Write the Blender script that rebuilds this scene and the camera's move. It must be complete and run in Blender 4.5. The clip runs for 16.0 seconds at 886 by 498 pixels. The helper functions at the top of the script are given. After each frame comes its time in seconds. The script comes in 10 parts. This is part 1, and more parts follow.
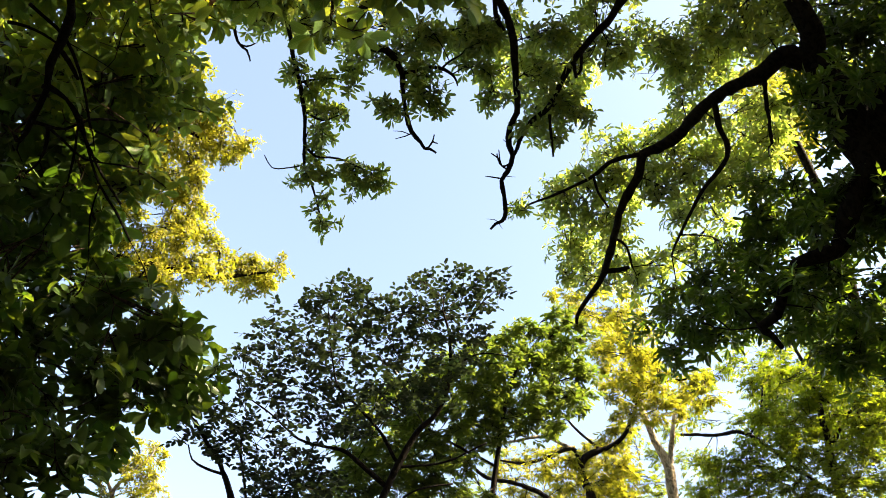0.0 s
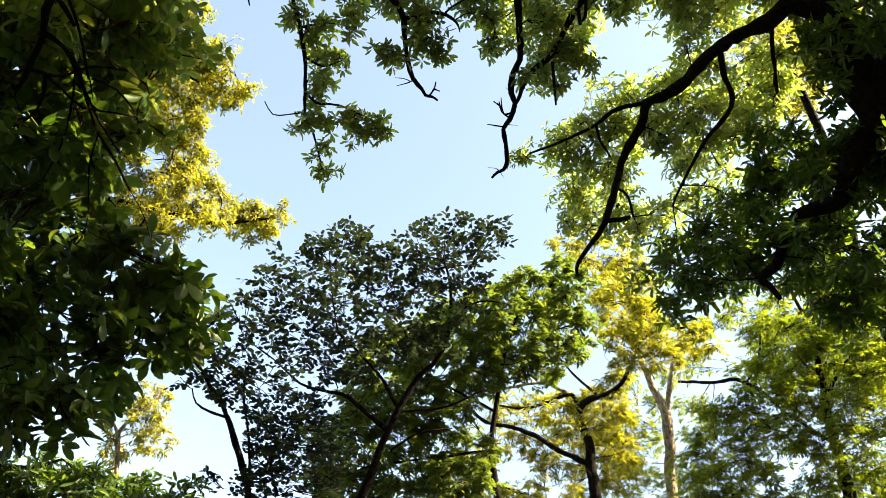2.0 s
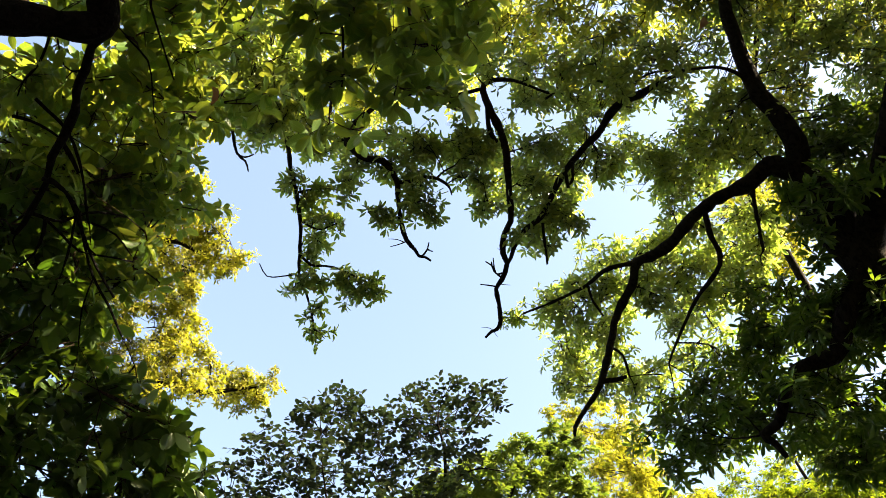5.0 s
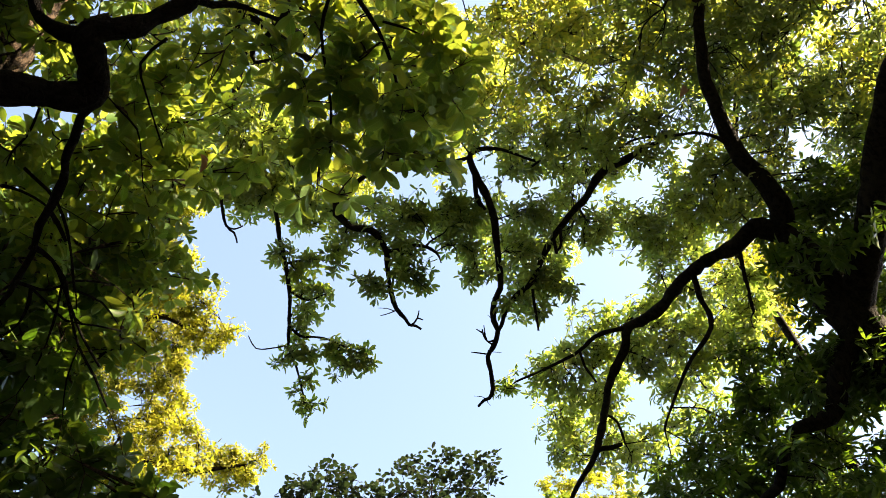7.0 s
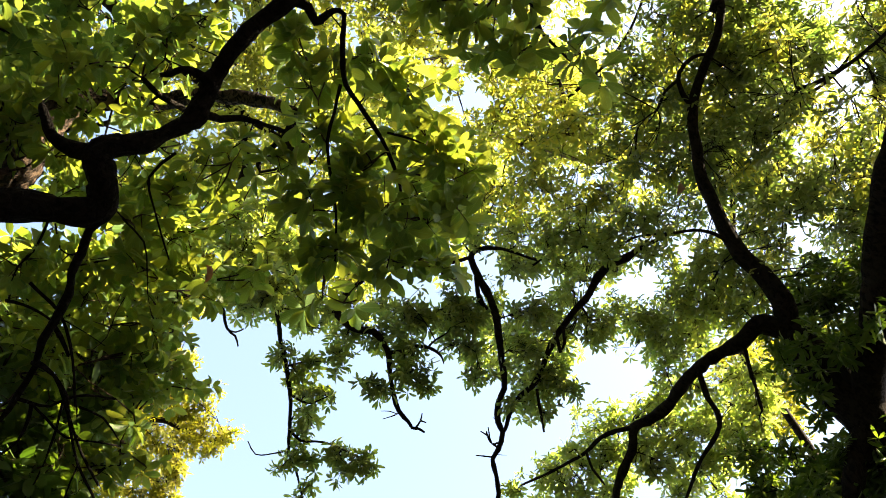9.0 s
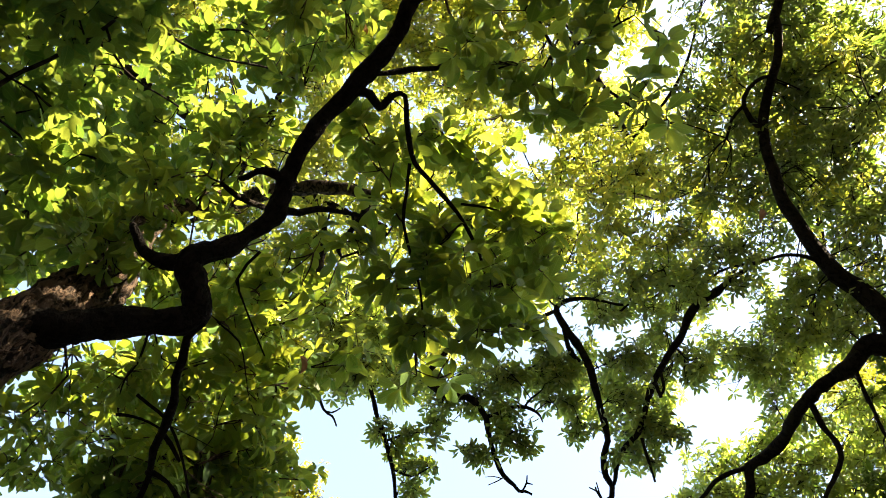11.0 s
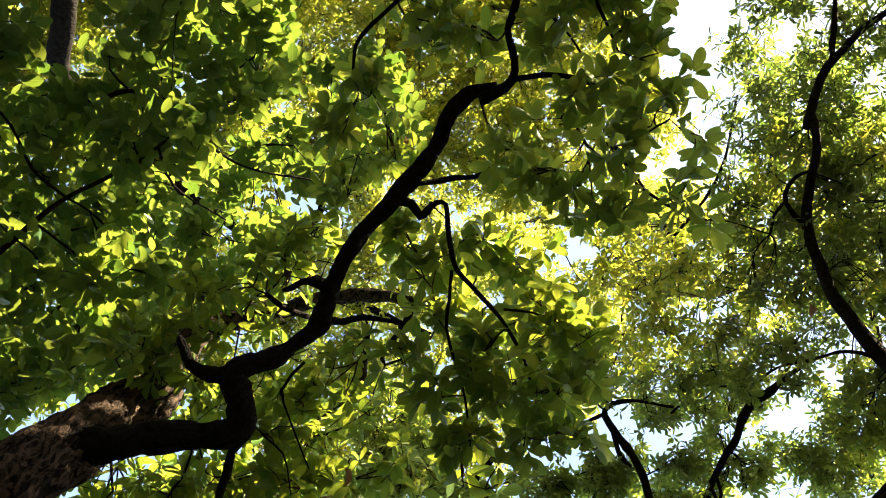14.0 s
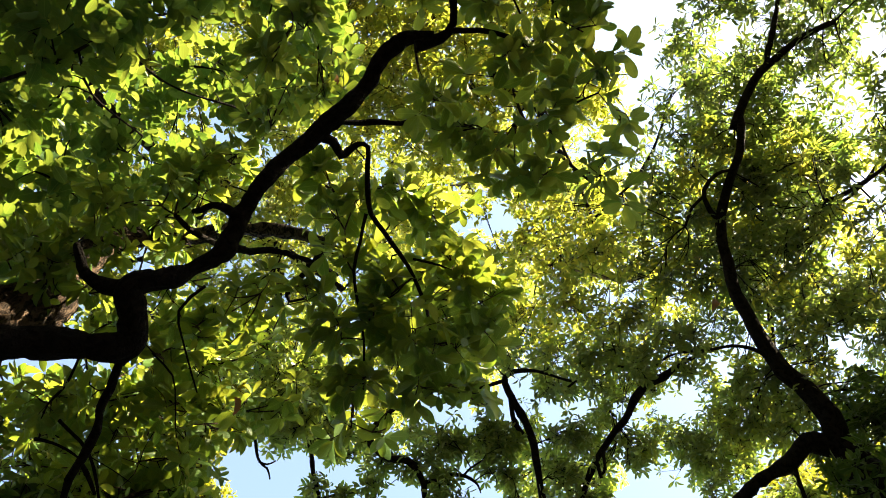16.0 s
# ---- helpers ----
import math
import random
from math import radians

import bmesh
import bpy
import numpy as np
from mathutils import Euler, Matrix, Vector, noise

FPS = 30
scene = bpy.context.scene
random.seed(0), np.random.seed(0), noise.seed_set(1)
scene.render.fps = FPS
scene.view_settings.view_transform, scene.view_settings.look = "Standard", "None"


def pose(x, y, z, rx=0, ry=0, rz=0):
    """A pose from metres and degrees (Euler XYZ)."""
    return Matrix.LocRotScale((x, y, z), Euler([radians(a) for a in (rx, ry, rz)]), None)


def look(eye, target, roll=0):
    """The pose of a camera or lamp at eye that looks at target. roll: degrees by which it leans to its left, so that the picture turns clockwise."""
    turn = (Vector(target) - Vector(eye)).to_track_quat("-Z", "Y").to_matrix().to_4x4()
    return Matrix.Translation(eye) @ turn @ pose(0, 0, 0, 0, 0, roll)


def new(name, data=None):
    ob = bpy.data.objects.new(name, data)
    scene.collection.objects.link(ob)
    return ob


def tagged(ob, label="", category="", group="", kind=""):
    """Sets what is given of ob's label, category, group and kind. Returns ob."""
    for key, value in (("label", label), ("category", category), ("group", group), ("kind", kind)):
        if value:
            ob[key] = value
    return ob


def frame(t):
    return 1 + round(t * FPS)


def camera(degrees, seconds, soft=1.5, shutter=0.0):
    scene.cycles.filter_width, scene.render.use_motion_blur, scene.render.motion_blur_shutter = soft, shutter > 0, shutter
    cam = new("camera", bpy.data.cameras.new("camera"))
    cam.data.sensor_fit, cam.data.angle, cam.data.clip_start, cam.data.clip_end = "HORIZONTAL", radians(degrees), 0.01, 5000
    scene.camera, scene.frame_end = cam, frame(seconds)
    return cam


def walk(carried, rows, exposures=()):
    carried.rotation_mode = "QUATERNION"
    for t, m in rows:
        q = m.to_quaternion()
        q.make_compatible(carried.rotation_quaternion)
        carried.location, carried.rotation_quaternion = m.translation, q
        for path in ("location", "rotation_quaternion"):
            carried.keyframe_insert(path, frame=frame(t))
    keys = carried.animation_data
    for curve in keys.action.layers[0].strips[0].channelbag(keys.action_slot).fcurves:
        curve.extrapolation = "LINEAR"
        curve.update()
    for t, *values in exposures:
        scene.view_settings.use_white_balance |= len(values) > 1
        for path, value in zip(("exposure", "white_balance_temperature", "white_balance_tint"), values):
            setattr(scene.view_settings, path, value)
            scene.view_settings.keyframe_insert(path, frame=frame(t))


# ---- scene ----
# ---- camera and walk ----
cam = camera(56.17, 16.0, soft=0.4)
PATH = [
    (0.0, pose(0.000, -0.000, 1.600, 136.00, 0.00, -0.00)),
    (0.5, pose(0.008, -0.014, 1.622, 134.03, -0.12, -0.01)),
    (1.0, pose(0.014, -0.012, 1.611, 133.07, -0.30, -0.11)),
    (1.5, pose(0.015, -0.015, 1.595, 132.43, -0.38, -0.19)),
    (2.0, pose(0.019, -0.028, 1.609, 132.28, -0.43, -0.17)),
    (2.5, pose(0.022, -0.025, 1.611, 133.06, -0.33, -0.00)),
    (3.0, pose(0.004, -0.002, 1.581, 134.56, 0.07, 0.14)),
    (3.5, pose(-0.006, 0.017, 1.576, 138.17, 0.26, 0.16)),
    (4.0, pose(-0.008, 0.048, 1.561, 141.07, 0.25, -0.04)),
    (6.5, pose(-0.015, 0.209, 1.488, 147.76, 1.08, -0.38)),
    (7.0, pose(-0.010, 0.189, 1.496, 149.51, 1.62, 0.38)),
    (7.5, pose(-0.012, 0.177, 1.504, 151.67, 1.91, 0.69)),
    (8.0, pose(-0.024, 0.160, 1.525, 153.18, 2.08, 0.81)),
    (8.5, pose(-0.045, 0.139, 1.547, 154.97, 2.24, 0.89)),
    (9.0, pose(-0.050, 0.124, 1.551, 155.89, 2.06, 0.93)),
    (11.5, pose(-0.084, 0.033, 1.589, 161.05, -0.78, 11.27)),
    (12.0, pose(-0.089, 0.024, 1.591, 162.49, -1.25, 11.87)),
    (12.5, pose(-0.087, 0.010, 1.590, 163.97, -1.87, 11.84)),
    (13.0, pose(-0.085, -0.004, 1.594, 165.34, -2.43, 11.78)),
    (13.5, pose(-0.086, 0.008, 1.595, 166.10, -2.60, 11.77)),
    (14.0, pose(-0.076, 0.016, 1.591, 166.64, -2.59, 11.50)),
    (14.5, pose(-0.051, 0.046, 1.583, 166.57, -1.56, 9.73)),
    (15.0, pose(-0.020, 0.073, 1.571, 166.28, -0.03, 6.98)),
    (15.5, pose(-0.015, 0.089, 1.566, 165.66, 0.10, 4.85)),
    (16.0, pose(-0.004, 0.117, 1.557, 164.39, 0.41, 3.45)),
]
walk(cam, PATH, [(0.0, 3.38, 7500, 14), (4.0, 3.38, 7500, 13), (7.0, 3.42, 7500, 13), (9.0, 3.7, 7450, 13), (11.5, 3.9, 7350, 12), (13.0, 3.82, 7250, 11), (14.0, 3.74, 7250, 11), (16.0, 3.52, 7250, 10)])

# ---- world, sun, exposure ----
SUN_ELEVATION, SUN_AZIMUTH = radians(38), radians(112)   # azimuth clockwise from +y
world = bpy.data.worlds.new("sky")
scene.world = world
world.use_nodes = True
wn = world.node_tree
sky = wn.nodes.new("ShaderNodeTexSky")
sky.sky_type = "NISHITA"
sky.sun_disc = False
sky.sun_elevation, sky.sun_rotation = SUN_ELEVATION, SUN_AZIMUTH
sky.air_density, sky.dust_density, sky.ozone_density = 1.0, 1.6, 0.25
wn.links.new(sky.outputs["Color"], wn.nodes["Background"].inputs["Color"])
wn.nodes["Background"].inputs["Strength"].default_value = 0.062
sun_data = bpy.data.lights.new("sun", "SUN")
sun_data.energy, sun_data.angle, sun_data.color = 4.3, radians(0.5), (1.0, 0.87, 0.62)
sun = new("sun", sun_data)
sun_way = Vector((math.sin(SUN_AZIMUTH) * math.cos(SUN_ELEVATION), math.cos(SUN_AZIMUTH) * math.cos(SUN_ELEVATION), math.sin(SUN_ELEVATION)))
sun.matrix_world = look(sun_way * 60, (0, 0, 0))


# ---- materials ----
def node(nt, kind, **inputs):
    n = nt.nodes.new("ShaderNode" + kind)
    for key, value in inputs.items():
        n.inputs[key.replace("_", " ")].default_value = value
    return n


def ramp(nt, fac, stops):
    n = nt.nodes.new("ShaderNodeValToRGB")
    while len(n.color_ramp.elements) < len(stops):
        n.color_ramp.elements.new(0.5)
    for e, (at, colour) in zip(n.color_ramp.elements, stops):
        e.position, e.color = at, (*colour, 1)
    nt.links.new(fac, n.inputs["Fac"])
    return n.outputs["Color"]


def mixed(nt, fac, a, b, blend="MIX"):
    n = nt.nodes.new("ShaderNodeMix")
    n.data_type, n.blend_type = "RGBA", blend
    for key, v in ((0, fac), (6, a), (7, b)):
        if isinstance(v, (int, float)):
            n.inputs[key].default_value = v
        elif isinstance(v, tuple):
            n.inputs[key].default_value = (*v, 1)
        else:
            nt.links.new(v, n.inputs[key])
    return n.outputs[2]


def maths(nt, op, a, b=0.0):
    n = nt.nodes.new("ShaderNodeMath")
    n.operation = op
    for i, v in enumerate((a, b)):
        if isinstance(v, (int, float)):
            n.inputs[i].default_value = v
        else:
            nt.links.new(v, n.inputs[i])
    return n.outputs[0]


def bark(name, dark, light, moss, scale=1.0, relief=0.5):
    """Furrowed bark: ridges that run up the stem, fine grain, lichen blotches."""
    m = bpy.data.materials.new(name)
    m.use_nodes = True
    nt = m.node_tree
    bsdf = nt.nodes["Principled BSDF"]
    at = nt.nodes.new("ShaderNodeTexCoord").outputs["Object"]
    long_ = nt.nodes.new("ShaderNodeMapping")
    long_.inputs["Scale"].default_value = (1, 1, 0.35)
    nt.links.new(at, long_.inputs["Vector"])
    ridges = node(nt, "TexNoise", Scale=26 * scale, Detail=5, Roughness=0.55, Distortion=0.8)
    nt.links.new(long_.outputs[0], ridges.inputs["Vector"])
    grain = node(nt, "TexNoise", Scale=110 * scale, Detail=5, Roughness=0.7)
    nt.links.new(at, grain.inputs["Vector"])
    blotch = node(nt, "TexNoise", Scale=4.3, Detail=5, Roughness=0.65)
    nt.links.new(at, blotch.inputs["Vector"])
    furrow = ramp(nt, ridges.outputs["Fac"], [(0.42, (0, 0, 0)), (0.56, (1, 1, 1))])
    base = mixed(nt, grain.outputs["Fac"], dark, light)
    base = mixed(nt, furrow, tuple(c * 0.5 for c in dark), base)
    patch = ramp(nt, blotch.outputs["Fac"], [(0.52, (0, 0, 0)), (0.72, (0.6, 0.6, 0.6))])
    base = mixed(nt, patch, base, moss)
    nt.links.new(base, bsdf.inputs["Base Color"])
    bsdf.inputs["Roughness"].default_value = 0.92
    bsdf.inputs["Specular IOR Level"].default_value = 0.09
    height = maths(nt, "ADD", furrow, maths(nt, "MULTIPLY", grain.outputs["Fac"], 0.5))
    bump = node(nt, "Bump", Strength=relief, Distance=0.04)
    nt.links.new(height, bump.inputs["Height"])
    nt.links.new(bump.outputs["Normal"], bsdf.inputs["Normal"])
    return m


def leafy(name, deep, fresh, glow, gloss=0.42, through_part=0.45, veins=0.0, shine=0.4):
    """A leaf: waxy upper layer, light that comes through the blade, tone by leaf, midrib and side veins."""
    m = bpy.data.materials.new(name)
    m.use_nodes = True
    nt = m.node_tree
    bsdf, out = nt.nodes["Principled BSDF"], nt.nodes["Material Output"]
    geo = nt.nodes.new("ShaderNodeNewGeometry")
    info = nt.nodes.new("ShaderNodeObjectInfo")
    tone = maths(nt, "FRACT", maths(nt, "ADD", geo.outputs["Random Per Island"], info.outputs["Random"]))
    at = nt.nodes.new("ShaderNodeTexCoord")
    drift = node(nt, "TexNoise", Scale=0.9, Detail=2)
    nt.links.new(geo.outputs["Position"], drift.inputs["Vector"])
    mottle = node(nt, "TexNoise", Scale=55, Detail=3)
    nt.links.new(geo.outputs["Position"], mottle.inputs["Vector"])
    fac = maths(nt, "ADD", maths(nt, "MULTIPLY", tone, 0.6), maths(nt, "MULTIPLY", drift.outputs["Fac"], 0.5))
    fac = maths(nt, "ADD", fac, maths(nt, "MULTIPLY", maths(nt, "SUBTRACT", mottle.outputs["Fac"], 0.5), 0.5))
    blade = ramp(nt, fac, [(0.1, deep), (0.85, fresh), (1.0, tuple(min(1, c * 1.25) for c in fresh))])
    lit = mixed(nt, tone, glow, tuple(c * k for c, k in zip(glow, (0.29, 0.48, 0.42))))
    if veins:
        uv = nt.nodes.new("ShaderNodeSeparateXYZ")
        nt.links.new(at.outputs["UV"], uv.inputs[0])
        off = maths(nt, "ABSOLUTE", maths(nt, "SUBTRACT", uv.outputs[0], 0.5))
        rib = maths(nt, "LESS_THAN", off, 0.022)
        side = maths(nt, "SINE", maths(nt, "MULTIPLY", maths(nt, "SUBTRACT", uv.outputs[1], maths(nt, "MULTIPLY", off, 0.55)), 62.0))
        side = maths(nt, "MULTIPLY", maths(nt, "GREATER_THAN", side, 0.86), 0.55)
        line = maths(nt, "MULTIPLY", maths(nt, "MAXIMUM", rib, side), veins)
        blade = mixed(nt, line, blade, tuple(min(1, c * 1.9 + 0.02) for c in fresh))
        lit = mixed(nt, line, lit, tuple(c * 0.6 for c in glow))
        bump = node(nt, "Bump", Strength=0.25, Distance=0.004)
        nt.links.new(line, bump.inputs["Height"])
        nt.links.new(bump.outputs["Normal"], bsdf.inputs["Normal"])
    nt.links.new(blade, bsdf.inputs["Base Color"])
    bsdf.inputs["Roughness"].default_value = gloss
    bsdf.inputs["Specular IOR Level"].default_value = shine
    thin = nt.nodes.new("ShaderNodeBsdfTranslucent")
    nt.links.new(lit, thin.inputs["Color"])
    mix = nt.nodes.new("ShaderNodeMixShader")
    mix.inputs[0].default_value = through_part
    nt.links.new(bsdf.outputs[0], mix.inputs[1])
    nt.links.new(thin.outputs[0], mix.inputs[2])
    nt.links.new(mix.outputs[0], out.inputs["Surface"])
    return m


BARK_DARK = bark("dark_bark", (0.006, 0.0045, 0.004), (0.02, 0.015, 0.012), (0.016, 0.015, 0.011))
# Near tree's limb bark, blackened so its colour carries the shade.
BARK_LIMB_SHADED = bark("shaded_limb_bark", (0.004, 0.003, 0.0027), (0.013, 0.0085, 0.007), (0.01, 0.007, 0.006), 1.4, 1.0)
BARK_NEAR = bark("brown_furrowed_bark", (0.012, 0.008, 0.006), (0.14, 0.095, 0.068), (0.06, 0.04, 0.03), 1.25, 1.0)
# Sunlight on the far trunk and limb is put into this pale tone.
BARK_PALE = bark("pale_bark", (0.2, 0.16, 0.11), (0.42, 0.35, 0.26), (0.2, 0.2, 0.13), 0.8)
LEAF_NEAR = leafy("broad_waxy_leaf", (0.045, 0.112, 0.032), (0.125, 0.24, 0.058), (0.37, 0.405, 0.046), 0.4, 0.55, 0.75, shine=0.4)
LEAF_OVATE = leafy("ovate_ribbed_leaf", (0.03, 0.086, 0.028), (0.085, 0.185, 0.052), (0.235, 0.29, 0.042), 0.4, 0.52, 0.75, shine=0.4)
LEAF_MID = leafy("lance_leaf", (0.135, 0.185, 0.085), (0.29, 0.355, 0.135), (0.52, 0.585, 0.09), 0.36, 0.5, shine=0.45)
# Lance leaf toned down: the right crown's shade is painted into it.
LEAF_SHADE = leafy("shaded_lance_leaf", (0.06, 0.094, 0.048), (0.155, 0.207, 0.085), (0.29, 0.355, 0.06), 0.36, 0.45, shine=0.4)
# Darker copy of the lance leaf: lower crowns' shade put into colour.
LEAF_DARK_SHADED = leafy("shade_darkened_leaf", (0.022, 0.05, 0.018), (0.075, 0.125, 0.034), (0.19, 0.28, 0.022), 0.38, 0.4, shine=0.28)
# Near-black blade colour stands in for shaded leaves against bright sky.
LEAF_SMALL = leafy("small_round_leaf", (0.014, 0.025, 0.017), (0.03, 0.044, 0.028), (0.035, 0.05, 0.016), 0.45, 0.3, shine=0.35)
# Fresh green leaf darkened: the tree's shade is put into its colour.
LEAF_GREEN_SHADED = leafy("shaded_green_leaf", (0.05, 0.085, 0.02), (0.13, 0.17, 0.034), (0.22, 0.28, 0.03), 0.5, 0.42, shine=0.25)
LEAF_GREEN = leafy("fresh_green_leaf", (0.055, 0.09, 0.012), (0.15, 0.185, 0.02), (0.33, 0.39, 0.02), 0.5, 0.48, shine=0.2)
LEAF_GOLD = leafy("yellow_green_leaf", (0.1, 0.108, 0.015), (0.25, 0.23, 0.028), (0.46, 0.42, 0.03), 0.55, 0.44, shine=0.15)
LEAF_DEAD = leafy("withered_leaf", (0.2, 0.06, 0.03), (0.34, 0.13, 0.07), (0.5, 0.18, 0.1), 0.6, 0.4)
# Brighter, yellower leaf colour stands in for sunlight on the upper crowns.
LEAF_HIGH_SUNLIT = leafy("sunlit_canopy_leaf", (0.085, 0.128, 0.04), (0.235, 0.285, 0.075), (0.7, 0.655, 0.085), 0.55, 0.5, shine=0.2)


# ---- mesh helpers ----
def quick_mesh(name, verts, faces, uv=None, smooth=True):
    """A mesh from arrays: verts (n, 3), faces (m, 3), uv one row a vertex."""
    me = bpy.data.meshes.new(name)
    me.vertices.add(len(verts))
    me.vertices.foreach_set("co", np.ascontiguousarray(verts, dtype=np.float32).ravel())
    corners = np.ascontiguousarray(faces, dtype=np.int32).ravel()
    me.loops.add(len(corners))
    me.loops.foreach_set("vertex_index", corners)
    me.polygons.add(len(faces))
    me.polygons.foreach_set("loop_start", np.arange(0, len(corners), 3, dtype=np.int32))
    me.polygons.foreach_set("use_smooth", np.full(len(faces), smooth))
    if uv is not None:
        me.uv_layers.new(name="UVMap").data.foreach_set("uv", np.ascontiguousarray(uv[corners], dtype=np.float32).ravel())
    me.update(calc_edges=True)
    return me


def part(name, me, material, parent, label=""):
    ob = new(name, me)
    if not me.materials:
        me.materials.append(material)
    ob.parent = parent
    return tagged(ob, label)


def smooth_line(points, step):
    """Catmull-Rom line through rows (x, y, z, radius)."""
    p = np.array(points, dtype=float)
    p = np.vstack([2 * p[0] - p[1], p, 2 * p[-1] - p[-2]])
    out = []
    for a, b, c, d in zip(p[:-3], p[1:-2], p[2:-1], p[3:]):
        n = max(2, int(np.linalg.norm((c - b)[:3]) / step))
        for s in np.arange(n) / n:
            out.append(0.5 * (2 * b + (c - a) * s + (2 * a - 5 * b + 4 * c - d) * s * s + (3 * b - a - 3 * c + d) * s ** 3))
    out.append(p[-2])
    out = np.array(out)
    out[:, 3] = np.maximum(out[:, 3], 0.001)
    return out


def tube(line, sides, rough=0.0, seed=0):
    """Verts and faces of a closed tube along rows (x, y, z, radius), its radius uneven by rough."""
    pts, rad = line[:, :3], line[:, 3]
    n = len(pts)
    tan = np.gradient(pts, axis=0)
    tan /= np.linalg.norm(tan, axis=1)[:, None] + 1e-9
    ref = np.array([0.31, 0.52, 0.79])
    u = np.cross(tan, ref)
    u /= np.linalg.norm(u, axis=1)[:, None] + 1e-9
    v = np.cross(tan, u)
    ang = np.arange(sides) / sides * 2 * np.pi
    ring = np.cos(ang)[None, :, None] * u[:, None] + np.sin(ang)[None, :, None] * v[:, None]
    r = np.repeat(rad[:, None], sides, 1)
    if rough:
        for i in range(n):
            for k in range(sides):
                q = Vector(pts[i] + ring[i, k] * rad[i])
                lump = noise.noise(q * 7 + Vector((seed, 0, 0))) + 0.6 * noise.noise(q * 19) + 1.6 * (0.3 - abs(noise.noise(Vector((q.x * 24, q.y * 24, q.z * 10)))))
                ridge = abs(math.sin(ang[k] * 6 + 2.5 * noise.noise(q * 4))) - 0.5
                r[i, k] *= 1 + rough * (lump + 0.5 * ridge)
    verts = (pts[:, None] + ring * r[..., None]).reshape(-1, 3)
    verts = np.vstack([verts, pts[:1], pts[-1:]])
    i, k = np.meshgrid(np.arange(n - 1), np.arange(sides), indexing="ij")
    a, b = i * sides + k, i * sides + (k + 1) % sides
    faces = np.concatenate([np.stack([a, b, b + sides], -1).reshape(-1, 3), np.stack([a, b + sides, a + sides], -1).reshape(-1, 3)])
    k = np.arange(sides)
    cap0 = np.stack([np.full(sides, n * sides), (k + 1) % sides, k], -1)
    cap1 = np.stack([np.full(sides, n * sides + 1), (n - 1) * sides + k, (n - 1) * sides + (k + 1) % sides], -1)
    return verts, np.concatenate([faces, cap0, cap1])


def unit(v):
    return v / (np.linalg.norm(v, axis=-1, keepdims=True) + 1e-9)


def sticks(lines, radii):
    """Many three-sided twigs at once: lines (n, rings, 3), radii (rings,). Verts and faces."""
    n, rings, _ = lines.shape
    tan = unit(lines[:, -1] - lines[:, 0])
    u = unit(np.cross(tan, np.array([0.31, 0.52, 0.79])))
    v = np.cross(tan, u)
    ang = np.arange(3) / 3 * 2 * np.pi
    ring = np.cos(ang)[None, :, None] * u[:, None] + np.sin(ang)[None, :, None] * v[:, None]
    verts = lines[:, :, None] + ring[:, None] * np.array(radii)[None, :, None, None]
    i, k = np.meshgrid(np.arange(rings - 1), np.arange(3), indexing="ij")
    a, b = (i * 3 + k).ravel(), (i * 3 + (k + 1) % 3).ravel()
    one = np.concatenate([np.stack([a, b, b + 3], -1), np.stack([a, b + 3, a + 3], -1)])
    faces = one[None] + (np.arange(n) * rings * 3)[:, None, None]
    return verts.reshape(-1, 3), faces.reshape(-1, 3)


def blade(rows, widest, fold, curl):
    """A leaf one long and one wide: verts, faces, uv. widest: where along it is widest; fold: lift of the edges; curl: droop of the tip."""
    ys = (1 - np.cos(np.linspace(0, math.pi, rows + 2))) / 2 if rows > 1 else np.array((0, 0.5, 1.0))
    verts, uv, faces = [], [], []
    for j, y in enumerate(ys):
        bend = -curl * y * y
        if j in (0, rows + 1):
            verts.append((0, y, bend))
            uv.append((0.5, y))
            continue
        s = y / widest if y < widest else 1 - (y - widest) / (1 - widest) * 1.0
        w = 0.5 * math.sin(max(0.0, min(1.0, s)) * math.pi / 2) ** (0.9 if y < widest else 0.55)
        verts += [(-w, y, bend + fold * w), (0, y, bend), (w, y, bend + fold * w)]
        uv += [(0.5 - w, y), (0.5, y), (0.5 + w, y)]
    faces += [(0, 2, 1), (0, 3, 2)]
    for j in range(rows - 1):
        a = 1 + 3 * j
        for k in (0, 1):
            faces += [(a + k, a + k + 1, a + k + 4), (a + k, a + k + 4, a + k + 3)]
    a, tip = 1 + 3 * (rows - 1), 1 + 3 * rows
    faces += [(a, a + 1, tip), (a + 1, a + 2, tip)]
    return np.array(verts, float), np.array(faces), np.array(uv, float)


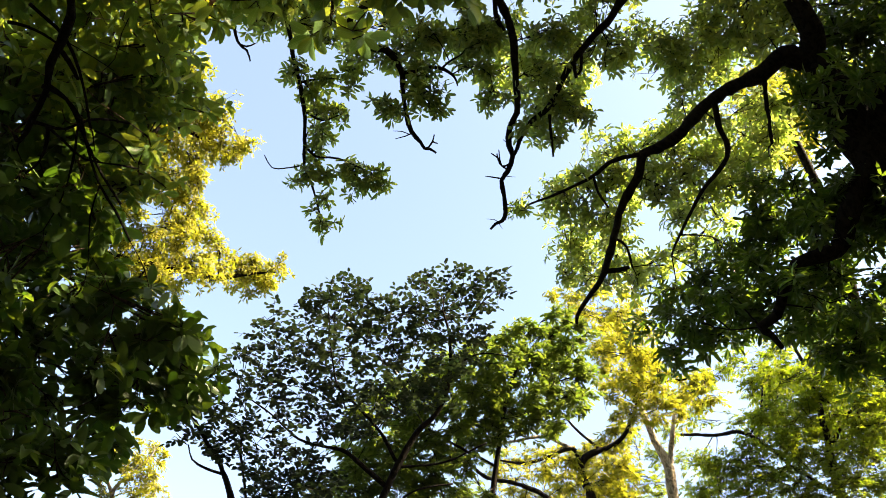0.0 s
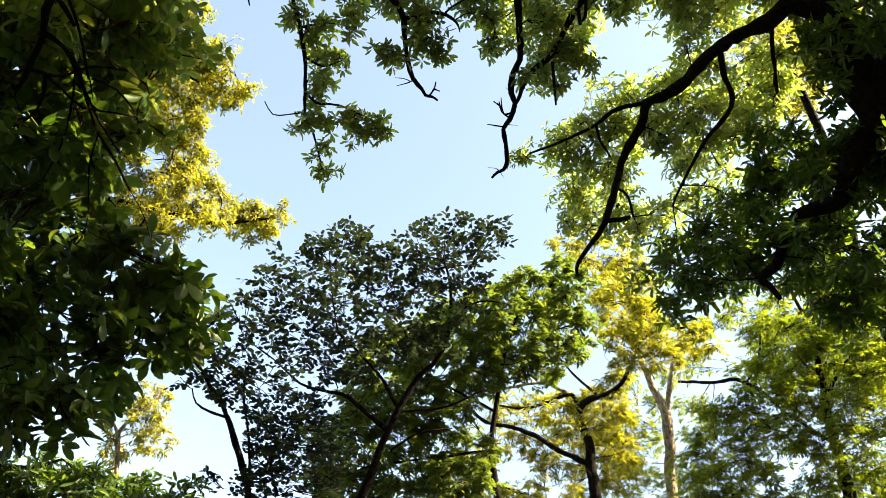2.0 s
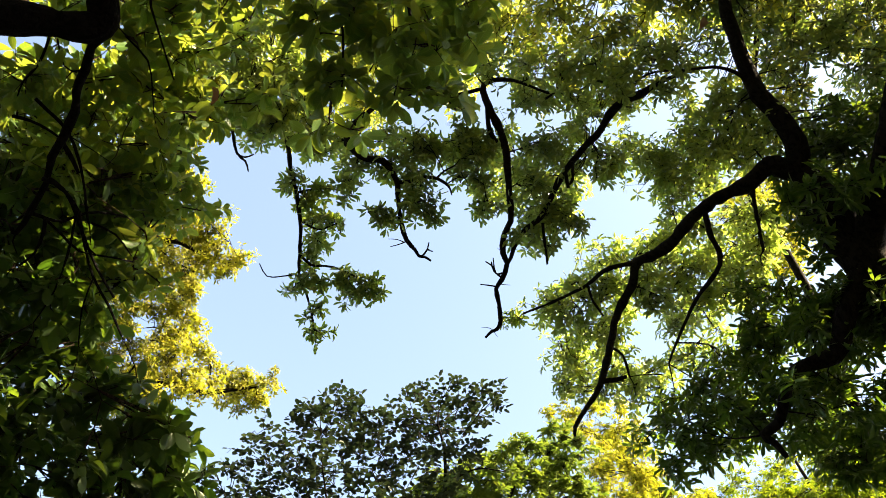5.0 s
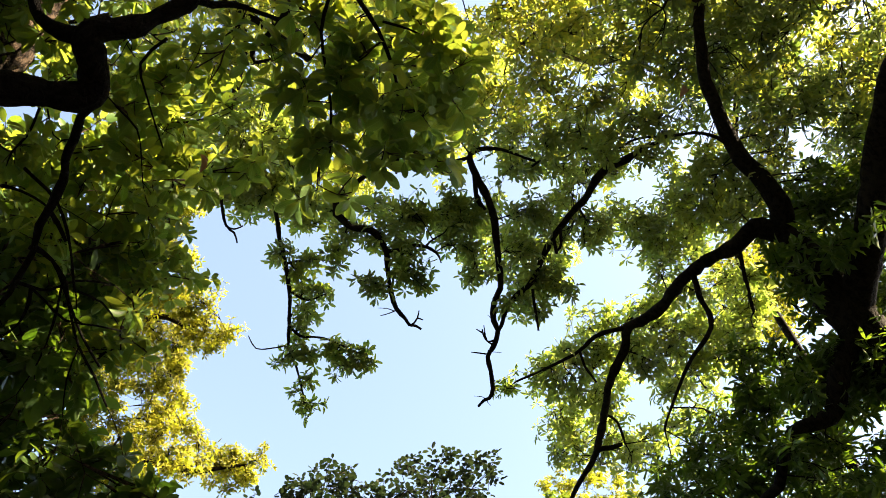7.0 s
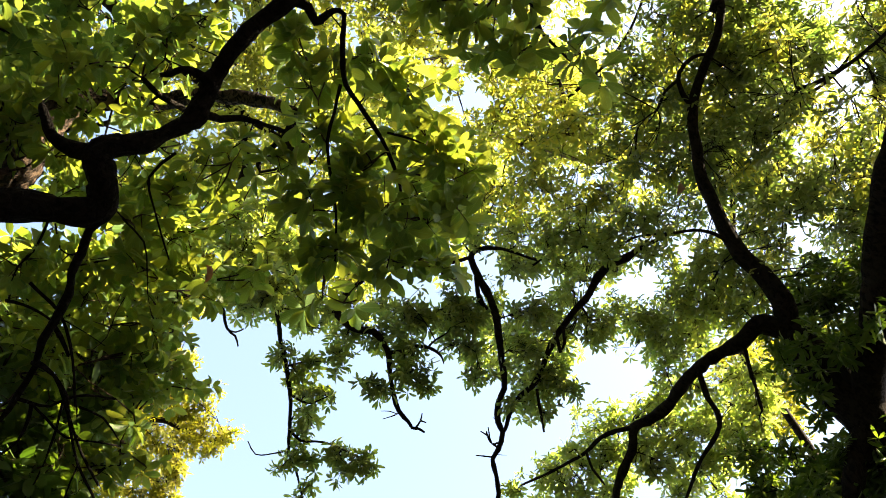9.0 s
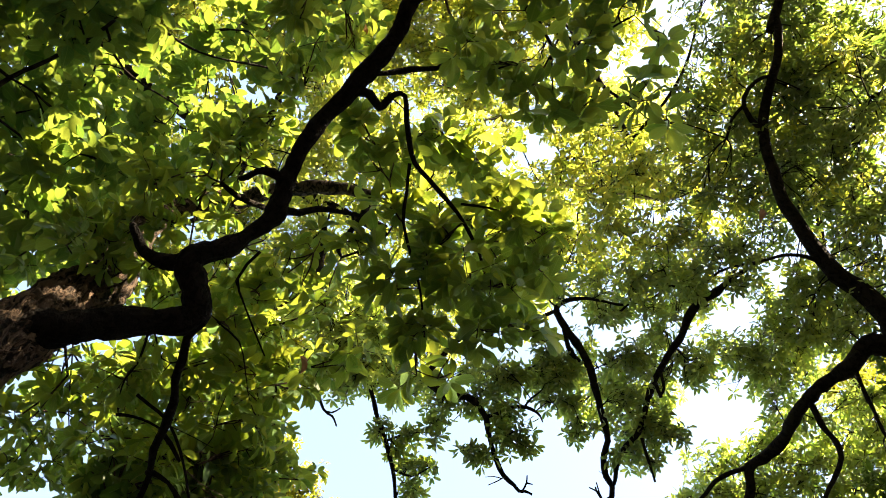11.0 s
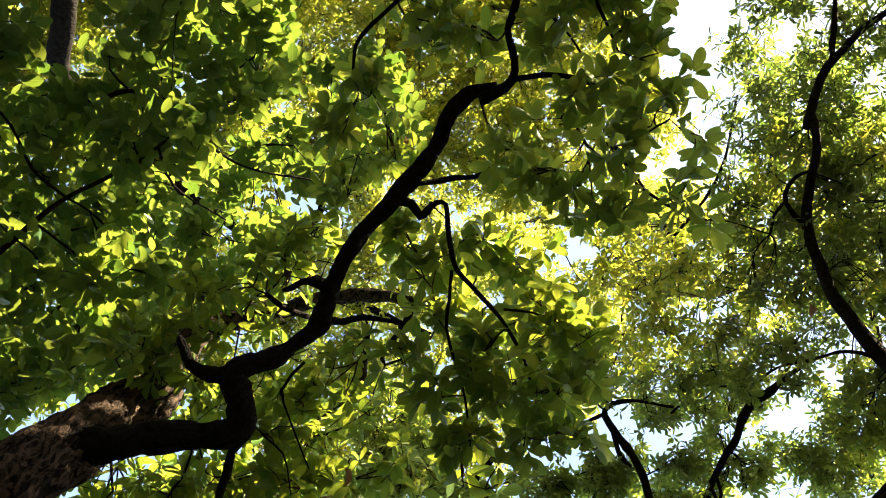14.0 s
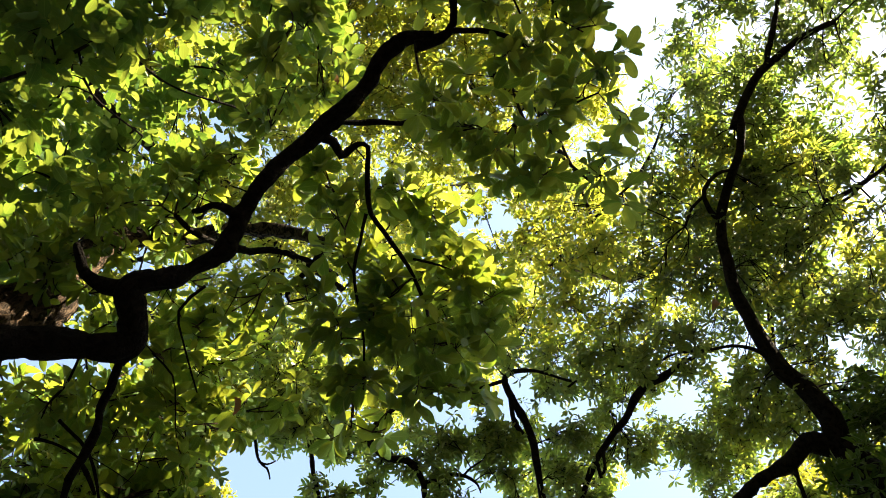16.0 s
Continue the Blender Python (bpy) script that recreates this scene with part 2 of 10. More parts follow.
# leaf kinds: blade, length, width, material, way of growing, leaves a shoot
KINDS = {
    "broad": (blade(6, 0.6, 0.25, 0.12), 0.142, 0.067, LEAF_NEAR, "whorl", 7),
    "ovate": (blade(5, 0.42, 0.2, 0.1), 0.112, 0.068, LEAF_OVATE, "spray", 7),
    "lance": (blade(3, 0.56, 0.25, 0.2), 0.104, 0.037, LEAF_MID, "whorl", 7),
    "twig": (blade(5, 0.58, 0.25, 0.15), 0.112, 0.051, LEAF_NEAR, "whorl", 7),
    # Near tree's lower leaves, darkened for shade through the same leaf material.
    "deep": (blade(4, 0.55, 0.25, 0.15), 0.122, 0.058, LEAF_DARK_SHADED, "whorl", 7),
    "dark_shaded": (blade(2, 0.55, 0.25, 0.2), 0.145, 0.045, LEAF_DARK_SHADED, "whorl", 7),
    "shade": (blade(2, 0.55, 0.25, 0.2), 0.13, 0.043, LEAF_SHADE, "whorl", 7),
    "shaded_green": (blade(2, 0.45, 0.2, 0.2), 0.11, 0.045, LEAF_GREEN_SHADED, "pinnate", 9),
    "round": (blade(2, 0.45, 0.2, 0.1), 0.094, 0.066, LEAF_SMALL, "spray", 6),
    "green": (blade(1, 0.45, 0.2, 0.2), 0.11, 0.042, LEAF_GREEN, "pinnate", 9),
    "gold": (blade(1, 0.45, 0.2, 0.2), 0.105, 0.036, LEAF_GOLD, "whorl", 7),
    "high": (blade(1, 0.5, 0.2, 0.2), 0.135, 0.047, LEAF_HIGH_SUNLIT, "whorl", 7),
    "goldfern": (blade(1, 0.42, 0.2, 0.25), 0.12, 0.038, LEAF_GOLD, "pinnate", 9),
}
rng = np.random.default_rng(7)


def shoots(kind, tips, axes):
    """Frames of all leaves on shoots that end at tips and point along axes: origin, along, across, normal, size."""
    _, length, width, _, way, count = KINDS[kind]
    n = len(tips)
    ref = unit(rng.normal(size=(n, 3)))
    u = unit(np.cross(axes, ref))
    v = np.cross(axes, u)
    k = np.arange(count)
    if way == "whorl":
        ang = k[None] * 2.4 + rng.uniform(0, 6.28, (n, 1)) + rng.normal(0, 0.2, (n, count))
        lift = rng.normal(0.15, 0.3, (n, count)) + 0.5 * (k[None] / count)
        radial = np.cos(ang)[..., None] * u[:, None] + np.sin(ang)[..., None] * v[:, None]
        along = unit(radial * np.cos(lift)[..., None] + axes[:, None] * np.sin(lift)[..., None] + np.array([0, 0, -0.32]))
        start = tips[:, None] - axes[:, None] * (rng.uniform(0, 0.35, (n, count)) * length)[..., None] + along * 0.012
        normal = axes[:, None] + rng.normal(0, 0.25, (n, count, 3))
    else:
        side = np.where(k % 2 == 0, 1.0, -1.0)[None]
        flat = unit(axes * np.array([1, 1, 0.35]) + rng.normal(0, 0.15, (n, 3)))
        if way == "pinnate":
            flat = unit(flat + np.array([0, 0, -0.55]))
        across = unit(np.cross(flat, np.array([0, 0, 1.0])))
        back = (1 - k / max(1, count - 1))[None] * length * (1.15 if way == "pinnate" else 2.2)
        start = tips[:, None] - flat[:, None] * back[..., None]
        open_ = np.where(k == count - 1, 0.05, 0.95)[None] * side + rng.normal(0, 0.18, (n, count))
        along = unit(flat[:, None] * np.cos(open_)[..., None] + across[:, None] * np.sin(open_)[..., None] + np.array([0, 0, -0.2]) + rng.normal(0, 0.12, (n, count, 3)))
        normal = np.array([0, 0, 1.0]) + rng.normal(0, 0.33, (n, count, 3))
    x = unit(np.cross(along, normal))
    z = np.cross(x, along)
    size = rng.uniform(0.62, 1.12, (n, count))
    flat2 = lambda a: a.reshape(-1, 3)
    return flat2(start), flat2(along), flat2(x), flat2(z), size.ravel() * length, size.ravel() * width


def leaf_mesh(kind, frames):
    (bv, bf, buv), *_ = KINDS[kind]
    start, along, x, z, length, width = frames
    curl = rng.uniform(-0.6, 1.9, len(start))
    verts = (start[:, None] + bv[None, :, :1] * (x * width[:, None])[:, None] + bv[None, :, 1:2] * (along * length[:, None])[:, None]
             + (bv[None, :, 2:] * curl[:, None, None]) * (z * length[:, None])[:, None])
    faces = bf[None] + (np.arange(len(start)) * len(bv))[:, None, None]
    return quick_mesh("foliage", verts.reshape(-1, 3), faces.reshape(-1, 3), np.tile(buv, (len(start), 1)))


SINGLE = {}


def single_leaf_meshes(kind):
    """A few leaf blades of one kind that single leaf objects share."""
    if kind not in SINGLE:
        (bv, bf, buv), length, width, *_ = KINDS[kind]
        SINGLE[kind] = [quick_mesh("leaf", bv * (width, length, length * c), bf, buv) for c in (-0.4, 0.5, 1.0, 1.6)]
    return SINGLE[kind]


def tree(name, base, label, category="tree", group=""):
    ob = new(name)
    ob.empty_display_size = 0.3
    ob.location = base
    tagged(ob, label, category, group)
    ob_lines[ob.name] = []
    return ob


ob_lines = {}


def limb(owner, name, points, material, sides=8, rough=0.08, step=0.12, label=""):
    """A crooked, knotty trunk, limb or twig through rows (x, y, z, radius), with short bare spurs on the thinner ones."""
    thin = max(p[3] for p in points) < 0.13
    line = smooth_line(points, min(step, 0.07) if thin else step)
    if len(line) > 4:
        wob = np.array([[noise.noise(Vector(q[:3] * 2.1 + 9 * a)) + 0.55 * noise.noise(Vector(q[:3] * 7.3 + 5 * a)) for a in range(3)] for q in line])
        line[1:-1, :3] += wob[1:-1] * np.minimum((0.75 if thin else 0.35) * line[1:-1, 3:], 0.028)
        if thin:
            knots = np.array([noise.noise(Vector(q[:3] * 9.0)) for q in line])
            line[1:-1, 3] *= 1 + 0.3 * knots[1:-1]
    ob_lines[owner.name].append(line)
    verts, faces = tube(line, sides, rough, len(ob_lines[owner.name]))
    if thin and len(line) > 8:
        n = len(line) // 7
        i = spur_rng.integers(2, len(line) - 1, n)
        way = unit(line[i, :3] - line[i - 1, :3] + spur_rng.normal(0, 0.7, (n, 3)))
        long_ = spur_rng.uniform(0.03, 0.16, (n, 1))
        a = line[i, :3]
        b = a + way * long_ * 0.5 + spur_rng.normal(0, 0.012, (n, 3))
        c = b + way * long_ * 0.5 + spur_rng.normal(0, 0.02, (n, 3))
        more, more_faces = sticks(np.stack([a, b, c], 1), (0.006, 0.0045, 0.002))
        faces = np.vstack([faces, more_faces + len(verts)])
        verts = np.vstack([verts, more])
    return part(name, quick_mesh(name, verts - np.array(owner.location), faces), material, owner, label)


spur_rng = np.random.default_rng(11)


def bough(owner, kind, cover, clumps, material, singles=0, sides=4, up=1.0):
    """Twigs and leaves in clumps (x, y, z, radius), joined to the nearest wood of the tree. cover: how often leaves cover a clump's disc."""
    _, length, width, leaf_material, _, count = KINDS[kind]
    wood = np.vstack(ob_lines[owner.name])
    at = np.array(owner.location)
    tips, axes, tubes = [], [], []
    left = [np.array(c) for c in clumps]
    near = [np.linalg.norm(wood[:, :3] - c[:3], axis=1).min() for c in left]
    while left:                                   # the clump nearest to the wood so far grows next
        i = int(np.argmin(near))
        x, y, z, r = left.pop(i)
        near.pop(i)
        c = np.array((x, y, z))
        away = np.linalg.norm(wood[:, :3] - c, axis=1)
        root = wood[np.argmin(away + 0.3 * np.maximum(0, wood[:, 2] - z))]
        stem = np.array([root[:3], root[:3] + (c - root[:3]) * 0.45 + rng.normal(0, 0.12 * min(1.0, away.min()), 3), c + rng.normal(0, 0.15 * r, 3)])
        thick = min(root[3] * 0.6, 0.006 + 0.006 * r + 0.004 * away.min())
        line = smooth_line(np.column_stack([stem, np.linspace(thick, 0.005, 3)]), 0.15)
        if away.min() < 1.8:
            tubes.append(tube(line, sides))
        wood = np.vstack([wood, line])
        near = [min(d, np.linalg.norm(line[:, :3] - q[:3], axis=1).min()) for d, q in zip(near, left)]
        n = max(2, int(round(cover * math.pi * r * r / (0.5 * length * width * 0.66) / count)))
        subs = max(2, int(n ** 0.5))
        hubs = c + unit(rng.normal(size=(subs, 3))) * (r * rng.uniform(0.2, 0.75, (subs, 1))) * np.array([1, 1, 0.8])
        from_ = line[len(line) // 2 + rng.integers(0, max(1, len(line) // 2), subs)][:, :3]
        bend = (from_ + hubs) / 2 + rng.normal(0, 0.1 * r, (subs, 3))
        tubes.append(sticks(np.stack([from_, from_ * 0.3 + bend * 0.55 + hubs * 0.15, from_ * 0.12 + bend * 0.5 + hubs * 0.38, hubs], 1), (0.006, 0.0055, 0.005, 0.0035)))
        h = hubs[np.arange(n) % subs]
        tip = h + rng.normal(size=(n, 3)) * r * 0.33 * np.array([1, 1, 0.7])
        axis = unit(unit(tip - c) * 0.7 + unit(tip - h) * 0.5 + np.array([0, 0, up]) + rng.normal(0, 0.25, (n, 3)))
        tips.append(tip)
        axes.append(axis)
        tubes.append(sticks(np.stack([h, tip], 1), (0.0035, 0.002)))
    frames = shoots(kind, np.vstack(tips), np.vstack(axes))
    keep = np.arange(len(frames[0]))
    if singles:
        picked = keep[:singles]
        keep = keep[singles:]
        meshes = single_leaf_meshes(kind)
        for i in picked:
            s, al, xx, zz, ln, wd = (f[i] for f in frames)
            k = ln / length
            m = Matrix((xx * k, al * k, zz * k)).transposed().to_4x4()
            m.translation = Vector(s - at)
            leaf = part("leaf", meshes[i % len(meshes)], leaf_material, owner)
            leaf.matrix_basis = m
    tagged(part("foliage", leaf_mesh(kind, [f[keep] - (at if j == 0 else 0) for j, f in enumerate(frames)]), leaf_material, owner), kind="stuff")
    verts, faces, total = [], [], 0
    for v, f in tubes:
        verts.append(v)
        faces.append(f + total)
        total += len(v)
    tagged(part("twig_mass", quick_mesh("twig_mass", np.vstack(verts) - at, np.vstack(faces)), material, owner), kind="stuff")


def dead_leaf(owner, place, turn, size):
    """One withered leaf caught in the crown."""
    bv, bf, buv = blade(5, 0.55, 0.7, 0.4)
    leaf = part("leaf", quick_mesh("leaf", bv * (size * 0.5, size, size), bf, buv), LEAF_DEAD, owner, "withered reddish-brown leaf")
    leaf.matrix_basis = Matrix.Translation(Vector(place) - owner.location) @ pose(0, 0, 0, *turn)


# ---- ground ----
def build_ground():
    m = bpy.data.materials.new("leaf_litter")
    m.use_nodes = True
    nt = m.node_tree
    bsdf = nt.nodes["Principled BSDF"]
    at = nt.nodes.new("ShaderNodeTexCoord").outputs["Object"]
    bits, soil = node(nt, "TexVoronoi", Scale=16), node(nt, "TexNoise", Scale=0.7, Detail=6)
    for n in (bits, soil):
        nt.links.new(at, n.inputs["Vector"])
    colour = mixed(nt, soil.outputs["Fac"], (0.05, 0.035, 0.022), (0.08, 0.075, 0.035))
    colour = mixed(nt, 0.5, colour, bits.outputs["Color"], "SOFT_LIGHT")
    nt.links.new(colour, bsdf.inputs["Base Color"])
    bsdf.inputs["Roughness"].default_value = 0.95
    bump = node(nt, "Bump", Strength=0.6, Distance=0.03)
    nt.links.new(bits.outputs["Distance"], bump.inputs["Height"])
    nt.links.new(bump.outputs["Normal"], bsdf.inputs["Normal"])
    edge = np.concatenate([-np.geomspace(1500, 30, 12), np.linspace(-28, 28, 57), np.geomspace(30, 1500, 12)])
    gx, gy = np.meshgrid(edge, edge, indexing="ij")
    gz = np.array([[0.12 * noise.noise(Vector((a * 0.15, b * 0.15, 0))) - 0.06 for b in edge] for a in edge])
    n = len(edge)
    i, k = np.meshgrid(np.arange(n - 1), np.arange(n - 1), indexing="ij")
    a = (i * n + k).ravel()
    faces = np.concatenate([np.stack([a, a + n, a + n + 1], -1), np.stack([a, a + n + 1, a + 1], -1)])
    ground = new("ground", quick_mesh("ground", np.stack([gx, gy, gz], -1).reshape(-1, 3), faces))
    ground.data.materials.append(m)
    tagged(ground, "brown leaf litter and soil of the woodland floor", "ground", kind="structure")


build_ground()


# ---- unseen woodland added round the clearing to block light ----
def build_light_blocking_woods():
    """Unseen coarse crowns as one mass, added to block sun and sky light: close behind the eye and low all round."""
    n = 44000
    angle = rng.uniform(0, 2 * np.pi, n)                     # clockwise from +y
    far = rng.uniform(9.5, 18, n)
    ahead = np.cos(angle)
    lumps = np.array([noise.noise(Vector((3 * math.sin(a), 3 * math.cos(a), f * 0.12))) for a, f in zip(angle, far)])
    # Raised behind the eye to keep sun off the near crowns.
    top = np.where(ahead > 0.2, 1.6 + far * 0.36, WOOD_HEIGHT + 2.5 * lumps + 6.0 * np.clip(-1.3 * ahead - 0.2, 0, 1))
    z = top * rng.uniform(0, 1, n) ** 0.7
    at = np.stack([np.sin(angle) * far, np.cos(angle) * far, z], -1)
    bv, bf, buv = blade(1, 0.45, 0.2, 0.1)
    along, x = unit(rng.normal(size=(n, 3))), unit(rng.normal(size=(n, 3)))
    x = unit(np.cross(along, x))
    size = rng.uniform(0.45, 0.8, (n, 1, 1))
    verts = at[:, None] + (bv[None, :, :1] * x[:, None] * 0.7 + bv[None, :, 1:2] * along[:, None]) * size
    faces = bf[None] + (np.arange(n) * len(bv))[:, None, None]
    woods = new("woodland", quick_mesh("woodland", verts.reshape(-1, 3), faces.reshape(-1, 3), np.tile(buv, (n, 1))))
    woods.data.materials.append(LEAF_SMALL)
    tagged(woods, "unseen dense green leaf mass added round the clearing to block light", "woodland", kind="stuff")


WOOD_HEIGHT = 14.0
build_light_blocking_woods()

# ---- trees ----

# large broadleaf tree with furrowed brown trunk and bent dark limb
near_tree = tree("broadleaf_tree", (-2.05, 1.25, 0), "large broadleaf tree with furrowed brown trunk and bent dark limb", "tree")
limb(near_tree, "trunk", [
    (-2.05, 1.25, -0.2, 0.380), (-2.05, 1.28, 0.7, 0.290), (-2.06, 1.3, 2.2, 0.230),
    (-2.38, 1.27, 4.24, 0.177), (-2.32, 1.29, 4.50, 0.164), (-2.28, 1.34, 4.84, 0.155), (-2.29, 1.41, 5.22, 0.149), (-2.31, 1.48, 5.65, 0.145),
    (-2.34, 1.55, 6.02, 0.138), (-2.35, 1.54, 6.37, 0.120), (-2.34, 1.47, 6.68, 0.102), (-2.20, 1.43, 6.97, 0.085), (-2.00, 1.44, 7.10, 0.074),
    (-1.78, 1.47, 7.11, 0.061),
], BARK_NEAR, 80, 0.15, 0.022)
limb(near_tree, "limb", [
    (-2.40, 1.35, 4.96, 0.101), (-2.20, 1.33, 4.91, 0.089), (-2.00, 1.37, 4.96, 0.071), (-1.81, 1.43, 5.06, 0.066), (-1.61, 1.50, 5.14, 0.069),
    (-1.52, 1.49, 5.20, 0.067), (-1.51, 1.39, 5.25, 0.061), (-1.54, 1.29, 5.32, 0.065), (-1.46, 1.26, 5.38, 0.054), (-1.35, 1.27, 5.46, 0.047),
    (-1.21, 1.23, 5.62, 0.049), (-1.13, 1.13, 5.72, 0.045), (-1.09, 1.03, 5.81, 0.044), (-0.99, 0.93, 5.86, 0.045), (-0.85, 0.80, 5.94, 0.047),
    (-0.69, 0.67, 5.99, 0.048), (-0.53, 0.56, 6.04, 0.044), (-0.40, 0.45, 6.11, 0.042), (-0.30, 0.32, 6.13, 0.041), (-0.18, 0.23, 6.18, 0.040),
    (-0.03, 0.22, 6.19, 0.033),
], BARK_LIMB_SHADED, 24, 0.17, 0.025)
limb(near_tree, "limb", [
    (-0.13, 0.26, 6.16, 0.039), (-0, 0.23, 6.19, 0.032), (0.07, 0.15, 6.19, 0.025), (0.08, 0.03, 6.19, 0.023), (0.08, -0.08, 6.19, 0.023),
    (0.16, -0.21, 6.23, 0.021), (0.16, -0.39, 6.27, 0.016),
], BARK_LIMB_SHADED, 8, 0.08, 0.06)
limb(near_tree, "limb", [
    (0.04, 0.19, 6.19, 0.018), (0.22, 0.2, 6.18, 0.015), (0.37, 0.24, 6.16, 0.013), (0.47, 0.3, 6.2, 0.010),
], BARK_LIMB_SHADED, 8, 0.08, 0.08)
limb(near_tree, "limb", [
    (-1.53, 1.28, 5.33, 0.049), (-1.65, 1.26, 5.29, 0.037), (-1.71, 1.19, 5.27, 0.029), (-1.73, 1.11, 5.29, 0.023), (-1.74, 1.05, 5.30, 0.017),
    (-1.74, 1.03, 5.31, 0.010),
], BARK_LIMB_SHADED, 8, 0.08, 0.04)
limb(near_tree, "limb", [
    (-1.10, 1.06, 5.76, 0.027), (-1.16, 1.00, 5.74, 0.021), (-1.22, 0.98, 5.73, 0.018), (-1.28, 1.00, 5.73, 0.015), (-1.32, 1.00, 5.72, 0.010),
], BARK_LIMB_SHADED, 8, 0.08, 0.04)
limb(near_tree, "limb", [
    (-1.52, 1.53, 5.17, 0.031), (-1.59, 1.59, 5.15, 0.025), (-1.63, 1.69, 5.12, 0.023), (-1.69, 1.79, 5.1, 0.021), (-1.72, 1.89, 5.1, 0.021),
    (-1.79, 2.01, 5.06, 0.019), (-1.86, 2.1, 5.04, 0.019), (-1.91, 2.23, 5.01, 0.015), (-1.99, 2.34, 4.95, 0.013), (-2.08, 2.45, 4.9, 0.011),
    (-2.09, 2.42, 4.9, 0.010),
], BARK_LIMB_SHADED, 8, 0.08, 0.08)
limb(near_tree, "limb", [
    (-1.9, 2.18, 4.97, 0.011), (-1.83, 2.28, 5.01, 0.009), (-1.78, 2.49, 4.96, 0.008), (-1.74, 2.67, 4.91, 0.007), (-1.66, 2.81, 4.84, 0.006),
], BARK_LIMB_SHADED, 8, 0.08, 0.12)
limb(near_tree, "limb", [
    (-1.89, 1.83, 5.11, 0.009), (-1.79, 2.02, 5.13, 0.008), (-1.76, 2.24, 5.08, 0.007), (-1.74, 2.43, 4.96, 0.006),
], BARK_LIMB_SHADED, 8, 0.08, 0.12)
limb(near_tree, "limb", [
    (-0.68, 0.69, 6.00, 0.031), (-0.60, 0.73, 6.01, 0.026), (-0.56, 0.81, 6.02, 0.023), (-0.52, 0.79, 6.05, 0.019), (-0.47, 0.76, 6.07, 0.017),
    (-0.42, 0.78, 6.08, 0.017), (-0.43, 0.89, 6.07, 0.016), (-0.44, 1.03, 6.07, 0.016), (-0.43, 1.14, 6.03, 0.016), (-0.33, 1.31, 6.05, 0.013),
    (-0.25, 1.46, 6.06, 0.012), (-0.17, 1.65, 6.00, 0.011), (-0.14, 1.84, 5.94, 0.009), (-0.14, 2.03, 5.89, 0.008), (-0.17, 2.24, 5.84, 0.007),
], BARK_LIMB_SHADED, 8, 0.08, 0.06)
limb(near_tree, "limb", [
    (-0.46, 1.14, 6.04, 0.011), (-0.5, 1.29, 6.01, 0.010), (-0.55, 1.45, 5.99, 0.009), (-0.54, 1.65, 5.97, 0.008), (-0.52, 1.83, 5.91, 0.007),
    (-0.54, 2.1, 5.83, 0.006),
], BARK_LIMB_SHADED, 8, 0.08, 0.08)
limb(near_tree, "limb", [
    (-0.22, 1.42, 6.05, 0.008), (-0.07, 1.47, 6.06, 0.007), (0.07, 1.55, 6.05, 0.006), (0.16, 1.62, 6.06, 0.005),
], BARK_LIMB_SHADED, 8, 0.08, 0.12)
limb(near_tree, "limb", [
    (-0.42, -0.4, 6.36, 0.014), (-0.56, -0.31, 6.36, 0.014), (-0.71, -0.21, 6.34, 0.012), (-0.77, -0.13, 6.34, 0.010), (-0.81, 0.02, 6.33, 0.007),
], BARK_LIMB_SHADED, 8, 0.08, 0.12)
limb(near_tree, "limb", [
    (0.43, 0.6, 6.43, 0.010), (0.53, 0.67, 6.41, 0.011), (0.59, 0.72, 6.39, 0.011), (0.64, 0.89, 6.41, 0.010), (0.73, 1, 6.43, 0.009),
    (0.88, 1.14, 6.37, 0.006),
], BARK_LIMB_SHADED, 8, 0.08, 0.12)
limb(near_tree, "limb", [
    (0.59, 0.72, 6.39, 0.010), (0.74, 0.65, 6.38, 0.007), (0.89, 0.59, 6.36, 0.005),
], BARK_LIMB_SHADED, 8, 0.08, 0.12)
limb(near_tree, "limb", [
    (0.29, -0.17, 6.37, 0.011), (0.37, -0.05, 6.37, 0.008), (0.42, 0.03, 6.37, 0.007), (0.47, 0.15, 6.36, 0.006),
], BARK_LIMB_SHADED, 8, 0.08, 0.12)
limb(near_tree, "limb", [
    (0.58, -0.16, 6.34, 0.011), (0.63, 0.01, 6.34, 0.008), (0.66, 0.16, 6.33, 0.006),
], BARK_LIMB_SHADED, 8, 0.08, 0.12)
limb(near_tree, "limb", [
    (-0.56, 0.63, 6.05, 0.012), (-0.47, 0.65, 6.13, 0.017), (-0.36, 0.66, 6.16, 0.016), (-0.23, 0.68, 6.18, 0.014), (-0.15, 0.64, 6.21, 0.008),
], BARK_LIMB_SHADED, 8, 0.08, 0.12)
limb(near_tree, "limb", [
    (-1.78, 1.46, 7.06, 0.060), (-1.50, 1.40, 6.93, 0.052), (-1.27, 1.37, 6.78, 0.047), (-1.07, 1.38, 6.71, 0.044), (-0.90, 1.40, 6.63, 0.041),
    (-0.80, 1.44, 6.65, 0.034), (-0.74, 1.48, 6.64, 0.020), (-0.69, 1.51, 6.63, 0.005),
], BARK_NEAR, 8, 0.12, 0.06, label='broken sunlit stub with torn bark')
limb(near_tree, "limb", [
    (-1.14, 1.23, 5.80, 0.025), (-1.10, 1.28, 5.90, 0.020), (-1.01, 1.31, 6.02, 0.017), (-0.89, 1.38, 6.12, 0.015), (-0.79, 1.47, 6.22, 0.013),
    (-0.69, 1.57, 6.31, 0.009),
], BARK_LIMB_SHADED, 8, 0.08, 0.12)
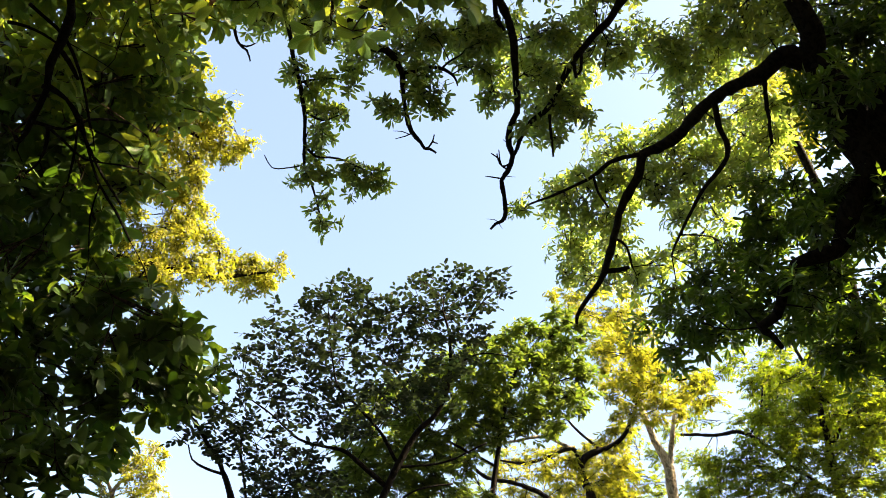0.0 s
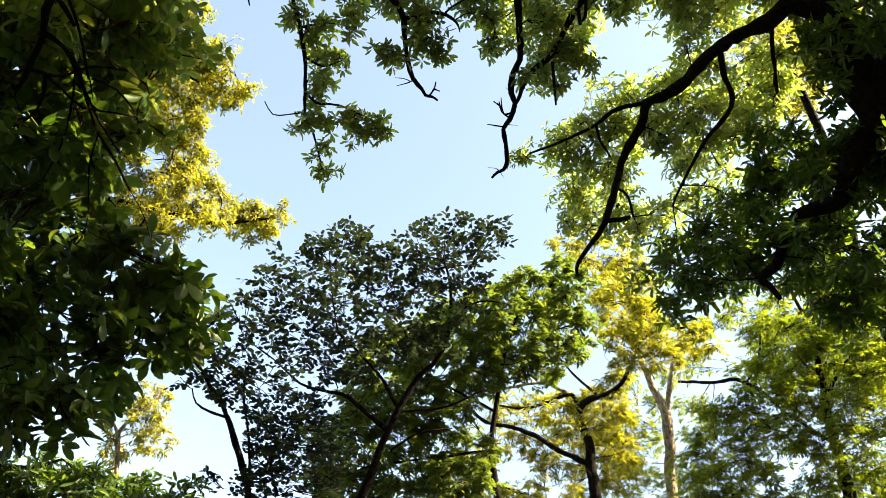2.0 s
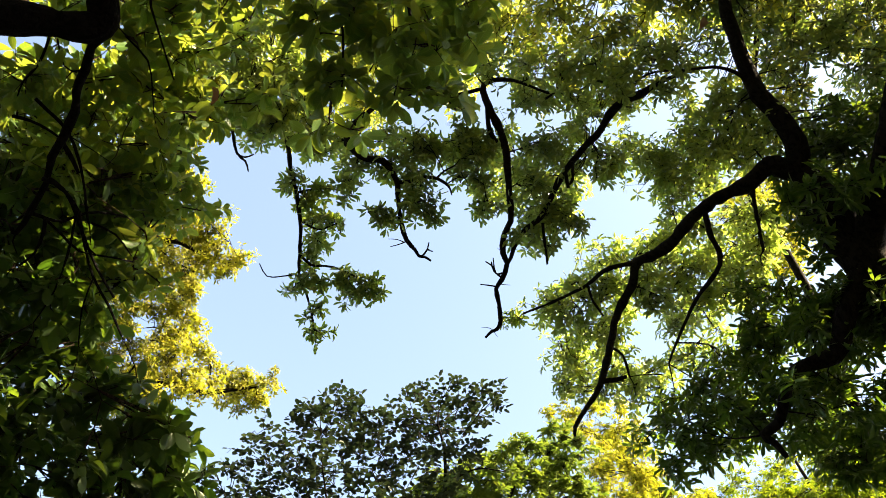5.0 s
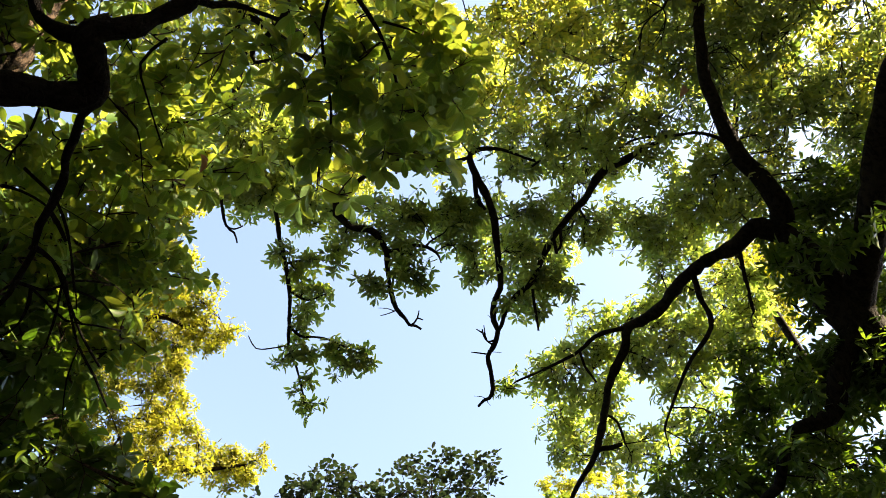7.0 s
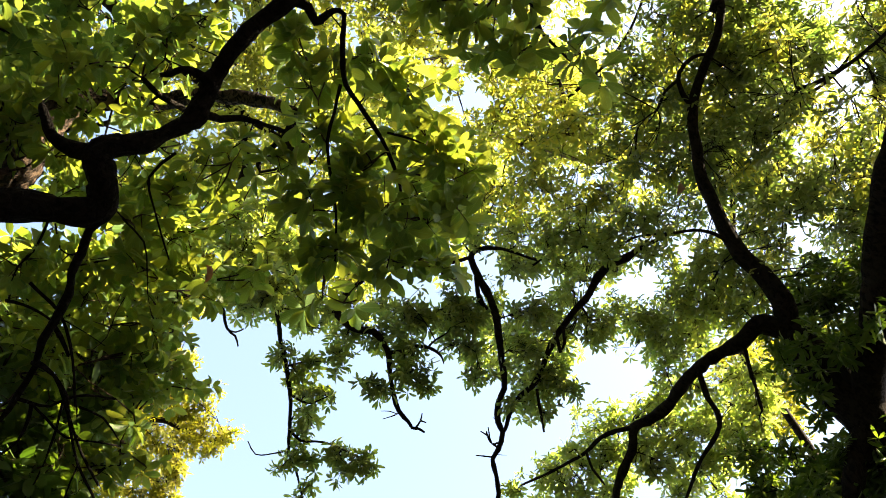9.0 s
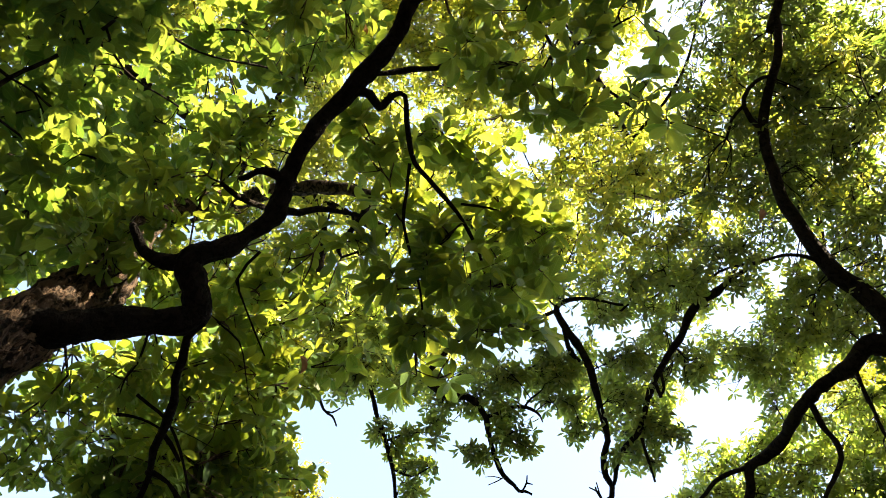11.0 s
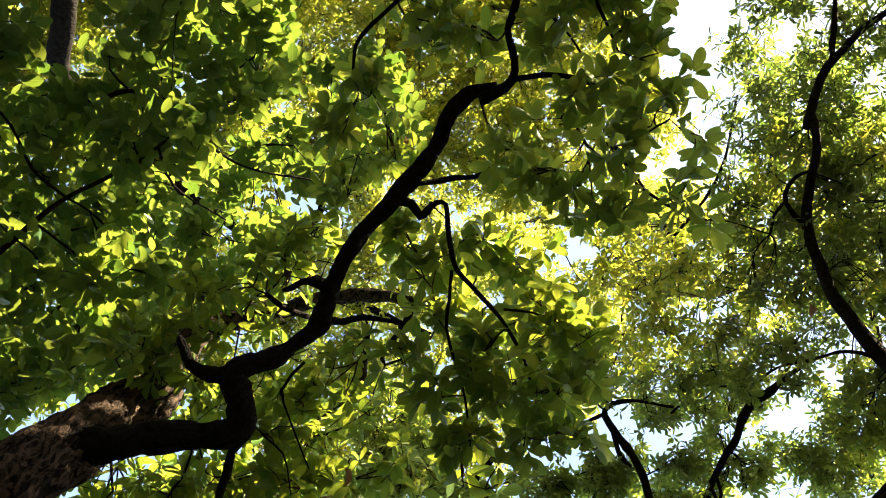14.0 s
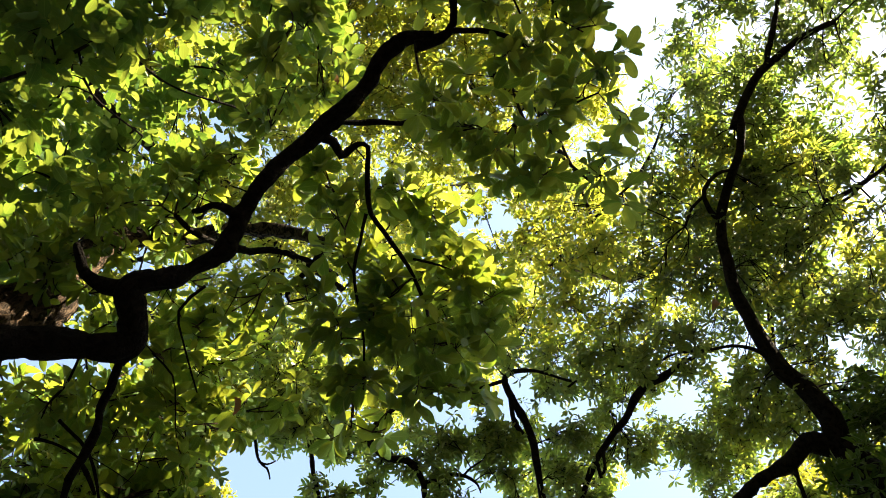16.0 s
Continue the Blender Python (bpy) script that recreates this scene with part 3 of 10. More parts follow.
limb(near_tree, "limb", [
    (-0.78, 1.44, 6.60, 0.029), (-0.85, 1.53, 6.51, 0.021), (-0.94, 1.61, 6.47, 0.018), (-1.02, 1.67, 6.43, 0.017), (-1.02, 1.75, 6.41, 0.011),
    (-0.92, 1.74, 6.43, 0.009), (-0.83, 1.79, 6.42, 0.005),
], BARK_LIMB_SHADED, 8, 0.08, 0.12)
limb(near_tree, "limb", [
    (-1.37, 1.31, 6.24, 0.017), (-1.47, 1.2, 6.14, 0.015), (-1.55, 1.1, 6.14, 0.012),
], BARK_LIMB_SHADED, 8, 0.08, 0.12)
limb(near_tree, "limb", [
    (-1.27, 1.37, 5.61, 0.008), (-1.4, 1.47, 5.53, 0.007), (-1.37, 1.67, 5.46, 0.005), (-1.32, 1.86, 5.39, 0.004),
], BARK_LIMB_SHADED, 8, 0.08, 0.12)
limb(near_tree, "limb", [
    (-1.88, 2.19, 4.99, 0.010), (-1.84, 2.26, 5.01, 0.009), (-1.79, 2.38, 5, 0.008), (-1.78, 2.51, 4.95, 0.008), (-1.75, 2.7, 4.87, 0.007),
    (-1.69, 2.85, 4.82, 0.006), (-1.64, 3, 4.76, 0.005),
], BARK_LIMB_SHADED, 6, 0.08, 0.08)
limb(near_tree, "limb", [
    (-1.96, 2.31, 4.87, 0.010), (-1.91, 2.36, 4.9, 0.009), (-1.85, 2.41, 4.94, 0.008), (-1.76, 2.41, 5.02, 0.007), (-1.68, 2.45, 5.08, 0.006),
    (-1.61, 2.5, 5.12, 0.005),
], BARK_LIMB_SHADED, 6, 0.08, 0.08)
limb(near_tree, "limb", [
    (-1.9, 2.35, 4.88, 0.008), (-1.85, 2.44, 4.88, 0.007), (-1.78, 2.55, 4.88, 0.006), (-1.66, 2.62, 4.93, 0.005), (-1.57, 2.68, 4.97, 0.004),
], BARK_LIMB_SHADED, 6, 0.08, 0.08)
limb(near_tree, "limb", [
    (-1.9, 2.35, 4.88, 0.011), (-1.92, 2.42, 4.86, 0.009), (-1.97, 2.51, 4.81, 0.007), (-2.04, 2.55, 4.77, 0.006),
], BARK_LIMB_SHADED, 6, 0.08, 0.08)
limb(near_tree, "limb", [
    (-1.83, 2.03, 5.1, 0.015), (-1.8, 2.12, 5.1, 0.012), (-1.78, 2.22, 5.09, 0.008),
], BARK_LIMB_SHADED, 6, 0.08, 0.08)
limb(near_tree, "limb", [
    (-2, 1.9, 5.07, 0.010), (-1.95, 1.95, 5.12, 0.008), (-1.9, 2.01, 5.15, 0.007), (-1.86, 2.07, 5.17, 0.005),
], BARK_LIMB_SHADED, 6, 0.08, 0.08)
limb(near_tree, "limb", [
    (-1.71, 2.41, 4.93, 0.007), (-1.62, 2.5, 4.96, 0.005), (-1.56, 2.62, 4.94, 0.003),
], BARK_LIMB_SHADED, 6, 0.08, 0.08)
limb(near_tree, "limb", [
    (-1.83, 1.6, 5.29, 0.007), (-1.9, 1.72, 5.25, 0.006), (-1.98, 1.79, 5.22, 0.004), (-2.02, 1.86, 5.2, 0.003),
], BARK_LIMB_SHADED, 6, 0.08, 0.08)
limb(near_tree, "limb", [
    (-1.8, 1.61, 5.3, 0.005), (-1.8, 1.74, 5.29, 0.004), (-1.76, 1.79, 5.32, 0.003),
], BARK_LIMB_SHADED, 6, 0.08, 0.08)
limb(near_tree, "limb", [
    (-1.52, 1.64, 5.41, 0.005), (-1.44, 1.77, 5.42, 0.005), (-1.44, 1.92, 5.4, 0.004), (-1.45, 2.04, 5.37, 0.003),
], BARK_LIMB_SHADED, 6, 0.08, 0.08)
limb(near_tree, "limb", [
    (-1.79, 2.03, 5.12, 0.004), (-1.7, 2.13, 5.15, 0.003), (-1.63, 2.22, 5.17, 0.002),
], BARK_LIMB_SHADED, 6, 0.08, 0.08)
limb(near_tree, "limb", [
    (-1.77, 2.35, 4.95, 0.007), (-1.82, 2.53, 4.84, 0.006), (-1.89, 2.68, 4.73, 0.004), (-1.98, 2.79, 4.62, 0.003),
], BARK_LIMB_SHADED, 6, 0.08, 0.08)
limb(near_tree, "limb", [
    (-1.7, 2.63, 4.78, 0.005), (-1.76, 2.76, 4.69, 0.004), (-1.78, 2.91, 4.59, 0.003),
], BARK_LIMB_SHADED, 6, 0.08, 0.08)
bough(near_tree, "broad", 1.25, [
    (0.58, 0.33, 6.24, 0.240), (0.26, 0.02, 6.28, 0.224), (0.31, 0.39, 6.16, 0.188), (0.79, 0.57, 6.38, 0.207), (0.95, 0.41, 6.37, 0.133),
    (0.86, 1.01, 6.4, 0.170), (0.58, 1.02, 6.34, 0.217), (0.32, 0.87, 6.4, 0.233), (-0.05, 0.47, 6.07, 0.199), (-0.06, -0.08, 6.39, 0.196),
    (-0.36, -0.11, 6.48, 0.217), (-0.76, 0.1, 6.44, 0.217), (-0.93, 0.27, 6.21, 0.176), (0.69, 0.07, 6.33, 0.180), (0.5, -0.27, 6.35, 0.294),
    (0.1, -0.42, 6.47, 0.300), (-0.37, -0.52, 6.45, 0.300), (0.8, -0.23, 6.3, 0.261), (0.08, 0.73, 6.44, 0.200), (0.56, 0.68, 6.3, 0.180),
    (1.02, 0.75, 6.41, 0.109), (0.98, 1.21, 6.33, 0.102),
], BARK_NEAR, singles=150)
bough(near_tree, "broad", 1.25, [
    (0.79, 0.25, 6.31, 0.163),
], BARK_NEAR)
bough(near_tree, "broad", 1.45, [
    (-0.32, 1.58, 6.07, 0.210), (-0.04, 1.62, 6.01, 0.208), (0.19, 1.64, 6.05, 0.178), (0.21, 1.82, 5.98, 0.155), (0, 1.89, 5.9, 0.192),
    (-0.28, 1.84, 5.92, 0.208), (-0.47, 1.69, 5.97, 0.192), (-0.59, 1.43, 6.15, 0.196), (-0.48, 2.06, 5.8, 0.198), (-0.21, 2.13, 5.78, 0.186),
    (0.02, 2.14, 5.84, 0.162), (-0.6, 2.23, 5.7, 0.128), (-0.39, 2.29, 5.75, 0.116), (-0.69, 1.83, 5.99, 0.196), (-0.9, 1.64, 6.14, 0.200),
    (-0, 1.47, 6.16, 0.163), (-0.63, 1.21, 6.41, 0.204), (-0.72, 0.99, 6.45, 0.204), (-0.34, 1.15, 6.66, 0.248), (-0.08, 1.3, 6.63, 0.212),
    (-0.64, 2.08, 5.83, 0.129), (0.13, 2.23, 5.85, 0.078),
], BARK_NEAR, singles=110)
bough(near_tree, "broad", 0.7, [
    (0.11, 2.04, 7.26, 0.231), (-0.33, 2.53, 7.13, 0.237), (-0.36, 2.07, 7.19, 0.178), (-0.15, 2.31, 7.57, 0.229), (-0, 2.45, 7.36, 0.197),
    (0.31, 2.15, 7.96, 0.234), (-0.22, 2.15, 7.73, 0.185), (-0.36, 2.03, 7.95, 0.305), (-0.08, 1.9, 7.53, 0.189), (0.16, 2.52, 7.16, 0.169),
    (0.18, 2.36, 7.17, 0.177), (-0.11, 2.82, 7.7, 0.244), (0.25, 2.28, 7.45, 0.229), (-0.38, 2.52, 7.79, 0.279), (0.18, 1.91, 7.75, 0.193),
    (-0.2, 2.62, 7.73, 0.196), (-0.49, 1.99, 7.35, 0.169), (0.05, 2.41, 7.75, 0.188), (-0.54, 2.41, 7.88, 0.191),
], BARK_NEAR)
bough(near_tree, "twig", 1.0, [
    (-1.65, 1.55, 6.08, 0.116), (-1.51, 1.57, 6.34, 0.120), (-1.58, 1.7, 6.05, 0.123), (-1.5, 0.88, 6.31, 0.150), (-1.06, 1.49, 6.05, 0.131),
    (-1.21, 1.65, 5.96, 0.163), (-1.44, 1.76, 5.97, 0.200), (-1.54, 1.71, 5.61, 0.188), (-1.42, 2.11, 6.16, 0.248), (-1.14, 2.02, 6.27, 0.212),
    (-1.57, 2.04, 5.68, 0.229), (-1.79, 0.94, 5.76, 0.188), (-1.63, 0.99, 6.03, 0.180), (-1.58, 1.32, 6.18, 0.170), (-2.03, 1.81, 5.35, 0.219),
    (-1.91, 1.66, 5.94, 0.170), (-2.46, 1.91, 5.55, 0.238), (-1.95, 2.03, 5.65, 0.167), (-1.45, 2.39, 6.13, 0.253), (-1.15, 2.39, 6.32, 0.221),
    (-1.24, 0.87, 6.38, 0.204), (-0.98, 0.59, 6.47, 0.238),
], BARK_NEAR, singles=40)
bough(near_tree, "twig", 1.0, [
    (-1.44, 0.89, 6.32, 0.170), (-0.72, 0.45, 6.53, 0.204),
], BARK_NEAR)
bough(near_tree, "twig", 1.0, [
    (-2.25, 2.77, 5.54, 0.176), (-2.41, 2.4, 5.98, 0.197), (-1.86, 2.98, 5.13, 0.220), (-2.16, 2.5, 5.97, 0.226), (-2.16, 2.99, 5.53, 0.191),
    (-1.74, 2.35, 5.7, 0.219), (-2.01, 2.41, 6.04, 0.187), (-1.54, 1.98, 5.57, 0.143), (-1.7, 2.97, 5.17, 0.210), (-2.29, 2.25, 6.09, 0.225),
    (-1.81, 2.88, 5.99, 0.221), (-1.75, 2.51, 6.27, 0.164), (-1.98, 2.35, 5.16, 0.186), (-2.17, 2.37, 6.17, 0.173), (-2.08, 3, 5.76, 0.185),
    (-1.61, 2.73, 5.25, 0.140), (-1.84, 2.57, 5.56, 0.169), (-2.08, 2.99, 5.24, 0.226), (-2.01, 3.16, 5.66, 0.181), (-1.9, 2.29, 5.28, 0.146),
    (-1.32, 2.18, 5.59, 0.159), (-1.89, 2.22, 6.08, 0.181),
], BARK_NEAR)
bough(near_tree, "twig", 1.0, [
    (-2.31, 2.51, 5.67, 0.165), (-2.16, 2.8, 5.8, 0.178), (-1.93, 2.94, 5.84, 0.217), (-1.45, 2.24, 5.45, 0.154), (-2.39, 3.1, 5.59, 0.252),
    (-2.1, 2.21, 6.26, 0.221), (-2.18, 2.92, 5.11, 0.146), (-2.33, 2.13, 5.85, 0.171), (-1.6, 2.3, 6.2, 0.180), (-1.94, 2.49, 5.63, 0.151),
    (-1.79, 2.11, 6.19, 0.162), (-1.65, 2.84, 5.6, 0.167), (-1.79, 2.82, 5.39, 0.155), (-1.94, 2.56, 5.2, 0.143),
], BARK_NEAR)
bough(near_tree, "twig", 0.85, [
    (-2.44, 2.87, 6.87, 0.274), (-1.88, 2.89, 6.32, 0.161), (-3.09, 2.37, 6.23, 0.173), (-3.75, 2.71, 6.29, 0.193), (-3.92, 2.63, 6.23, 0.219),
    (-1.91, 2.68, 6, 0.158), (-1.95, 2.72, 6.46, 0.218), (-2.39, 2.99, 6.5, 0.210), (-2.48, 2.97, 6.32, 0.190), (-2.48, 2.68, 6.48, 0.233),
    (-2.73, 2.66, 6.64, 0.176), (-3.18, 2.9, 6.48, 0.291), (-2.83, 2.46, 6.21, 0.210), (-2.54, 2.67, 6.1, 0.166), (-2.78, 2.03, 5.33, 0.212),
    (-1.55, 2.53, 5.88, 0.184), (-2.13, 2.91, 6.19, 0.161), (-2.74, 2.51, 6.37, 0.221), (-2.08, 3.44, 6.79, 0.266), (-3.26, 2.65, 6.44, 0.209),
    (-3.43, 2.74, 6.19, 0.231), (-3.48, 2.3, 5.95, 0.209),
], BARK_NEAR)
bough(near_tree, "twig", 0.85, [
    (-1.81, 3.22, 6.66, 0.256), (-3.05, 1.92, 5.22, 0.174), (-2.76, 3.02, 6.38, 0.173), (-2.2, 2.86, 5.99, 0.180), (-2.24, 2.96, 6.75, 0.196),
    (-2.3, 2.39, 6.36, 0.188), (-3.1, 2.71, 6, 0.210), (-2.37, 2.36, 5.43, 0.191), (-2.78, 2.04, 5.56, 0.160), (-2.94, 1.95, 5.45, 0.143),
    (-2.39, 2.25, 5.54, 0.171), (-2.45, 2.42, 6.36, 0.161), (-3.21, 2.58, 6.66, 0.187), (-2.03, 2.99, 6.2, 0.178), (-1.55, 2.87, 5.81, 0.151),
    (-2.01, 2.47, 6.28, 0.166), (-2.09, 2.35, 5.57, 0.160),
], BARK_NEAR)
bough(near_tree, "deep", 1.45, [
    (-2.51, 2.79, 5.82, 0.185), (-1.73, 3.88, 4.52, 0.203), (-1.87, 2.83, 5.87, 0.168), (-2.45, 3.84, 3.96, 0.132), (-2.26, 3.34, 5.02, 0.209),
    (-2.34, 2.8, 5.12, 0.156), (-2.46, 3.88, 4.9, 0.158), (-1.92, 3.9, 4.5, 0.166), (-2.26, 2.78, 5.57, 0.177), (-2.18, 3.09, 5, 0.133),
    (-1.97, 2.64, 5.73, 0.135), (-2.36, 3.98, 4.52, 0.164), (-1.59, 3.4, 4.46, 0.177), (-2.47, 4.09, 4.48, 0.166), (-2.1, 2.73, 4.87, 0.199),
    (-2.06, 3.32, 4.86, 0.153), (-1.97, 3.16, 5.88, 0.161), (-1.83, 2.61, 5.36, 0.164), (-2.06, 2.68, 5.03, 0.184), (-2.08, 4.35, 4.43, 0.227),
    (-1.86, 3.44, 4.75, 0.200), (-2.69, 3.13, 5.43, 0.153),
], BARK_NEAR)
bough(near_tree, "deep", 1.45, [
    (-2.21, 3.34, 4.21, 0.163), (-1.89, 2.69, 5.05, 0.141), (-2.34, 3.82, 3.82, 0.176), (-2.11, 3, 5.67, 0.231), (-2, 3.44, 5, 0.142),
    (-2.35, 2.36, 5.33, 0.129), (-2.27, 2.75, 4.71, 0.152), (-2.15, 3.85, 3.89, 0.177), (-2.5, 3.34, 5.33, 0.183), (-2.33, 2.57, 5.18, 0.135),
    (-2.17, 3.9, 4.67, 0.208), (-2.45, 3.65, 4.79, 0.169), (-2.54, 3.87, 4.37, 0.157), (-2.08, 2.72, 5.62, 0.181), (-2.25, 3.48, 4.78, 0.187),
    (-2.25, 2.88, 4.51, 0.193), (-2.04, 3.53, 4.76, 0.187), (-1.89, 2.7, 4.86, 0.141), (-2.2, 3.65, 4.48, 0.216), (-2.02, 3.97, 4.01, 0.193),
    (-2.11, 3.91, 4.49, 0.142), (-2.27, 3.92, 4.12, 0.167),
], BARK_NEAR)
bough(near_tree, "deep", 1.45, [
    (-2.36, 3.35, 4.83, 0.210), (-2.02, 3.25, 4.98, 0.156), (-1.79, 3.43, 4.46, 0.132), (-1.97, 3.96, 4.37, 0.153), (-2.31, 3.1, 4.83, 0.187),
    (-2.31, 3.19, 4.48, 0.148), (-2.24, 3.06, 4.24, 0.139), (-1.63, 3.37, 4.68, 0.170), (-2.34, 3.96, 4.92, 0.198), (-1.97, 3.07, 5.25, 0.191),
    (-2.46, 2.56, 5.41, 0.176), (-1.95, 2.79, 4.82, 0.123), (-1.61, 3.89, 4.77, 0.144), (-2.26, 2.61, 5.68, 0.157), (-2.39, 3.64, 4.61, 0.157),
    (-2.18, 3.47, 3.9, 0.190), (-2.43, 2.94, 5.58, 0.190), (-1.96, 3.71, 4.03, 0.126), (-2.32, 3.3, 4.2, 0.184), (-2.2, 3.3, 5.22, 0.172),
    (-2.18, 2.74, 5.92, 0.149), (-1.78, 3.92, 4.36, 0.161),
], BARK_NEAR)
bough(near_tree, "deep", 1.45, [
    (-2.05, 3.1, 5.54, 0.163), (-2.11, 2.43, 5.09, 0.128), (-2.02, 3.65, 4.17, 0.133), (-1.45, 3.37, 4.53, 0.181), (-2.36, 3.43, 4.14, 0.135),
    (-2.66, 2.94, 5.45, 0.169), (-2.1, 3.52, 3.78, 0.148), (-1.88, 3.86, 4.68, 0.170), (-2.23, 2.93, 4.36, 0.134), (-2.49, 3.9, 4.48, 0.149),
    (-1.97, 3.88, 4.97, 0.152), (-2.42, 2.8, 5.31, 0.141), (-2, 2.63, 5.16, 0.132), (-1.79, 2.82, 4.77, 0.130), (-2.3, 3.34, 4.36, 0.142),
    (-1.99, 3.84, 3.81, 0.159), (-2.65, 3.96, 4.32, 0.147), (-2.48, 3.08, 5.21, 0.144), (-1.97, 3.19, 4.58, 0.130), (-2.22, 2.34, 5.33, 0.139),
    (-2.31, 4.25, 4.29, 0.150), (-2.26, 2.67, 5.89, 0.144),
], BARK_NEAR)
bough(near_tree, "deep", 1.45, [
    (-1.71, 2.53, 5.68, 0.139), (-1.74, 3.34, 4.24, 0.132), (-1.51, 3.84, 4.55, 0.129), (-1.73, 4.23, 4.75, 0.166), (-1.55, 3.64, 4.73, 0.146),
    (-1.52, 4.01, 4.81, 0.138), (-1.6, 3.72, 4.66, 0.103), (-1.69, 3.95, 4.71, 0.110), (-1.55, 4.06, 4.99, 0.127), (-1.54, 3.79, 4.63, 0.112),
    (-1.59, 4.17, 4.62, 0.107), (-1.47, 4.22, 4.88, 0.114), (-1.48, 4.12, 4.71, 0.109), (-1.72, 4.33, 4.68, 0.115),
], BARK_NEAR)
bough(near_tree, "twig", 1.1, [
    (-2.22, 1.22, 5.60, 0.144), (-2.11, 1.26, 5.77, 0.163), (-2.00, 1.17, 5.95, 0.160), (-2.12, 1.11, 6.03, 0.153), (-2.22, 1.15, 5.85, 0.150),
    (-1.89, 1.18, 6.22, 0.146), (-1.77, 1.20, 6.37, 0.142), (-1.63, 1.16, 6.43, 0.124), (-1.91, 1.39, 5.76, 0.097), (-1.83, 1.25, 6.01, 0.107),
    (-2.11, 1.39, 5.72, 0.105), (-2.31, 1.11, 5.70, 0.131), (-1.43, 1.07, 6.29, 0.119),
], BARK_NEAR, singles=30)
bough(near_tree, "twig", 1.1, [
    (-3.59, 1.60, 6.59, 0.193), (-3.37, 1.57, 6.62, 0.190), (-3.11, 1.49, 6.56, 0.163), (-3.59, 1.46, 6.75, 0.174), (-2.72, 2.17, 7.13, 0.177),
    (-2.58, 2.14, 7.32, 0.171), (-2.66, 2.05, 7.32, 0.157), (-2.78, 2.25, 6.47, 0.184), (-2.66, 2.36, 6.48, 0.163), (-2.85, 2.28, 6.29, 0.161),
    (-2.60, 2.36, 6.76, 0.160), (-2.48, 2.12, 7.37, 0.135), (-1.99, 1.23, 5.77, 0.123), (-1.92, 1.35, 5.71, 0.096), (-2.11, 2.18, 7.26, 0.196),
    (-1.87, 2.36, 7.16, 0.206), (-1.64, 2.31, 7.36, 0.196),
], BARK_NEAR)

# dark ovate-leaved tree with arching thin branches and glossy leaves
ovate_tree = tree("ovate_leaved_tree", (-5.2, -1.6, 0), "dark ovate-leaved tree with arching thin branches and glossy leaves", "tree")
limb(ovate_tree, "trunk", [
    (-5.2, -1.6, -0.2, 0.200), (-5.15, -1.5, 1.5, 0.160), (-5, -1.3, 3.2, 0.140), (-4.6, -1.1, 4.8, 0.110), (-4, -0.8, 6.2, 0.080),
    (-3.6, -0.5, 7.4, 0.050),
], BARK_DARK, 10, 0.08, 0.2)
limb(ovate_tree, "limb", [
    (-3.26, 0.75, 5.64, 0.021), (-2.94, 0.55, 6.02, 0.017), (-2.77, 0.44, 6.14, 0.014), (-2.59, 0.35, 6.25, 0.013), (-2.38, 0.28, 6.47, 0.012),
    (-2.12, 0.18, 6.59, 0.011), (-1.93, 0.04, 6.77, 0.010), (-1.64, -0.01, 6.97, 0.007),
], BARK_DARK, 8, 0.08, 0.12)
limb(ovate_tree, "limb", [
    (-2.59, 0.35, 6.25, 0.011), (-2.75, 0.15, 6.28, 0.009), (-2.79, -0.12, 6.26, 0.008), (-2.93, -0.35, 6.28, 0.011),
], BARK_DARK, 8, 0.08, 0.12)
limb(ovate_tree, "limb", [
    (-2.12, 0.18, 6.59, 0.008), (-2.12, 0.44, 6.68, 0.007), (-1.91, 0.73, 6.83, 0.006),
], BARK_DARK, 8, 0.08, 0.12)
limb(ovate_tree, "limb", [
    (-2.48, -0.17, 6.65, 0.014), (-2.26, -0.19, 6.74, 0.013), (-2.12, -0.01, 6.91, 0.010), (-1.8, 0.4, 7.01, 0.008), (-1.35, 0.64, 7.21, 0.007),
], BARK_DARK, 8, 0.08, 0.12)
bough(ovate_tree, "ovate", 0.95, [
    (-3.24, -0.01, 6.91, 0.267), (-2.68, -0.06, 6.38, 0.187), (-2.97, 1.08, 6.33, 0.180), (-3.21, 0.37, 6.76, 0.271), (-2.17, 0.14, 6.73, 0.271),
    (-1.83, -0.42, 6.98, 0.260), (-3.05, 0.54, 6.38, 0.192), (-1.38, -0.3, 6.86, 0.218), (-2.99, 0.41, 5.76, 0.226), (-3.08, -0.25, 6.66, 0.193),
    (-1.66, -0.18, 6.62, 0.223), (-2.76, 0.25, 7.04, 0.213), (-2.74, -0.4, 6.19, 0.200), (-2.83, 0.86, 6.49, 0.213), (-2.54, -0.16, 6.83, 0.261),
    (-2.72, 0.07, 6.85, 0.238), (-2.11, -0.67, 6.65, 0.185), (-1.99, -0.2, 6.63, 0.185), (-1.27, -0.7, 6.47, 0.248), (-2.84, 0.72, 6.85, 0.184),
    (-2.3, 0.69, 6.22, 0.173), (-2.97, 1.31, 6.84, 0.194),
], BARK_DARK, singles=180)
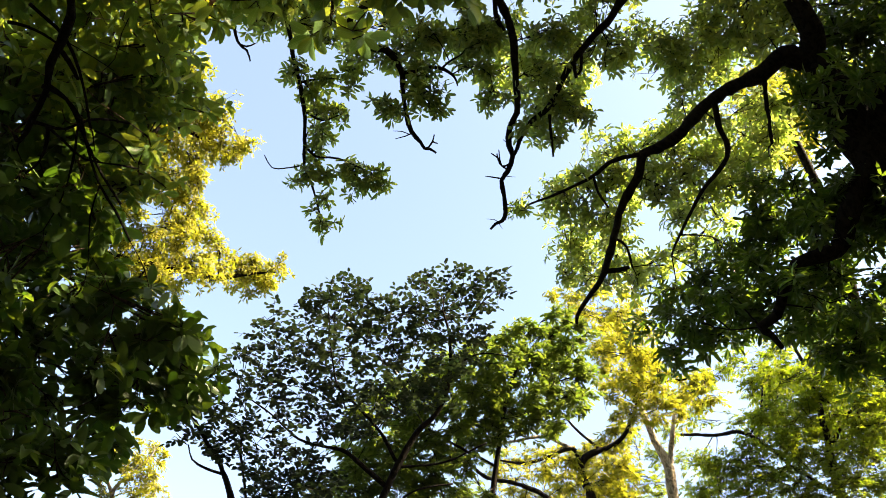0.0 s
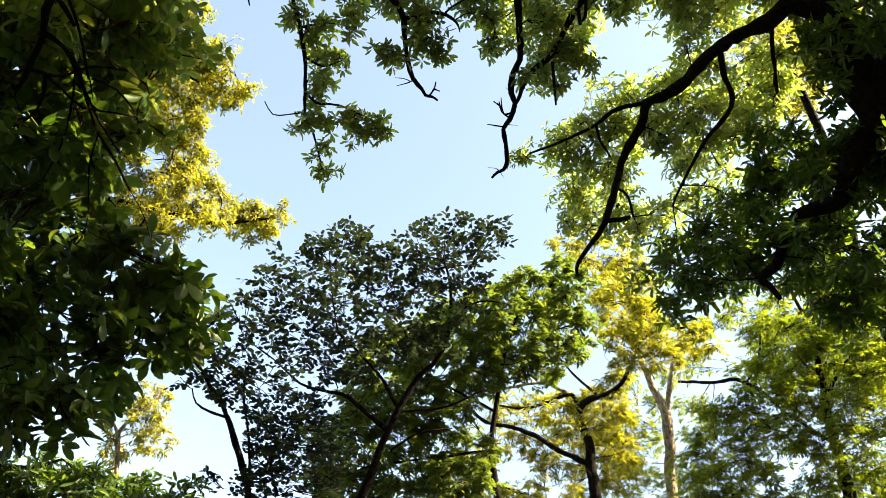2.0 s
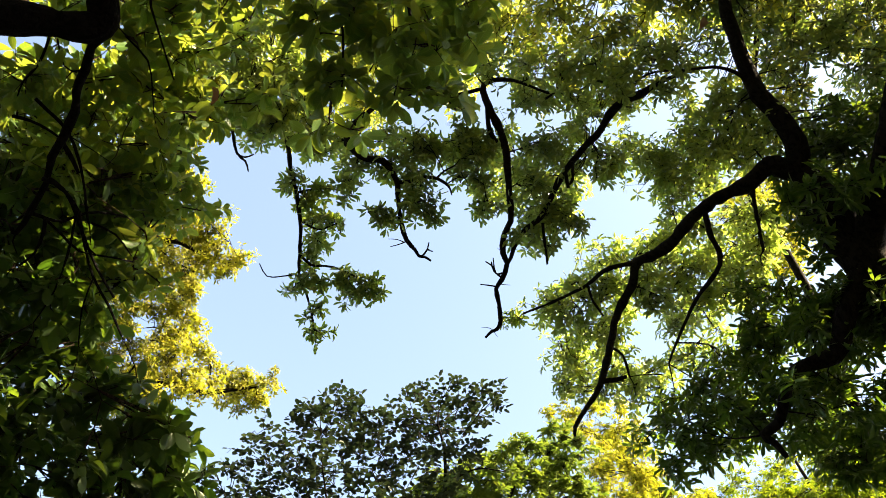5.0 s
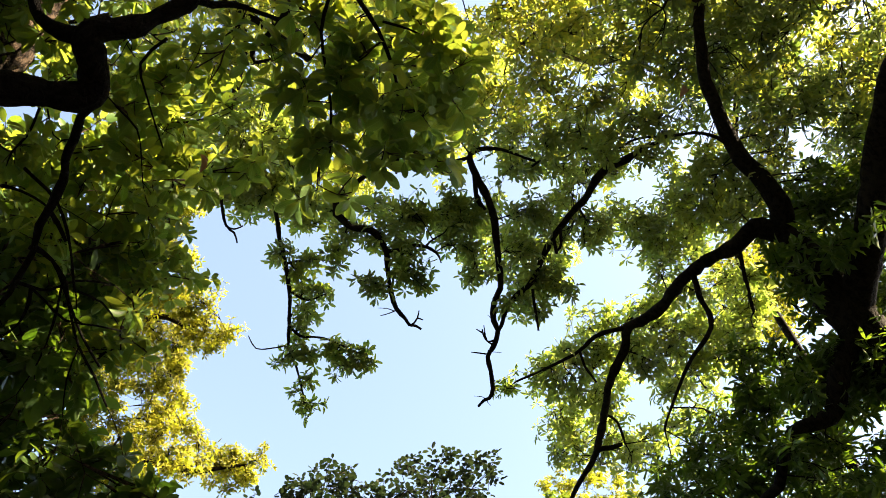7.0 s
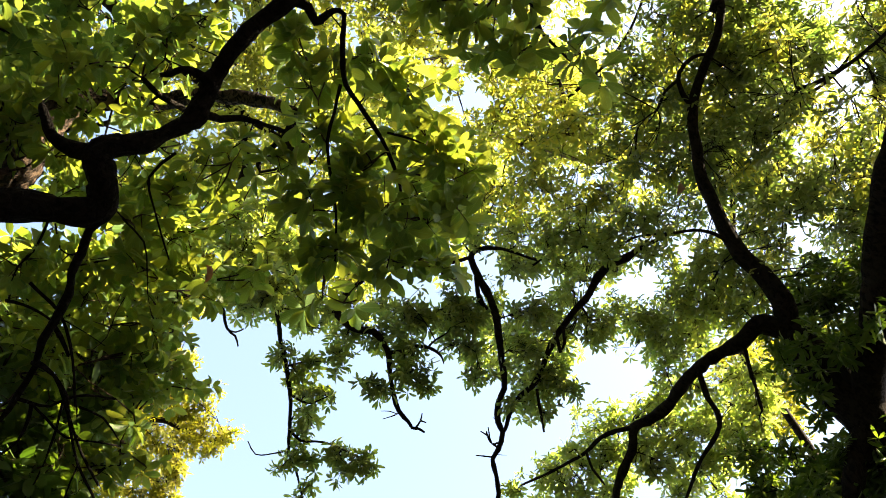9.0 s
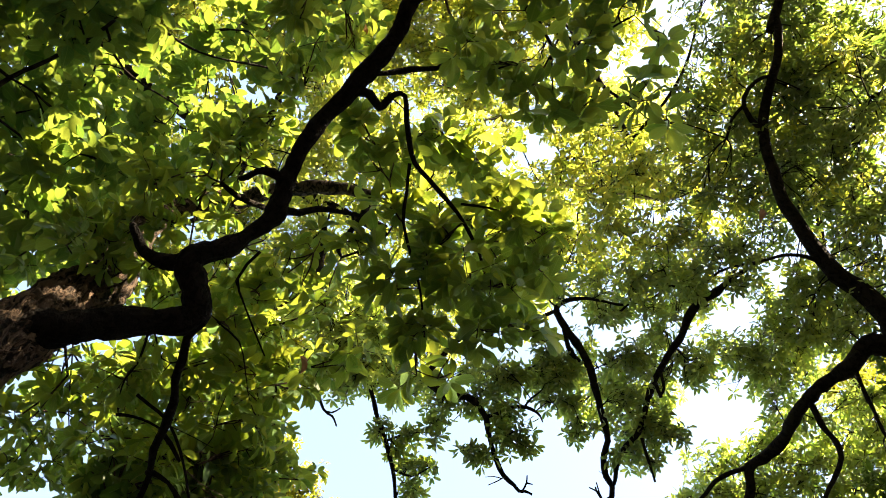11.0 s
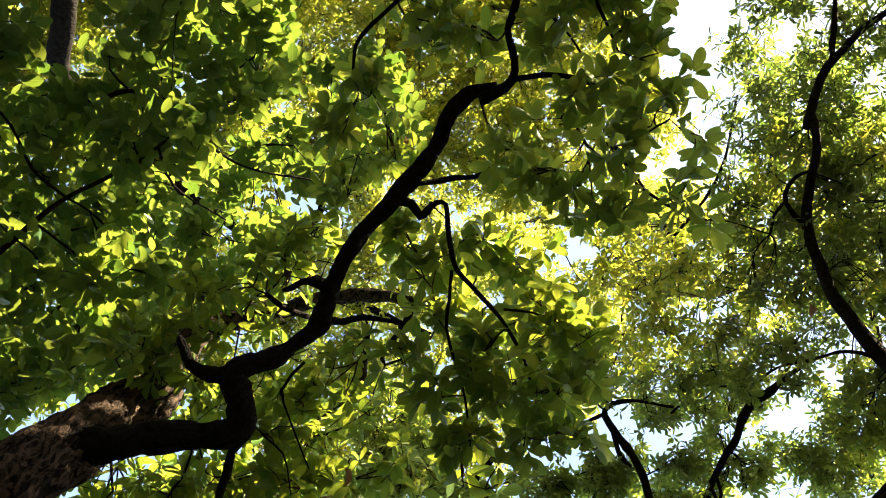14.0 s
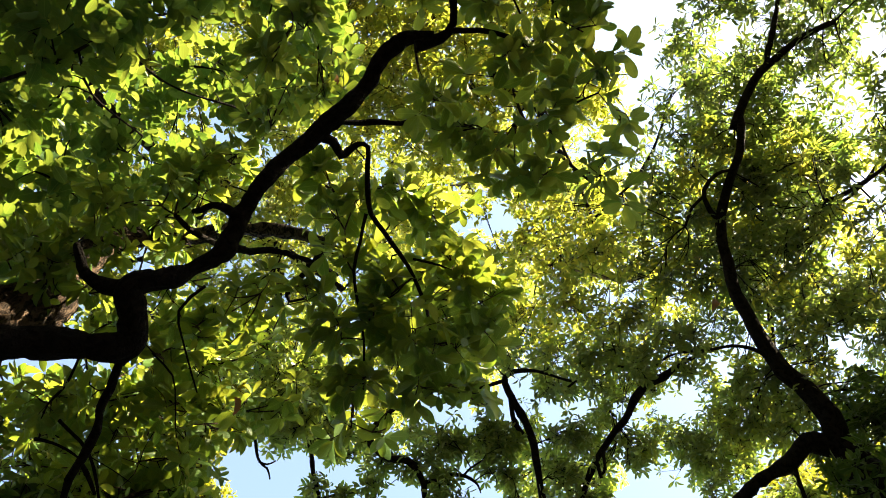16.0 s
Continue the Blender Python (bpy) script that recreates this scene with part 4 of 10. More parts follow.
bough(ovate_tree, "ovate", 0.95, [
    (-2.21, 0.02, 6.29, 0.228), (-2.02, -0.78, 7.08, 0.261), (-1.54, -0.79, 6.36, 0.204), (-2.59, 1.08, 6.61, 0.230), (-2.5, -0.86, 5.98, 0.244),
    (-3.08, -0.31, 6.35, 0.243), (-1.59, -0.55, 7.24, 0.237), (-3.05, 0.8, 6.02, 0.187), (-1.89, -0.03, 6.34, 0.185), (-1.53, -0, 6.93, 0.217),
    (-2.78, 0.86, 5.88, 0.188), (-3.29, -0.1, 6.46, 0.212), (-2.38, -0.49, 6.99, 0.207), (-3.02, 0.44, 6.99, 0.237), (-1.83, 0.05, 6.89, 0.238),
    (-2.75, 0.68, 6.1, 0.213), (-2.93, -0.25, 6.85, 0.224), (-3.15, 0.12, 6.32, 0.253), (-3.21, -0.11, 6.61, 0.199), (-2.77, 0.57, 7.04, 0.262),
    (-2.93, 0.73, 5.54, 0.223), (-2.67, -0.19, 6.71, 0.179),
], BARK_DARK)
bough(ovate_tree, "ovate", 0.95, [
    (-2.45, -0.24, 7.09, 0.193), (-2.71, -0.5, 5.77, 0.155), (-2.03, -0.94, 6.5, 0.165), (-1.86, -0.51, 6.31, 0.233), (-2.25, 0.26, 6.48, 0.178),
    (-2.72, -0.71, 6.43, 0.196), (-2.1, -0.86, 6.78, 0.190), (-3.17, -1.14, 6.79, 0.195), (-2.8, 0.19, 6.46, 0.186), (-1.47, -0.17, 7.5, 0.191),
    (-2.36, 0.77, 6, 0.231), (-1.82, -0.89, 6.65, 0.200), (-1.85, 0.27, 6.52, 0.228), (-2.62, -0.64, 5.9, 0.231), (-2.17, 0.83, 6.07, 0.206),
    (-3.47, 0.67, 6.63, 0.277), (-2.63, 1.12, 5.91, 0.178), (-1.69, -0.76, 7.13, 0.221), (-2.5, -0.46, 6.06, 0.192), (-1.57, -0.36, 6.91, 0.179),
    (-2.57, 0.98, 6.17, 0.214), (-3.18, 0.3, 6.29, 0.201),
], BARK_DARK)
bough(ovate_tree, "ovate", 0.95, [
    (-1.33, -0.47, 6.94, 0.202), (-2.48, 0.54, 6.89, 0.213), (-3.2, 0.74, 6.5, 0.187), (-2.79, -1.13, 6.9, 0.217), (-2.2, -0.36, 6.94, 0.188),
    (-2.06, -0.42, 7.06, 0.193), (-2.99, 0.61, 6.71, 0.192), (-1.77, -0.68, 6.84, 0.180), (-2.76, -0.82, 6.08, 0.188), (-1.62, -0.2, 7.19, 0.205),
    (-2.26, -0.05, 6.85, 0.182), (-3.15, 0.57, 5.87, 0.169), (-3.05, -0.57, 6.56, 0.189), (-2.68, 0.41, 7.1, 0.193),
], BARK_DARK)
bough(ovate_tree, "ovate", 1.0, [
    (-2.07, 1, 7.72, 0.200), (-1.76, 0.5, 8.25, 0.241), (-2.57, 1.2, 7.19, 0.230), (-2.85, 0.78, 7.78, 0.322), (-2.94, 1.14, 7.7, 0.210),
    (-2.55, 0.46, 7.53, 0.238), (-2.19, 0.58, 8.38, 0.266), (-2.96, 1.1, 8.28, 0.253), (-1.89, 1.07, 8.22, 0.233), (-2.4, 1.28, 8.29, 0.234),
    (-3.57, 1.58, 7.22, 0.227), (-2.36, 1.12, 7.28, 0.275), (-2.99, 1.4, 7.31, 0.227), (-2.49, 0.48, 8.51, 0.263), (-2.28, 0.98, 7.53, 0.207),
    (-1.64, 0.31, 8.14, 0.207), (-1.48, 0.64, 7.6, 0.227), (-1.87, 1.11, 7.52, 0.185), (-3.25, 1.55, 7.37, 0.231), (-2.93, 1.42, 7.59, 0.206),
    (-2.37, 0.78, 8.37, 0.274), (-1.81, 0.35, 7.66, 0.213),
], BARK_DARK)
bough(ovate_tree, "ovate", 1.0, [
    (-2.35, 0.83, 7.35, 0.207), (-3.54, 1.53, 7.54, 0.219),
], BARK_DARK)
bough(ovate_tree, "ovate", 1.0, [
    (-2.78, 1.39, 6.57, 0.187), (-3.45, 1.53, 6.47, 0.175), (-3.48, 1.27, 6.36, 0.174), (-2.68, 1.44, 6.79, 0.214), (-4.01, 1.49, 6.87, 0.166),
    (-3.46, 1.54, 7.25, 0.201), (-3.56, 1.61, 7.14, 0.187), (-3.25, 1.67, 7.01, 0.167), (-3.59, 1.48, 6.83, 0.221), (-3.46, 1.43, 6.21, 0.167),
    (-3.65, 1.35, 7.01, 0.185), (-3.98, 1.3, 6.96, 0.194), (-2.96, 1.64, 6.93, 0.167), (-2.97, 1.38, 6.67, 0.148), (-3.33, 1.33, 6.8, 0.165),
    (-3.57, 1.7, 6.99, 0.190), (-3.92, 1.52, 6.62, 0.153), (-3.69, 1.5, 6.71, 0.168), (-3.57, 1.25, 6.65, 0.185), (-3.87, 1.29, 6.64, 0.166),
], BARK_DARK)
bough(ovate_tree, "ovate", 0.8, [
    (-1.07, 0.26, 8.32, 0.294), (-0.89, -0.11, 7.69, 0.209), (-1.2, -0.06, 7.97, 0.233), (-1.09, 0.64, 8.06, 0.239), (-1.24, 0.42, 8.07, 0.213),
    (-0.82, 0.55, 8.26, 0.279), (-0.78, 0.24, 8.07, 0.195), (-1.22, 0.2, 7.75, 0.215), (-0.74, 0.04, 7.88, 0.187),
], BARK_DARK)

# tall spreading tree with thick dark forked trunk and long drooping limbs
right_tree = tree("spreading_tree", (5.9, 5.7, 0), "tall spreading tree with thick dark forked trunk and long drooping limbs", "tree")
limb(right_tree, "trunk", [
    (6, 5.6, -0.3, 0.500), (5.9, 5.65, 1.2, 0.400), (5.6, 5.6, 4.2, 0.360), (4.73, 5.41, 6.68, 0.240), (4.51, 5.23, 7.37, 0.241),
    (4.27, 5.03, 7.87, 0.226), (4.03, 4.78, 8.34, 0.217), (3.84, 4.59, 8.72, 0.185),
], BARK_DARK, 16, 0.06, 0.1)
limb(right_tree, "limb", [
    (4.16, 4.86, 8.15, 0.159), (3.99, 4.7, 8.57, 0.143), (3.75, 4.41, 9, 0.126), (3.71, 4.21, 9.13, 0.112), (3.59, 4.05, 9.4, 0.099),
    (3.37, 3.87, 9.7, 0.091), (3.23, 3.53, 10.02, 0.077), (3.11, 3.17, 10.31, 0.068), (3.07, 2.78, 10.56, 0.061), (3.09, 2.53, 10.74, 0.060),
    (3.22, 2.15, 10.89, 0.050), (3.35, 1.78, 10.92, 0.048), (3.39, 1.43, 11.06, 0.043), (3.33, 1.54, 11.08, 0.053), (3.55, 1.05, 11.18, 0.049),
    (3.78, 0.79, 11.11, 0.043), (4.07, 0.57, 11.11, 0.036), (4.4, 0.43, 11.08, 0.031),
], BARK_DARK, 10, 0.08, 0.1)
limb(right_tree, "limb", [
    (3.67, 0.89, 11.15, 0.036), (3.78, 0.54, 11.23, 0.031), (3.89, 0, 11.42, 0.024),
], BARK_DARK, 8, 0.08, 0.12)
limb(right_tree, "limb", [
    (4.19, 4.92, 8.09, 0.170), (4.23, 4.42, 8.2, 0.157), (4.25, 3.89, 8.37, 0.146), (4.28, 3.41, 8.6, 0.124), (4.3, 3.06, 8.74, 0.111),
    (4.44, 2.48, 8.99, 0.089), (4.59, 1.85, 9.3, 0.069),
], BARK_DARK, 12, 0.08, 0.1)
limb(right_tree, "limb", [
    (4.19, 4.93, 8, 0.158), (4.03, 5.12, 7.8, 0.121), (3.85, 5.27, 7.49, 0.101), (3.75, 5.41, 7.28, 0.091), (3.59, 5.47, 7.17, 0.077),
    (3.33, 5.54, 7.11, 0.059), (3.18, 5.67, 6.91, 0.050), (3.12, 5.83, 6.76, 0.050), (2.99, 5.94, 6.71, 0.046), (3.07, 5.97, 6.63, 0.033),
    (3.16, 6.03, 6.51, 0.021),
], BARK_DARK, 10, 0.08, 0.08)
limb(right_tree, "limb", [
    (3.82, 4.49, 8.9, 0.103), (3.48, 4.47, 9.06, 0.098), (3.3, 4.66, 9.05, 0.077), (2.99, 4.94, 9.13, 0.068), (2.79, 5.2, 9.16, 0.064),
    (2.66, 5.48, 9.14, 0.063), (2.48, 5.66, 9.13, 0.058), (2.29, 5.79, 9.15, 0.054), (2.24, 6.04, 9.04, 0.051), (2.09, 6.32, 8.92, 0.047),
    (2, 6.68, 8.68, 0.042), (1.89, 7.01, 8.46, 0.037), (1.72, 7.28, 8.29, 0.030), (1.61, 7.47, 8.19, 0.023), (1.6, 7.54, 8.11, 0.015),
], BARK_DARK, 10, 0.08, 0.08)
limb(right_tree, "limb", [
    (2.32, 5.78, 9.15, 0.034), (1.99, 5.88, 9.17, 0.027), (1.74, 6.06, 9.09, 0.022), (1.46, 6.2, 9.03, 0.017), (1.01, 6.38, 8.96, 0.012),
], BARK_DARK, 8, 0.08, 0.12)
limb(right_tree, "limb", [
    (1.74, 6.06, 9.09, 0.017), (1.79, 6.19, 8.97, 0.015), (1.91, 6.32, 8.83, 0.012),
], BARK_DARK, 8, 0.08, 0.12)
limb(right_tree, "limb", [
    (2.9, 5.04, 9.1, 0.033), (2.96, 5.23, 8.95, 0.028), (3.07, 5.42, 8.76, 0.028), (3.02, 5.57, 8.67, 0.026), (2.84, 5.8, 8.56, 0.021),
    (2.72, 6.01, 8.43, 0.019), (2.6, 6.23, 8.27, 0.014), (2.52, 6.41, 8.13, 0.012),
], BARK_DARK, 8, 0.08, 0.12)
limb(right_tree, "limb", [
    (1.94, 6.99, 8.46, 0.030), (2.06, 6.97, 8.45, 0.030), (2.19, 6.92, 8.46, 0.020),
], BARK_DARK, 8, 0.08, 0.12)
limb(right_tree, "limb", [
    (2.03, 6.68, 8.68, 0.017), (2.15, 6.76, 8.63, 0.015), (2.22, 6.92, 8.46, 0.012),
], BARK_DARK, 8, 0.08, 0.12)
limb(right_tree, "limb", [
    (3.3, 4.58, 9.11, 0.021), (3.37, 4.89, 8.88, 0.021), (3.44, 5.23, 8.61, 0.016),
], BARK_DARK, 8, 0.08, 0.12)
limb(right_tree, "limb", [
    (3.09, 2.56, 10.73, 0.035), (2.96, 2.38, 10.82, 0.030), (2.94, 2.2, 10.86, 0.027), (3.07, 2.04, 10.86, 0.022), (3.26, 1.97, 10.8, 0.017),
], BARK_DARK, 8, 0.08, 0.12)
limb(right_tree, "limb", [
    (2.94, 2.26, 10.85, 0.022), (2.78, 2.42, 10.86, 0.020), (2.71, 2.61, 10.83, 0.015),
], BARK_DARK, 8, 0.08, 0.12)
limb(right_tree, "limb", [
    (3.31, 3.82, 9.75, 0.022), (3.01, 3.69, 9.81, 0.018), (2.69, 3.71, 9.8, 0.016), (2.32, 3.74, 9.79, 0.013), (1.97, 3.86, 9.71, 0.012),
    (1.71, 3.84, 9.78, 0.012), (1.52, 3.95, 9.77, 0.012), (1.23, 3.95, 9.71, 0.013), (1.13, 4.01, 9.69, 0.013), (0.93, 3.96, 9.74, 0.011),
], BARK_DARK, 8, 0.08, 0.12)
limb(right_tree, "limb", [
    (2.69, 3.71, 9.8, 0.016), (2.38, 3.82, 9.73, 0.026),
    (2.17, 3.91, 9.63, 0.041), (1.99, 3.99, 9.61, 0.045), (1.84, 4.12, 9.56, 0.044), (1.74, 4.26, 9.49, 0.042), (1.59, 4.42, 9.42, 0.040),
    (1.45, 4.56, 9.34, 0.038), (1.33, 4.74, 9.24, 0.036), (1.24, 4.89, 9.14, 0.033), (1.16, 5.04, 9.04, 0.030), (1.06, 5.11, 8.98, 0.028),
    (0.95, 5.17, 8.93, 0.027), (0.87, 5.27, 8.85, 0.024), (0.79, 5.40, 8.74, 0.022), (0.76, 5.45, 8.69, 0.016),
], BARK_DARK, 8, 0.08, 0.08)
limb(right_tree, "limb", [
    (1.37, 4.64, 9.2, 0.022), (1.4, 4.77, 9.12, 0.018),
], BARK_DARK, 8, 0.08, 0.12)
limb(right_tree, "limb", [
    (1.12, 5.05, 8.87, 0.018), (1.14, 5.2, 8.77, 0.015), (1.17, 5.41, 8.61, 0.011),
], BARK_DARK, 8, 0.08, 0.12)
limb(right_tree, "limb", [
    (1.23, 3.95, 9.71, 0.014), (0.77, 3.8, 9.73, 0.020),
    (0.49, 3.81, 9.62, 0.033), (0.54, 4.00, 9.54, 0.043), (0.61, 4.17, 9.47, 0.044), (0.69, 4.33, 9.39, 0.041), (0.73, 4.53, 9.29, 0.038),
    (0.75, 4.74, 9.18, 0.035), (0.78, 4.95, 9.05, 0.035), (0.79, 5.09, 8.98, 0.034), (0.73, 5.25, 8.89, 0.032), (0.71, 5.40, 8.79, 0.031),
    (0.75, 5.49, 8.74, 0.029), (0.69, 5.64, 8.65, 0.028), (0.62, 5.73, 8.60, 0.027), (0.65, 5.85, 8.51, 0.025), (0.68, 6.00, 8.40, 0.023),
    (0.64, 6.08, 8.35, 0.021), (0.58, 6.11, 8.34, 0.019), (0.52, 6.17, 8.30, 0.012),
], BARK_DARK, 8, 0.08, 0.07)
limb(right_tree, "limb", [
    (0.69, 5.59, 8.62, 0.011), (0.61, 5.54, 8.66, 0.009), (0.58, 5.46, 8.73, 0.007),
], BARK_DARK, 8, 0.08, 0.12)
limb(right_tree, "limb", [
    (0.53, 3.98, 9.55, 0.030), (0.54, 4.20, 9.46, 0.028), (0.58, 4.31, 9.41, 0.026), (0.64, 4.36, 9.39, 0.018),
], BARK_DARK, 8, 0.08, 0.12)
limb(right_tree, "limb", [
    (0.51, 3.84, 9.62, 0.018), (0.15, 3.88, 9.51, 0.020), (-0.38, 3.82, 9.42, 0.024),
    (-0.92, 4.10, 9.12, 0.034), (-0.84, 4.27, 9.06, 0.035), (-0.74, 4.35, 9.04, 0.035), (-0.60, 4.38, 9.04, 0.035), (-0.52, 4.43, 9.03, 0.034),
    (-0.45, 4.53, 8.99, 0.033), (-0.41, 4.62, 8.95, 0.031), (-0.41, 4.79, 8.86, 0.028), (-0.38, 4.97, 8.75, 0.026), (-0.33, 5.12, 8.67, 0.024),
    (-0.24, 5.22, 8.61, 0.023), (-0.20, 5.28, 8.58, 0.019), (-0.14, 5.30, 8.59, 0.017), (-0.07, 5.33, 8.57, 0.011),
], BARK_DARK, 8, 0.08, 0.07)
limb(right_tree, "limb", [
    (-0.40, 4.59, 8.94, 0.022), (-0.28, 4.58, 8.96, 0.019), (-0.16, 4.55, 8.99, 0.019), (-0.07, 4.56, 9.00, 0.018), (0.02, 4.58, 8.99, 0.017),
    (0.09, 4.63, 8.98, 0.015), (0.13, 4.68, 8.96, 0.012), (0.15, 4.74, 8.93, 0.006),
], BARK_DARK, 8, 0.08, 0.06)
limb(right_tree, "limb", [
    (-0.16, 5.21, 8.49, 0.011), (-0.11, 5.15, 8.53, 0.009), (-0.09, 5.09, 8.57, 0.006),
], BARK_DARK, 8, 0.08, 0.05)
limb(right_tree, "limb", [
    (5.12, 1.62, 10.45, 0.023), (4.86, 2.01, 10.64, 0.021), (4.56, 2.28, 10.73, 0.026), (4.3, 2.41, 10.83, 0.021),
], BARK_DARK, 6, 0.08, 0.12)
limb(right_tree, "twig", [
    (0.70, 5.55, 8.65, 0.012), (0.63, 5.57, 8.66, 0.010), (0.61, 5.52, 8.71, 0.009), (0.52, 5.48, 8.76, 0.006),
], BARK_DARK, 5, 0.08, 0.04)
limb(right_tree, "twig", [
    (0.61, 5.51, 8.69, 0.009), (0.60, 5.43, 8.76, 0.005),
], BARK_DARK, 5, 0.08, 0.04)
limb(right_tree, "twig", [
    (0.63, 5.69, 8.59, 0.010), (0.55, 5.69, 8.61, 0.008), (0.46, 5.69, 8.63, 0.005),
], BARK_DARK, 5, 0.08, 0.04)
limb(right_tree, "twig", [
    (-0.00, 4.57, 9.01, 0.013), (0.07, 4.52, 9.05, 0.011), (0.19, 4.47, 9.09, 0.008), (0.23, 4.42, 9.13, 0.005),
], BARK_DARK, 5, 0.08, 0.04)
limb(right_tree, "twig", [
    (0.10, 4.63, 8.98, 0.008), (0.22, 4.58, 9.02, 0.006), (0.30, 4.60, 9.01, 0.005), (0.32, 4.66, 8.98, 0.004),
], BARK_DARK, 5, 0.08, 0.04)
limb(right_tree, "twig", [
    (-0.11, 5.16, 8.54, 0.010), (-0.05, 5.18, 8.53, 0.006),
], BARK_DARK, 5, 0.08, 0.04)
limb(right_tree, "twig", [
    (1.44, 4.52, 9.25, 0.020), (1.45, 4.68, 9.17, 0.017), (1.41, 4.75, 9.15, 0.012),
], BARK_DARK, 5, 0.08, 0.04)
limb(right_tree, "twig", [
    (-0.31, 5.07, 8.57, 0.008), (-0.38, 5.10, 8.56, 0.006), (-0.49, 5.13, 8.55, 0.004),
], BARK_DARK, 5, 0.08, 0.04)
limb(right_tree, "twig", [
    (-0.35, 5.08, 8.56, 0.005), (-0.42, 5.06, 8.58, 0.004), (-0.51, 5.06, 8.59, 0.003),
], BARK_DARK, 5, 0.08, 0.04)
bough(right_tree, "lance", 1.7, [
    (1.01, 4.76, 9.16, 0.257), (1.27, 5.01, 9.08, 0.260), (1.44, 5.22, 9.02, 0.200), (1.18, 5.27, 8.79, 0.123), (0.94, 5.19, 8.88, 0.172),
    (0.54, 4.9, 9, 0.182), (0.48, 4.68, 9.14, 0.182), (-0.56, 4.88, 8.76, 0.189), (-0.15, 4.76, 8.74, 0.211), (-0.04, 4.86, 8.68, 0.117),
    (-0.72, 4.8, 8.69, 0.105), (-0.27, 4.59, 8.97, 0.237), (0.25, 4.64, 9.18, 0.151), (0.39, 4.42, 9.31, 0.242), (-0.08, 4.33, 9.26, 0.276),
    (-0.49, 4.52, 9.14, 0.240), (-0.31, 4.8, 8.85, 0.142), (-0.84, 4.45, 9.14, 0.180), (1.05, 4.45, 9.47, 0.310),
], BARK_DARK, singles=60)
bough(right_tree, "lance", 1.0, [
    (2.63, 7.43, 8.79, 0.226), (2.07, 6.72, 9.06, 0.331), (2.15, 6.56, 9.64, 0.334), (2.87, 6.83, 9.16, 0.228), (2.32, 7.16, 8.45, 0.236),
    (1.62, 6.11, 9.27, 0.211), (2.66, 5.9, 9.28, 0.289), (3.44, 6.36, 9.76, 0.310), (1.81, 7.6, 9.31, 0.259), (3.26, 6.2, 9.92, 0.283),
    (3.54, 6.03, 9.81, 0.354), (3.68, 5.69, 9.26, 0.247), (2.54, 6.16, 9.93, 0.285), (3.34, 6.21, 9.03, 0.336), (1.63, 7.01, 9.42, 0.230),
    (2.01, 6.31, 9.79, 0.355), (3.53, 5.96, 9.09, 0.221), (3.04, 6.84, 9.61, 0.252), (3.64, 5.78, 9.91, 0.348), (2.02, 7.48, 9.11, 0.358),
    (3.59, 5.18, 9.23, 0.209), (2.19, 7.22, 8.73, 0.247),
], BARK_DARK)
bough(right_tree, "lance", 1.0, [
    (1.85, 7.37, 9.48, 0.290), (2.29, 6.14, 9.85, 0.254), (2.7, 5.95, 9.81, 0.264), (2.52, 7.49, 9.06, 0.227), (2.59, 6.16, 8.99, 0.304),
    (2.47, 6.19, 9.55, 0.338), (2.32, 6.57, 9.95, 0.260), (2.27, 6.84, 9.53, 0.256), (3.8, 5.58, 9.47, 0.283), (1.88, 6.63, 9.59, 0.348),
    (2.94, 5.9, 9.13, 0.339), (3.69, 5.8, 9.1, 0.245), (1.45, 6.48, 9.21, 0.314), (3.38, 6.8, 9.23, 0.270), (2.88, 7.16, 9.02, 0.228),
    (3.04, 5.74, 9.73, 0.222), (1.56, 7.43, 9.45, 0.291), (1.34, 6.97, 9.61, 0.240), (3.06, 6.32, 9.04, 0.295), (3.06, 7.11, 9.05, 0.249),
    (2.96, 5.89, 10.06, 0.235), (2.44, 6.87, 9.82, 0.255),
], BARK_DARK)
bough(right_tree, "lance", 1.0, [
    (3.76, 6.26, 9.76, 0.261), (3, 6.69, 9.16, 0.223), (2.12, 7.06, 9.09, 0.220), (2.57, 6.78, 8.38, 0.210), (2.99, 6.16, 9.94, 0.225),
    (1.04, 6.82, 9.39, 0.223), (3.08, 5.48, 9.35, 0.217), (1.85, 6.86, 9.24, 0.228), (2.4, 6.19, 9.18, 0.236), (1.54, 6.58, 9.69, 0.237),
    (2.8, 6.14, 9.24, 0.257), (3.61, 5.42, 9.67, 0.228), (1.59, 7.63, 9.09, 0.241), (2.11, 7.45, 8.76, 0.222), (1.8, 7.43, 8.79, 0.215),
    (1.68, 6.59, 9.22, 0.245), (3.57, 6.13, 8.98, 0.218),
], BARK_DARK)
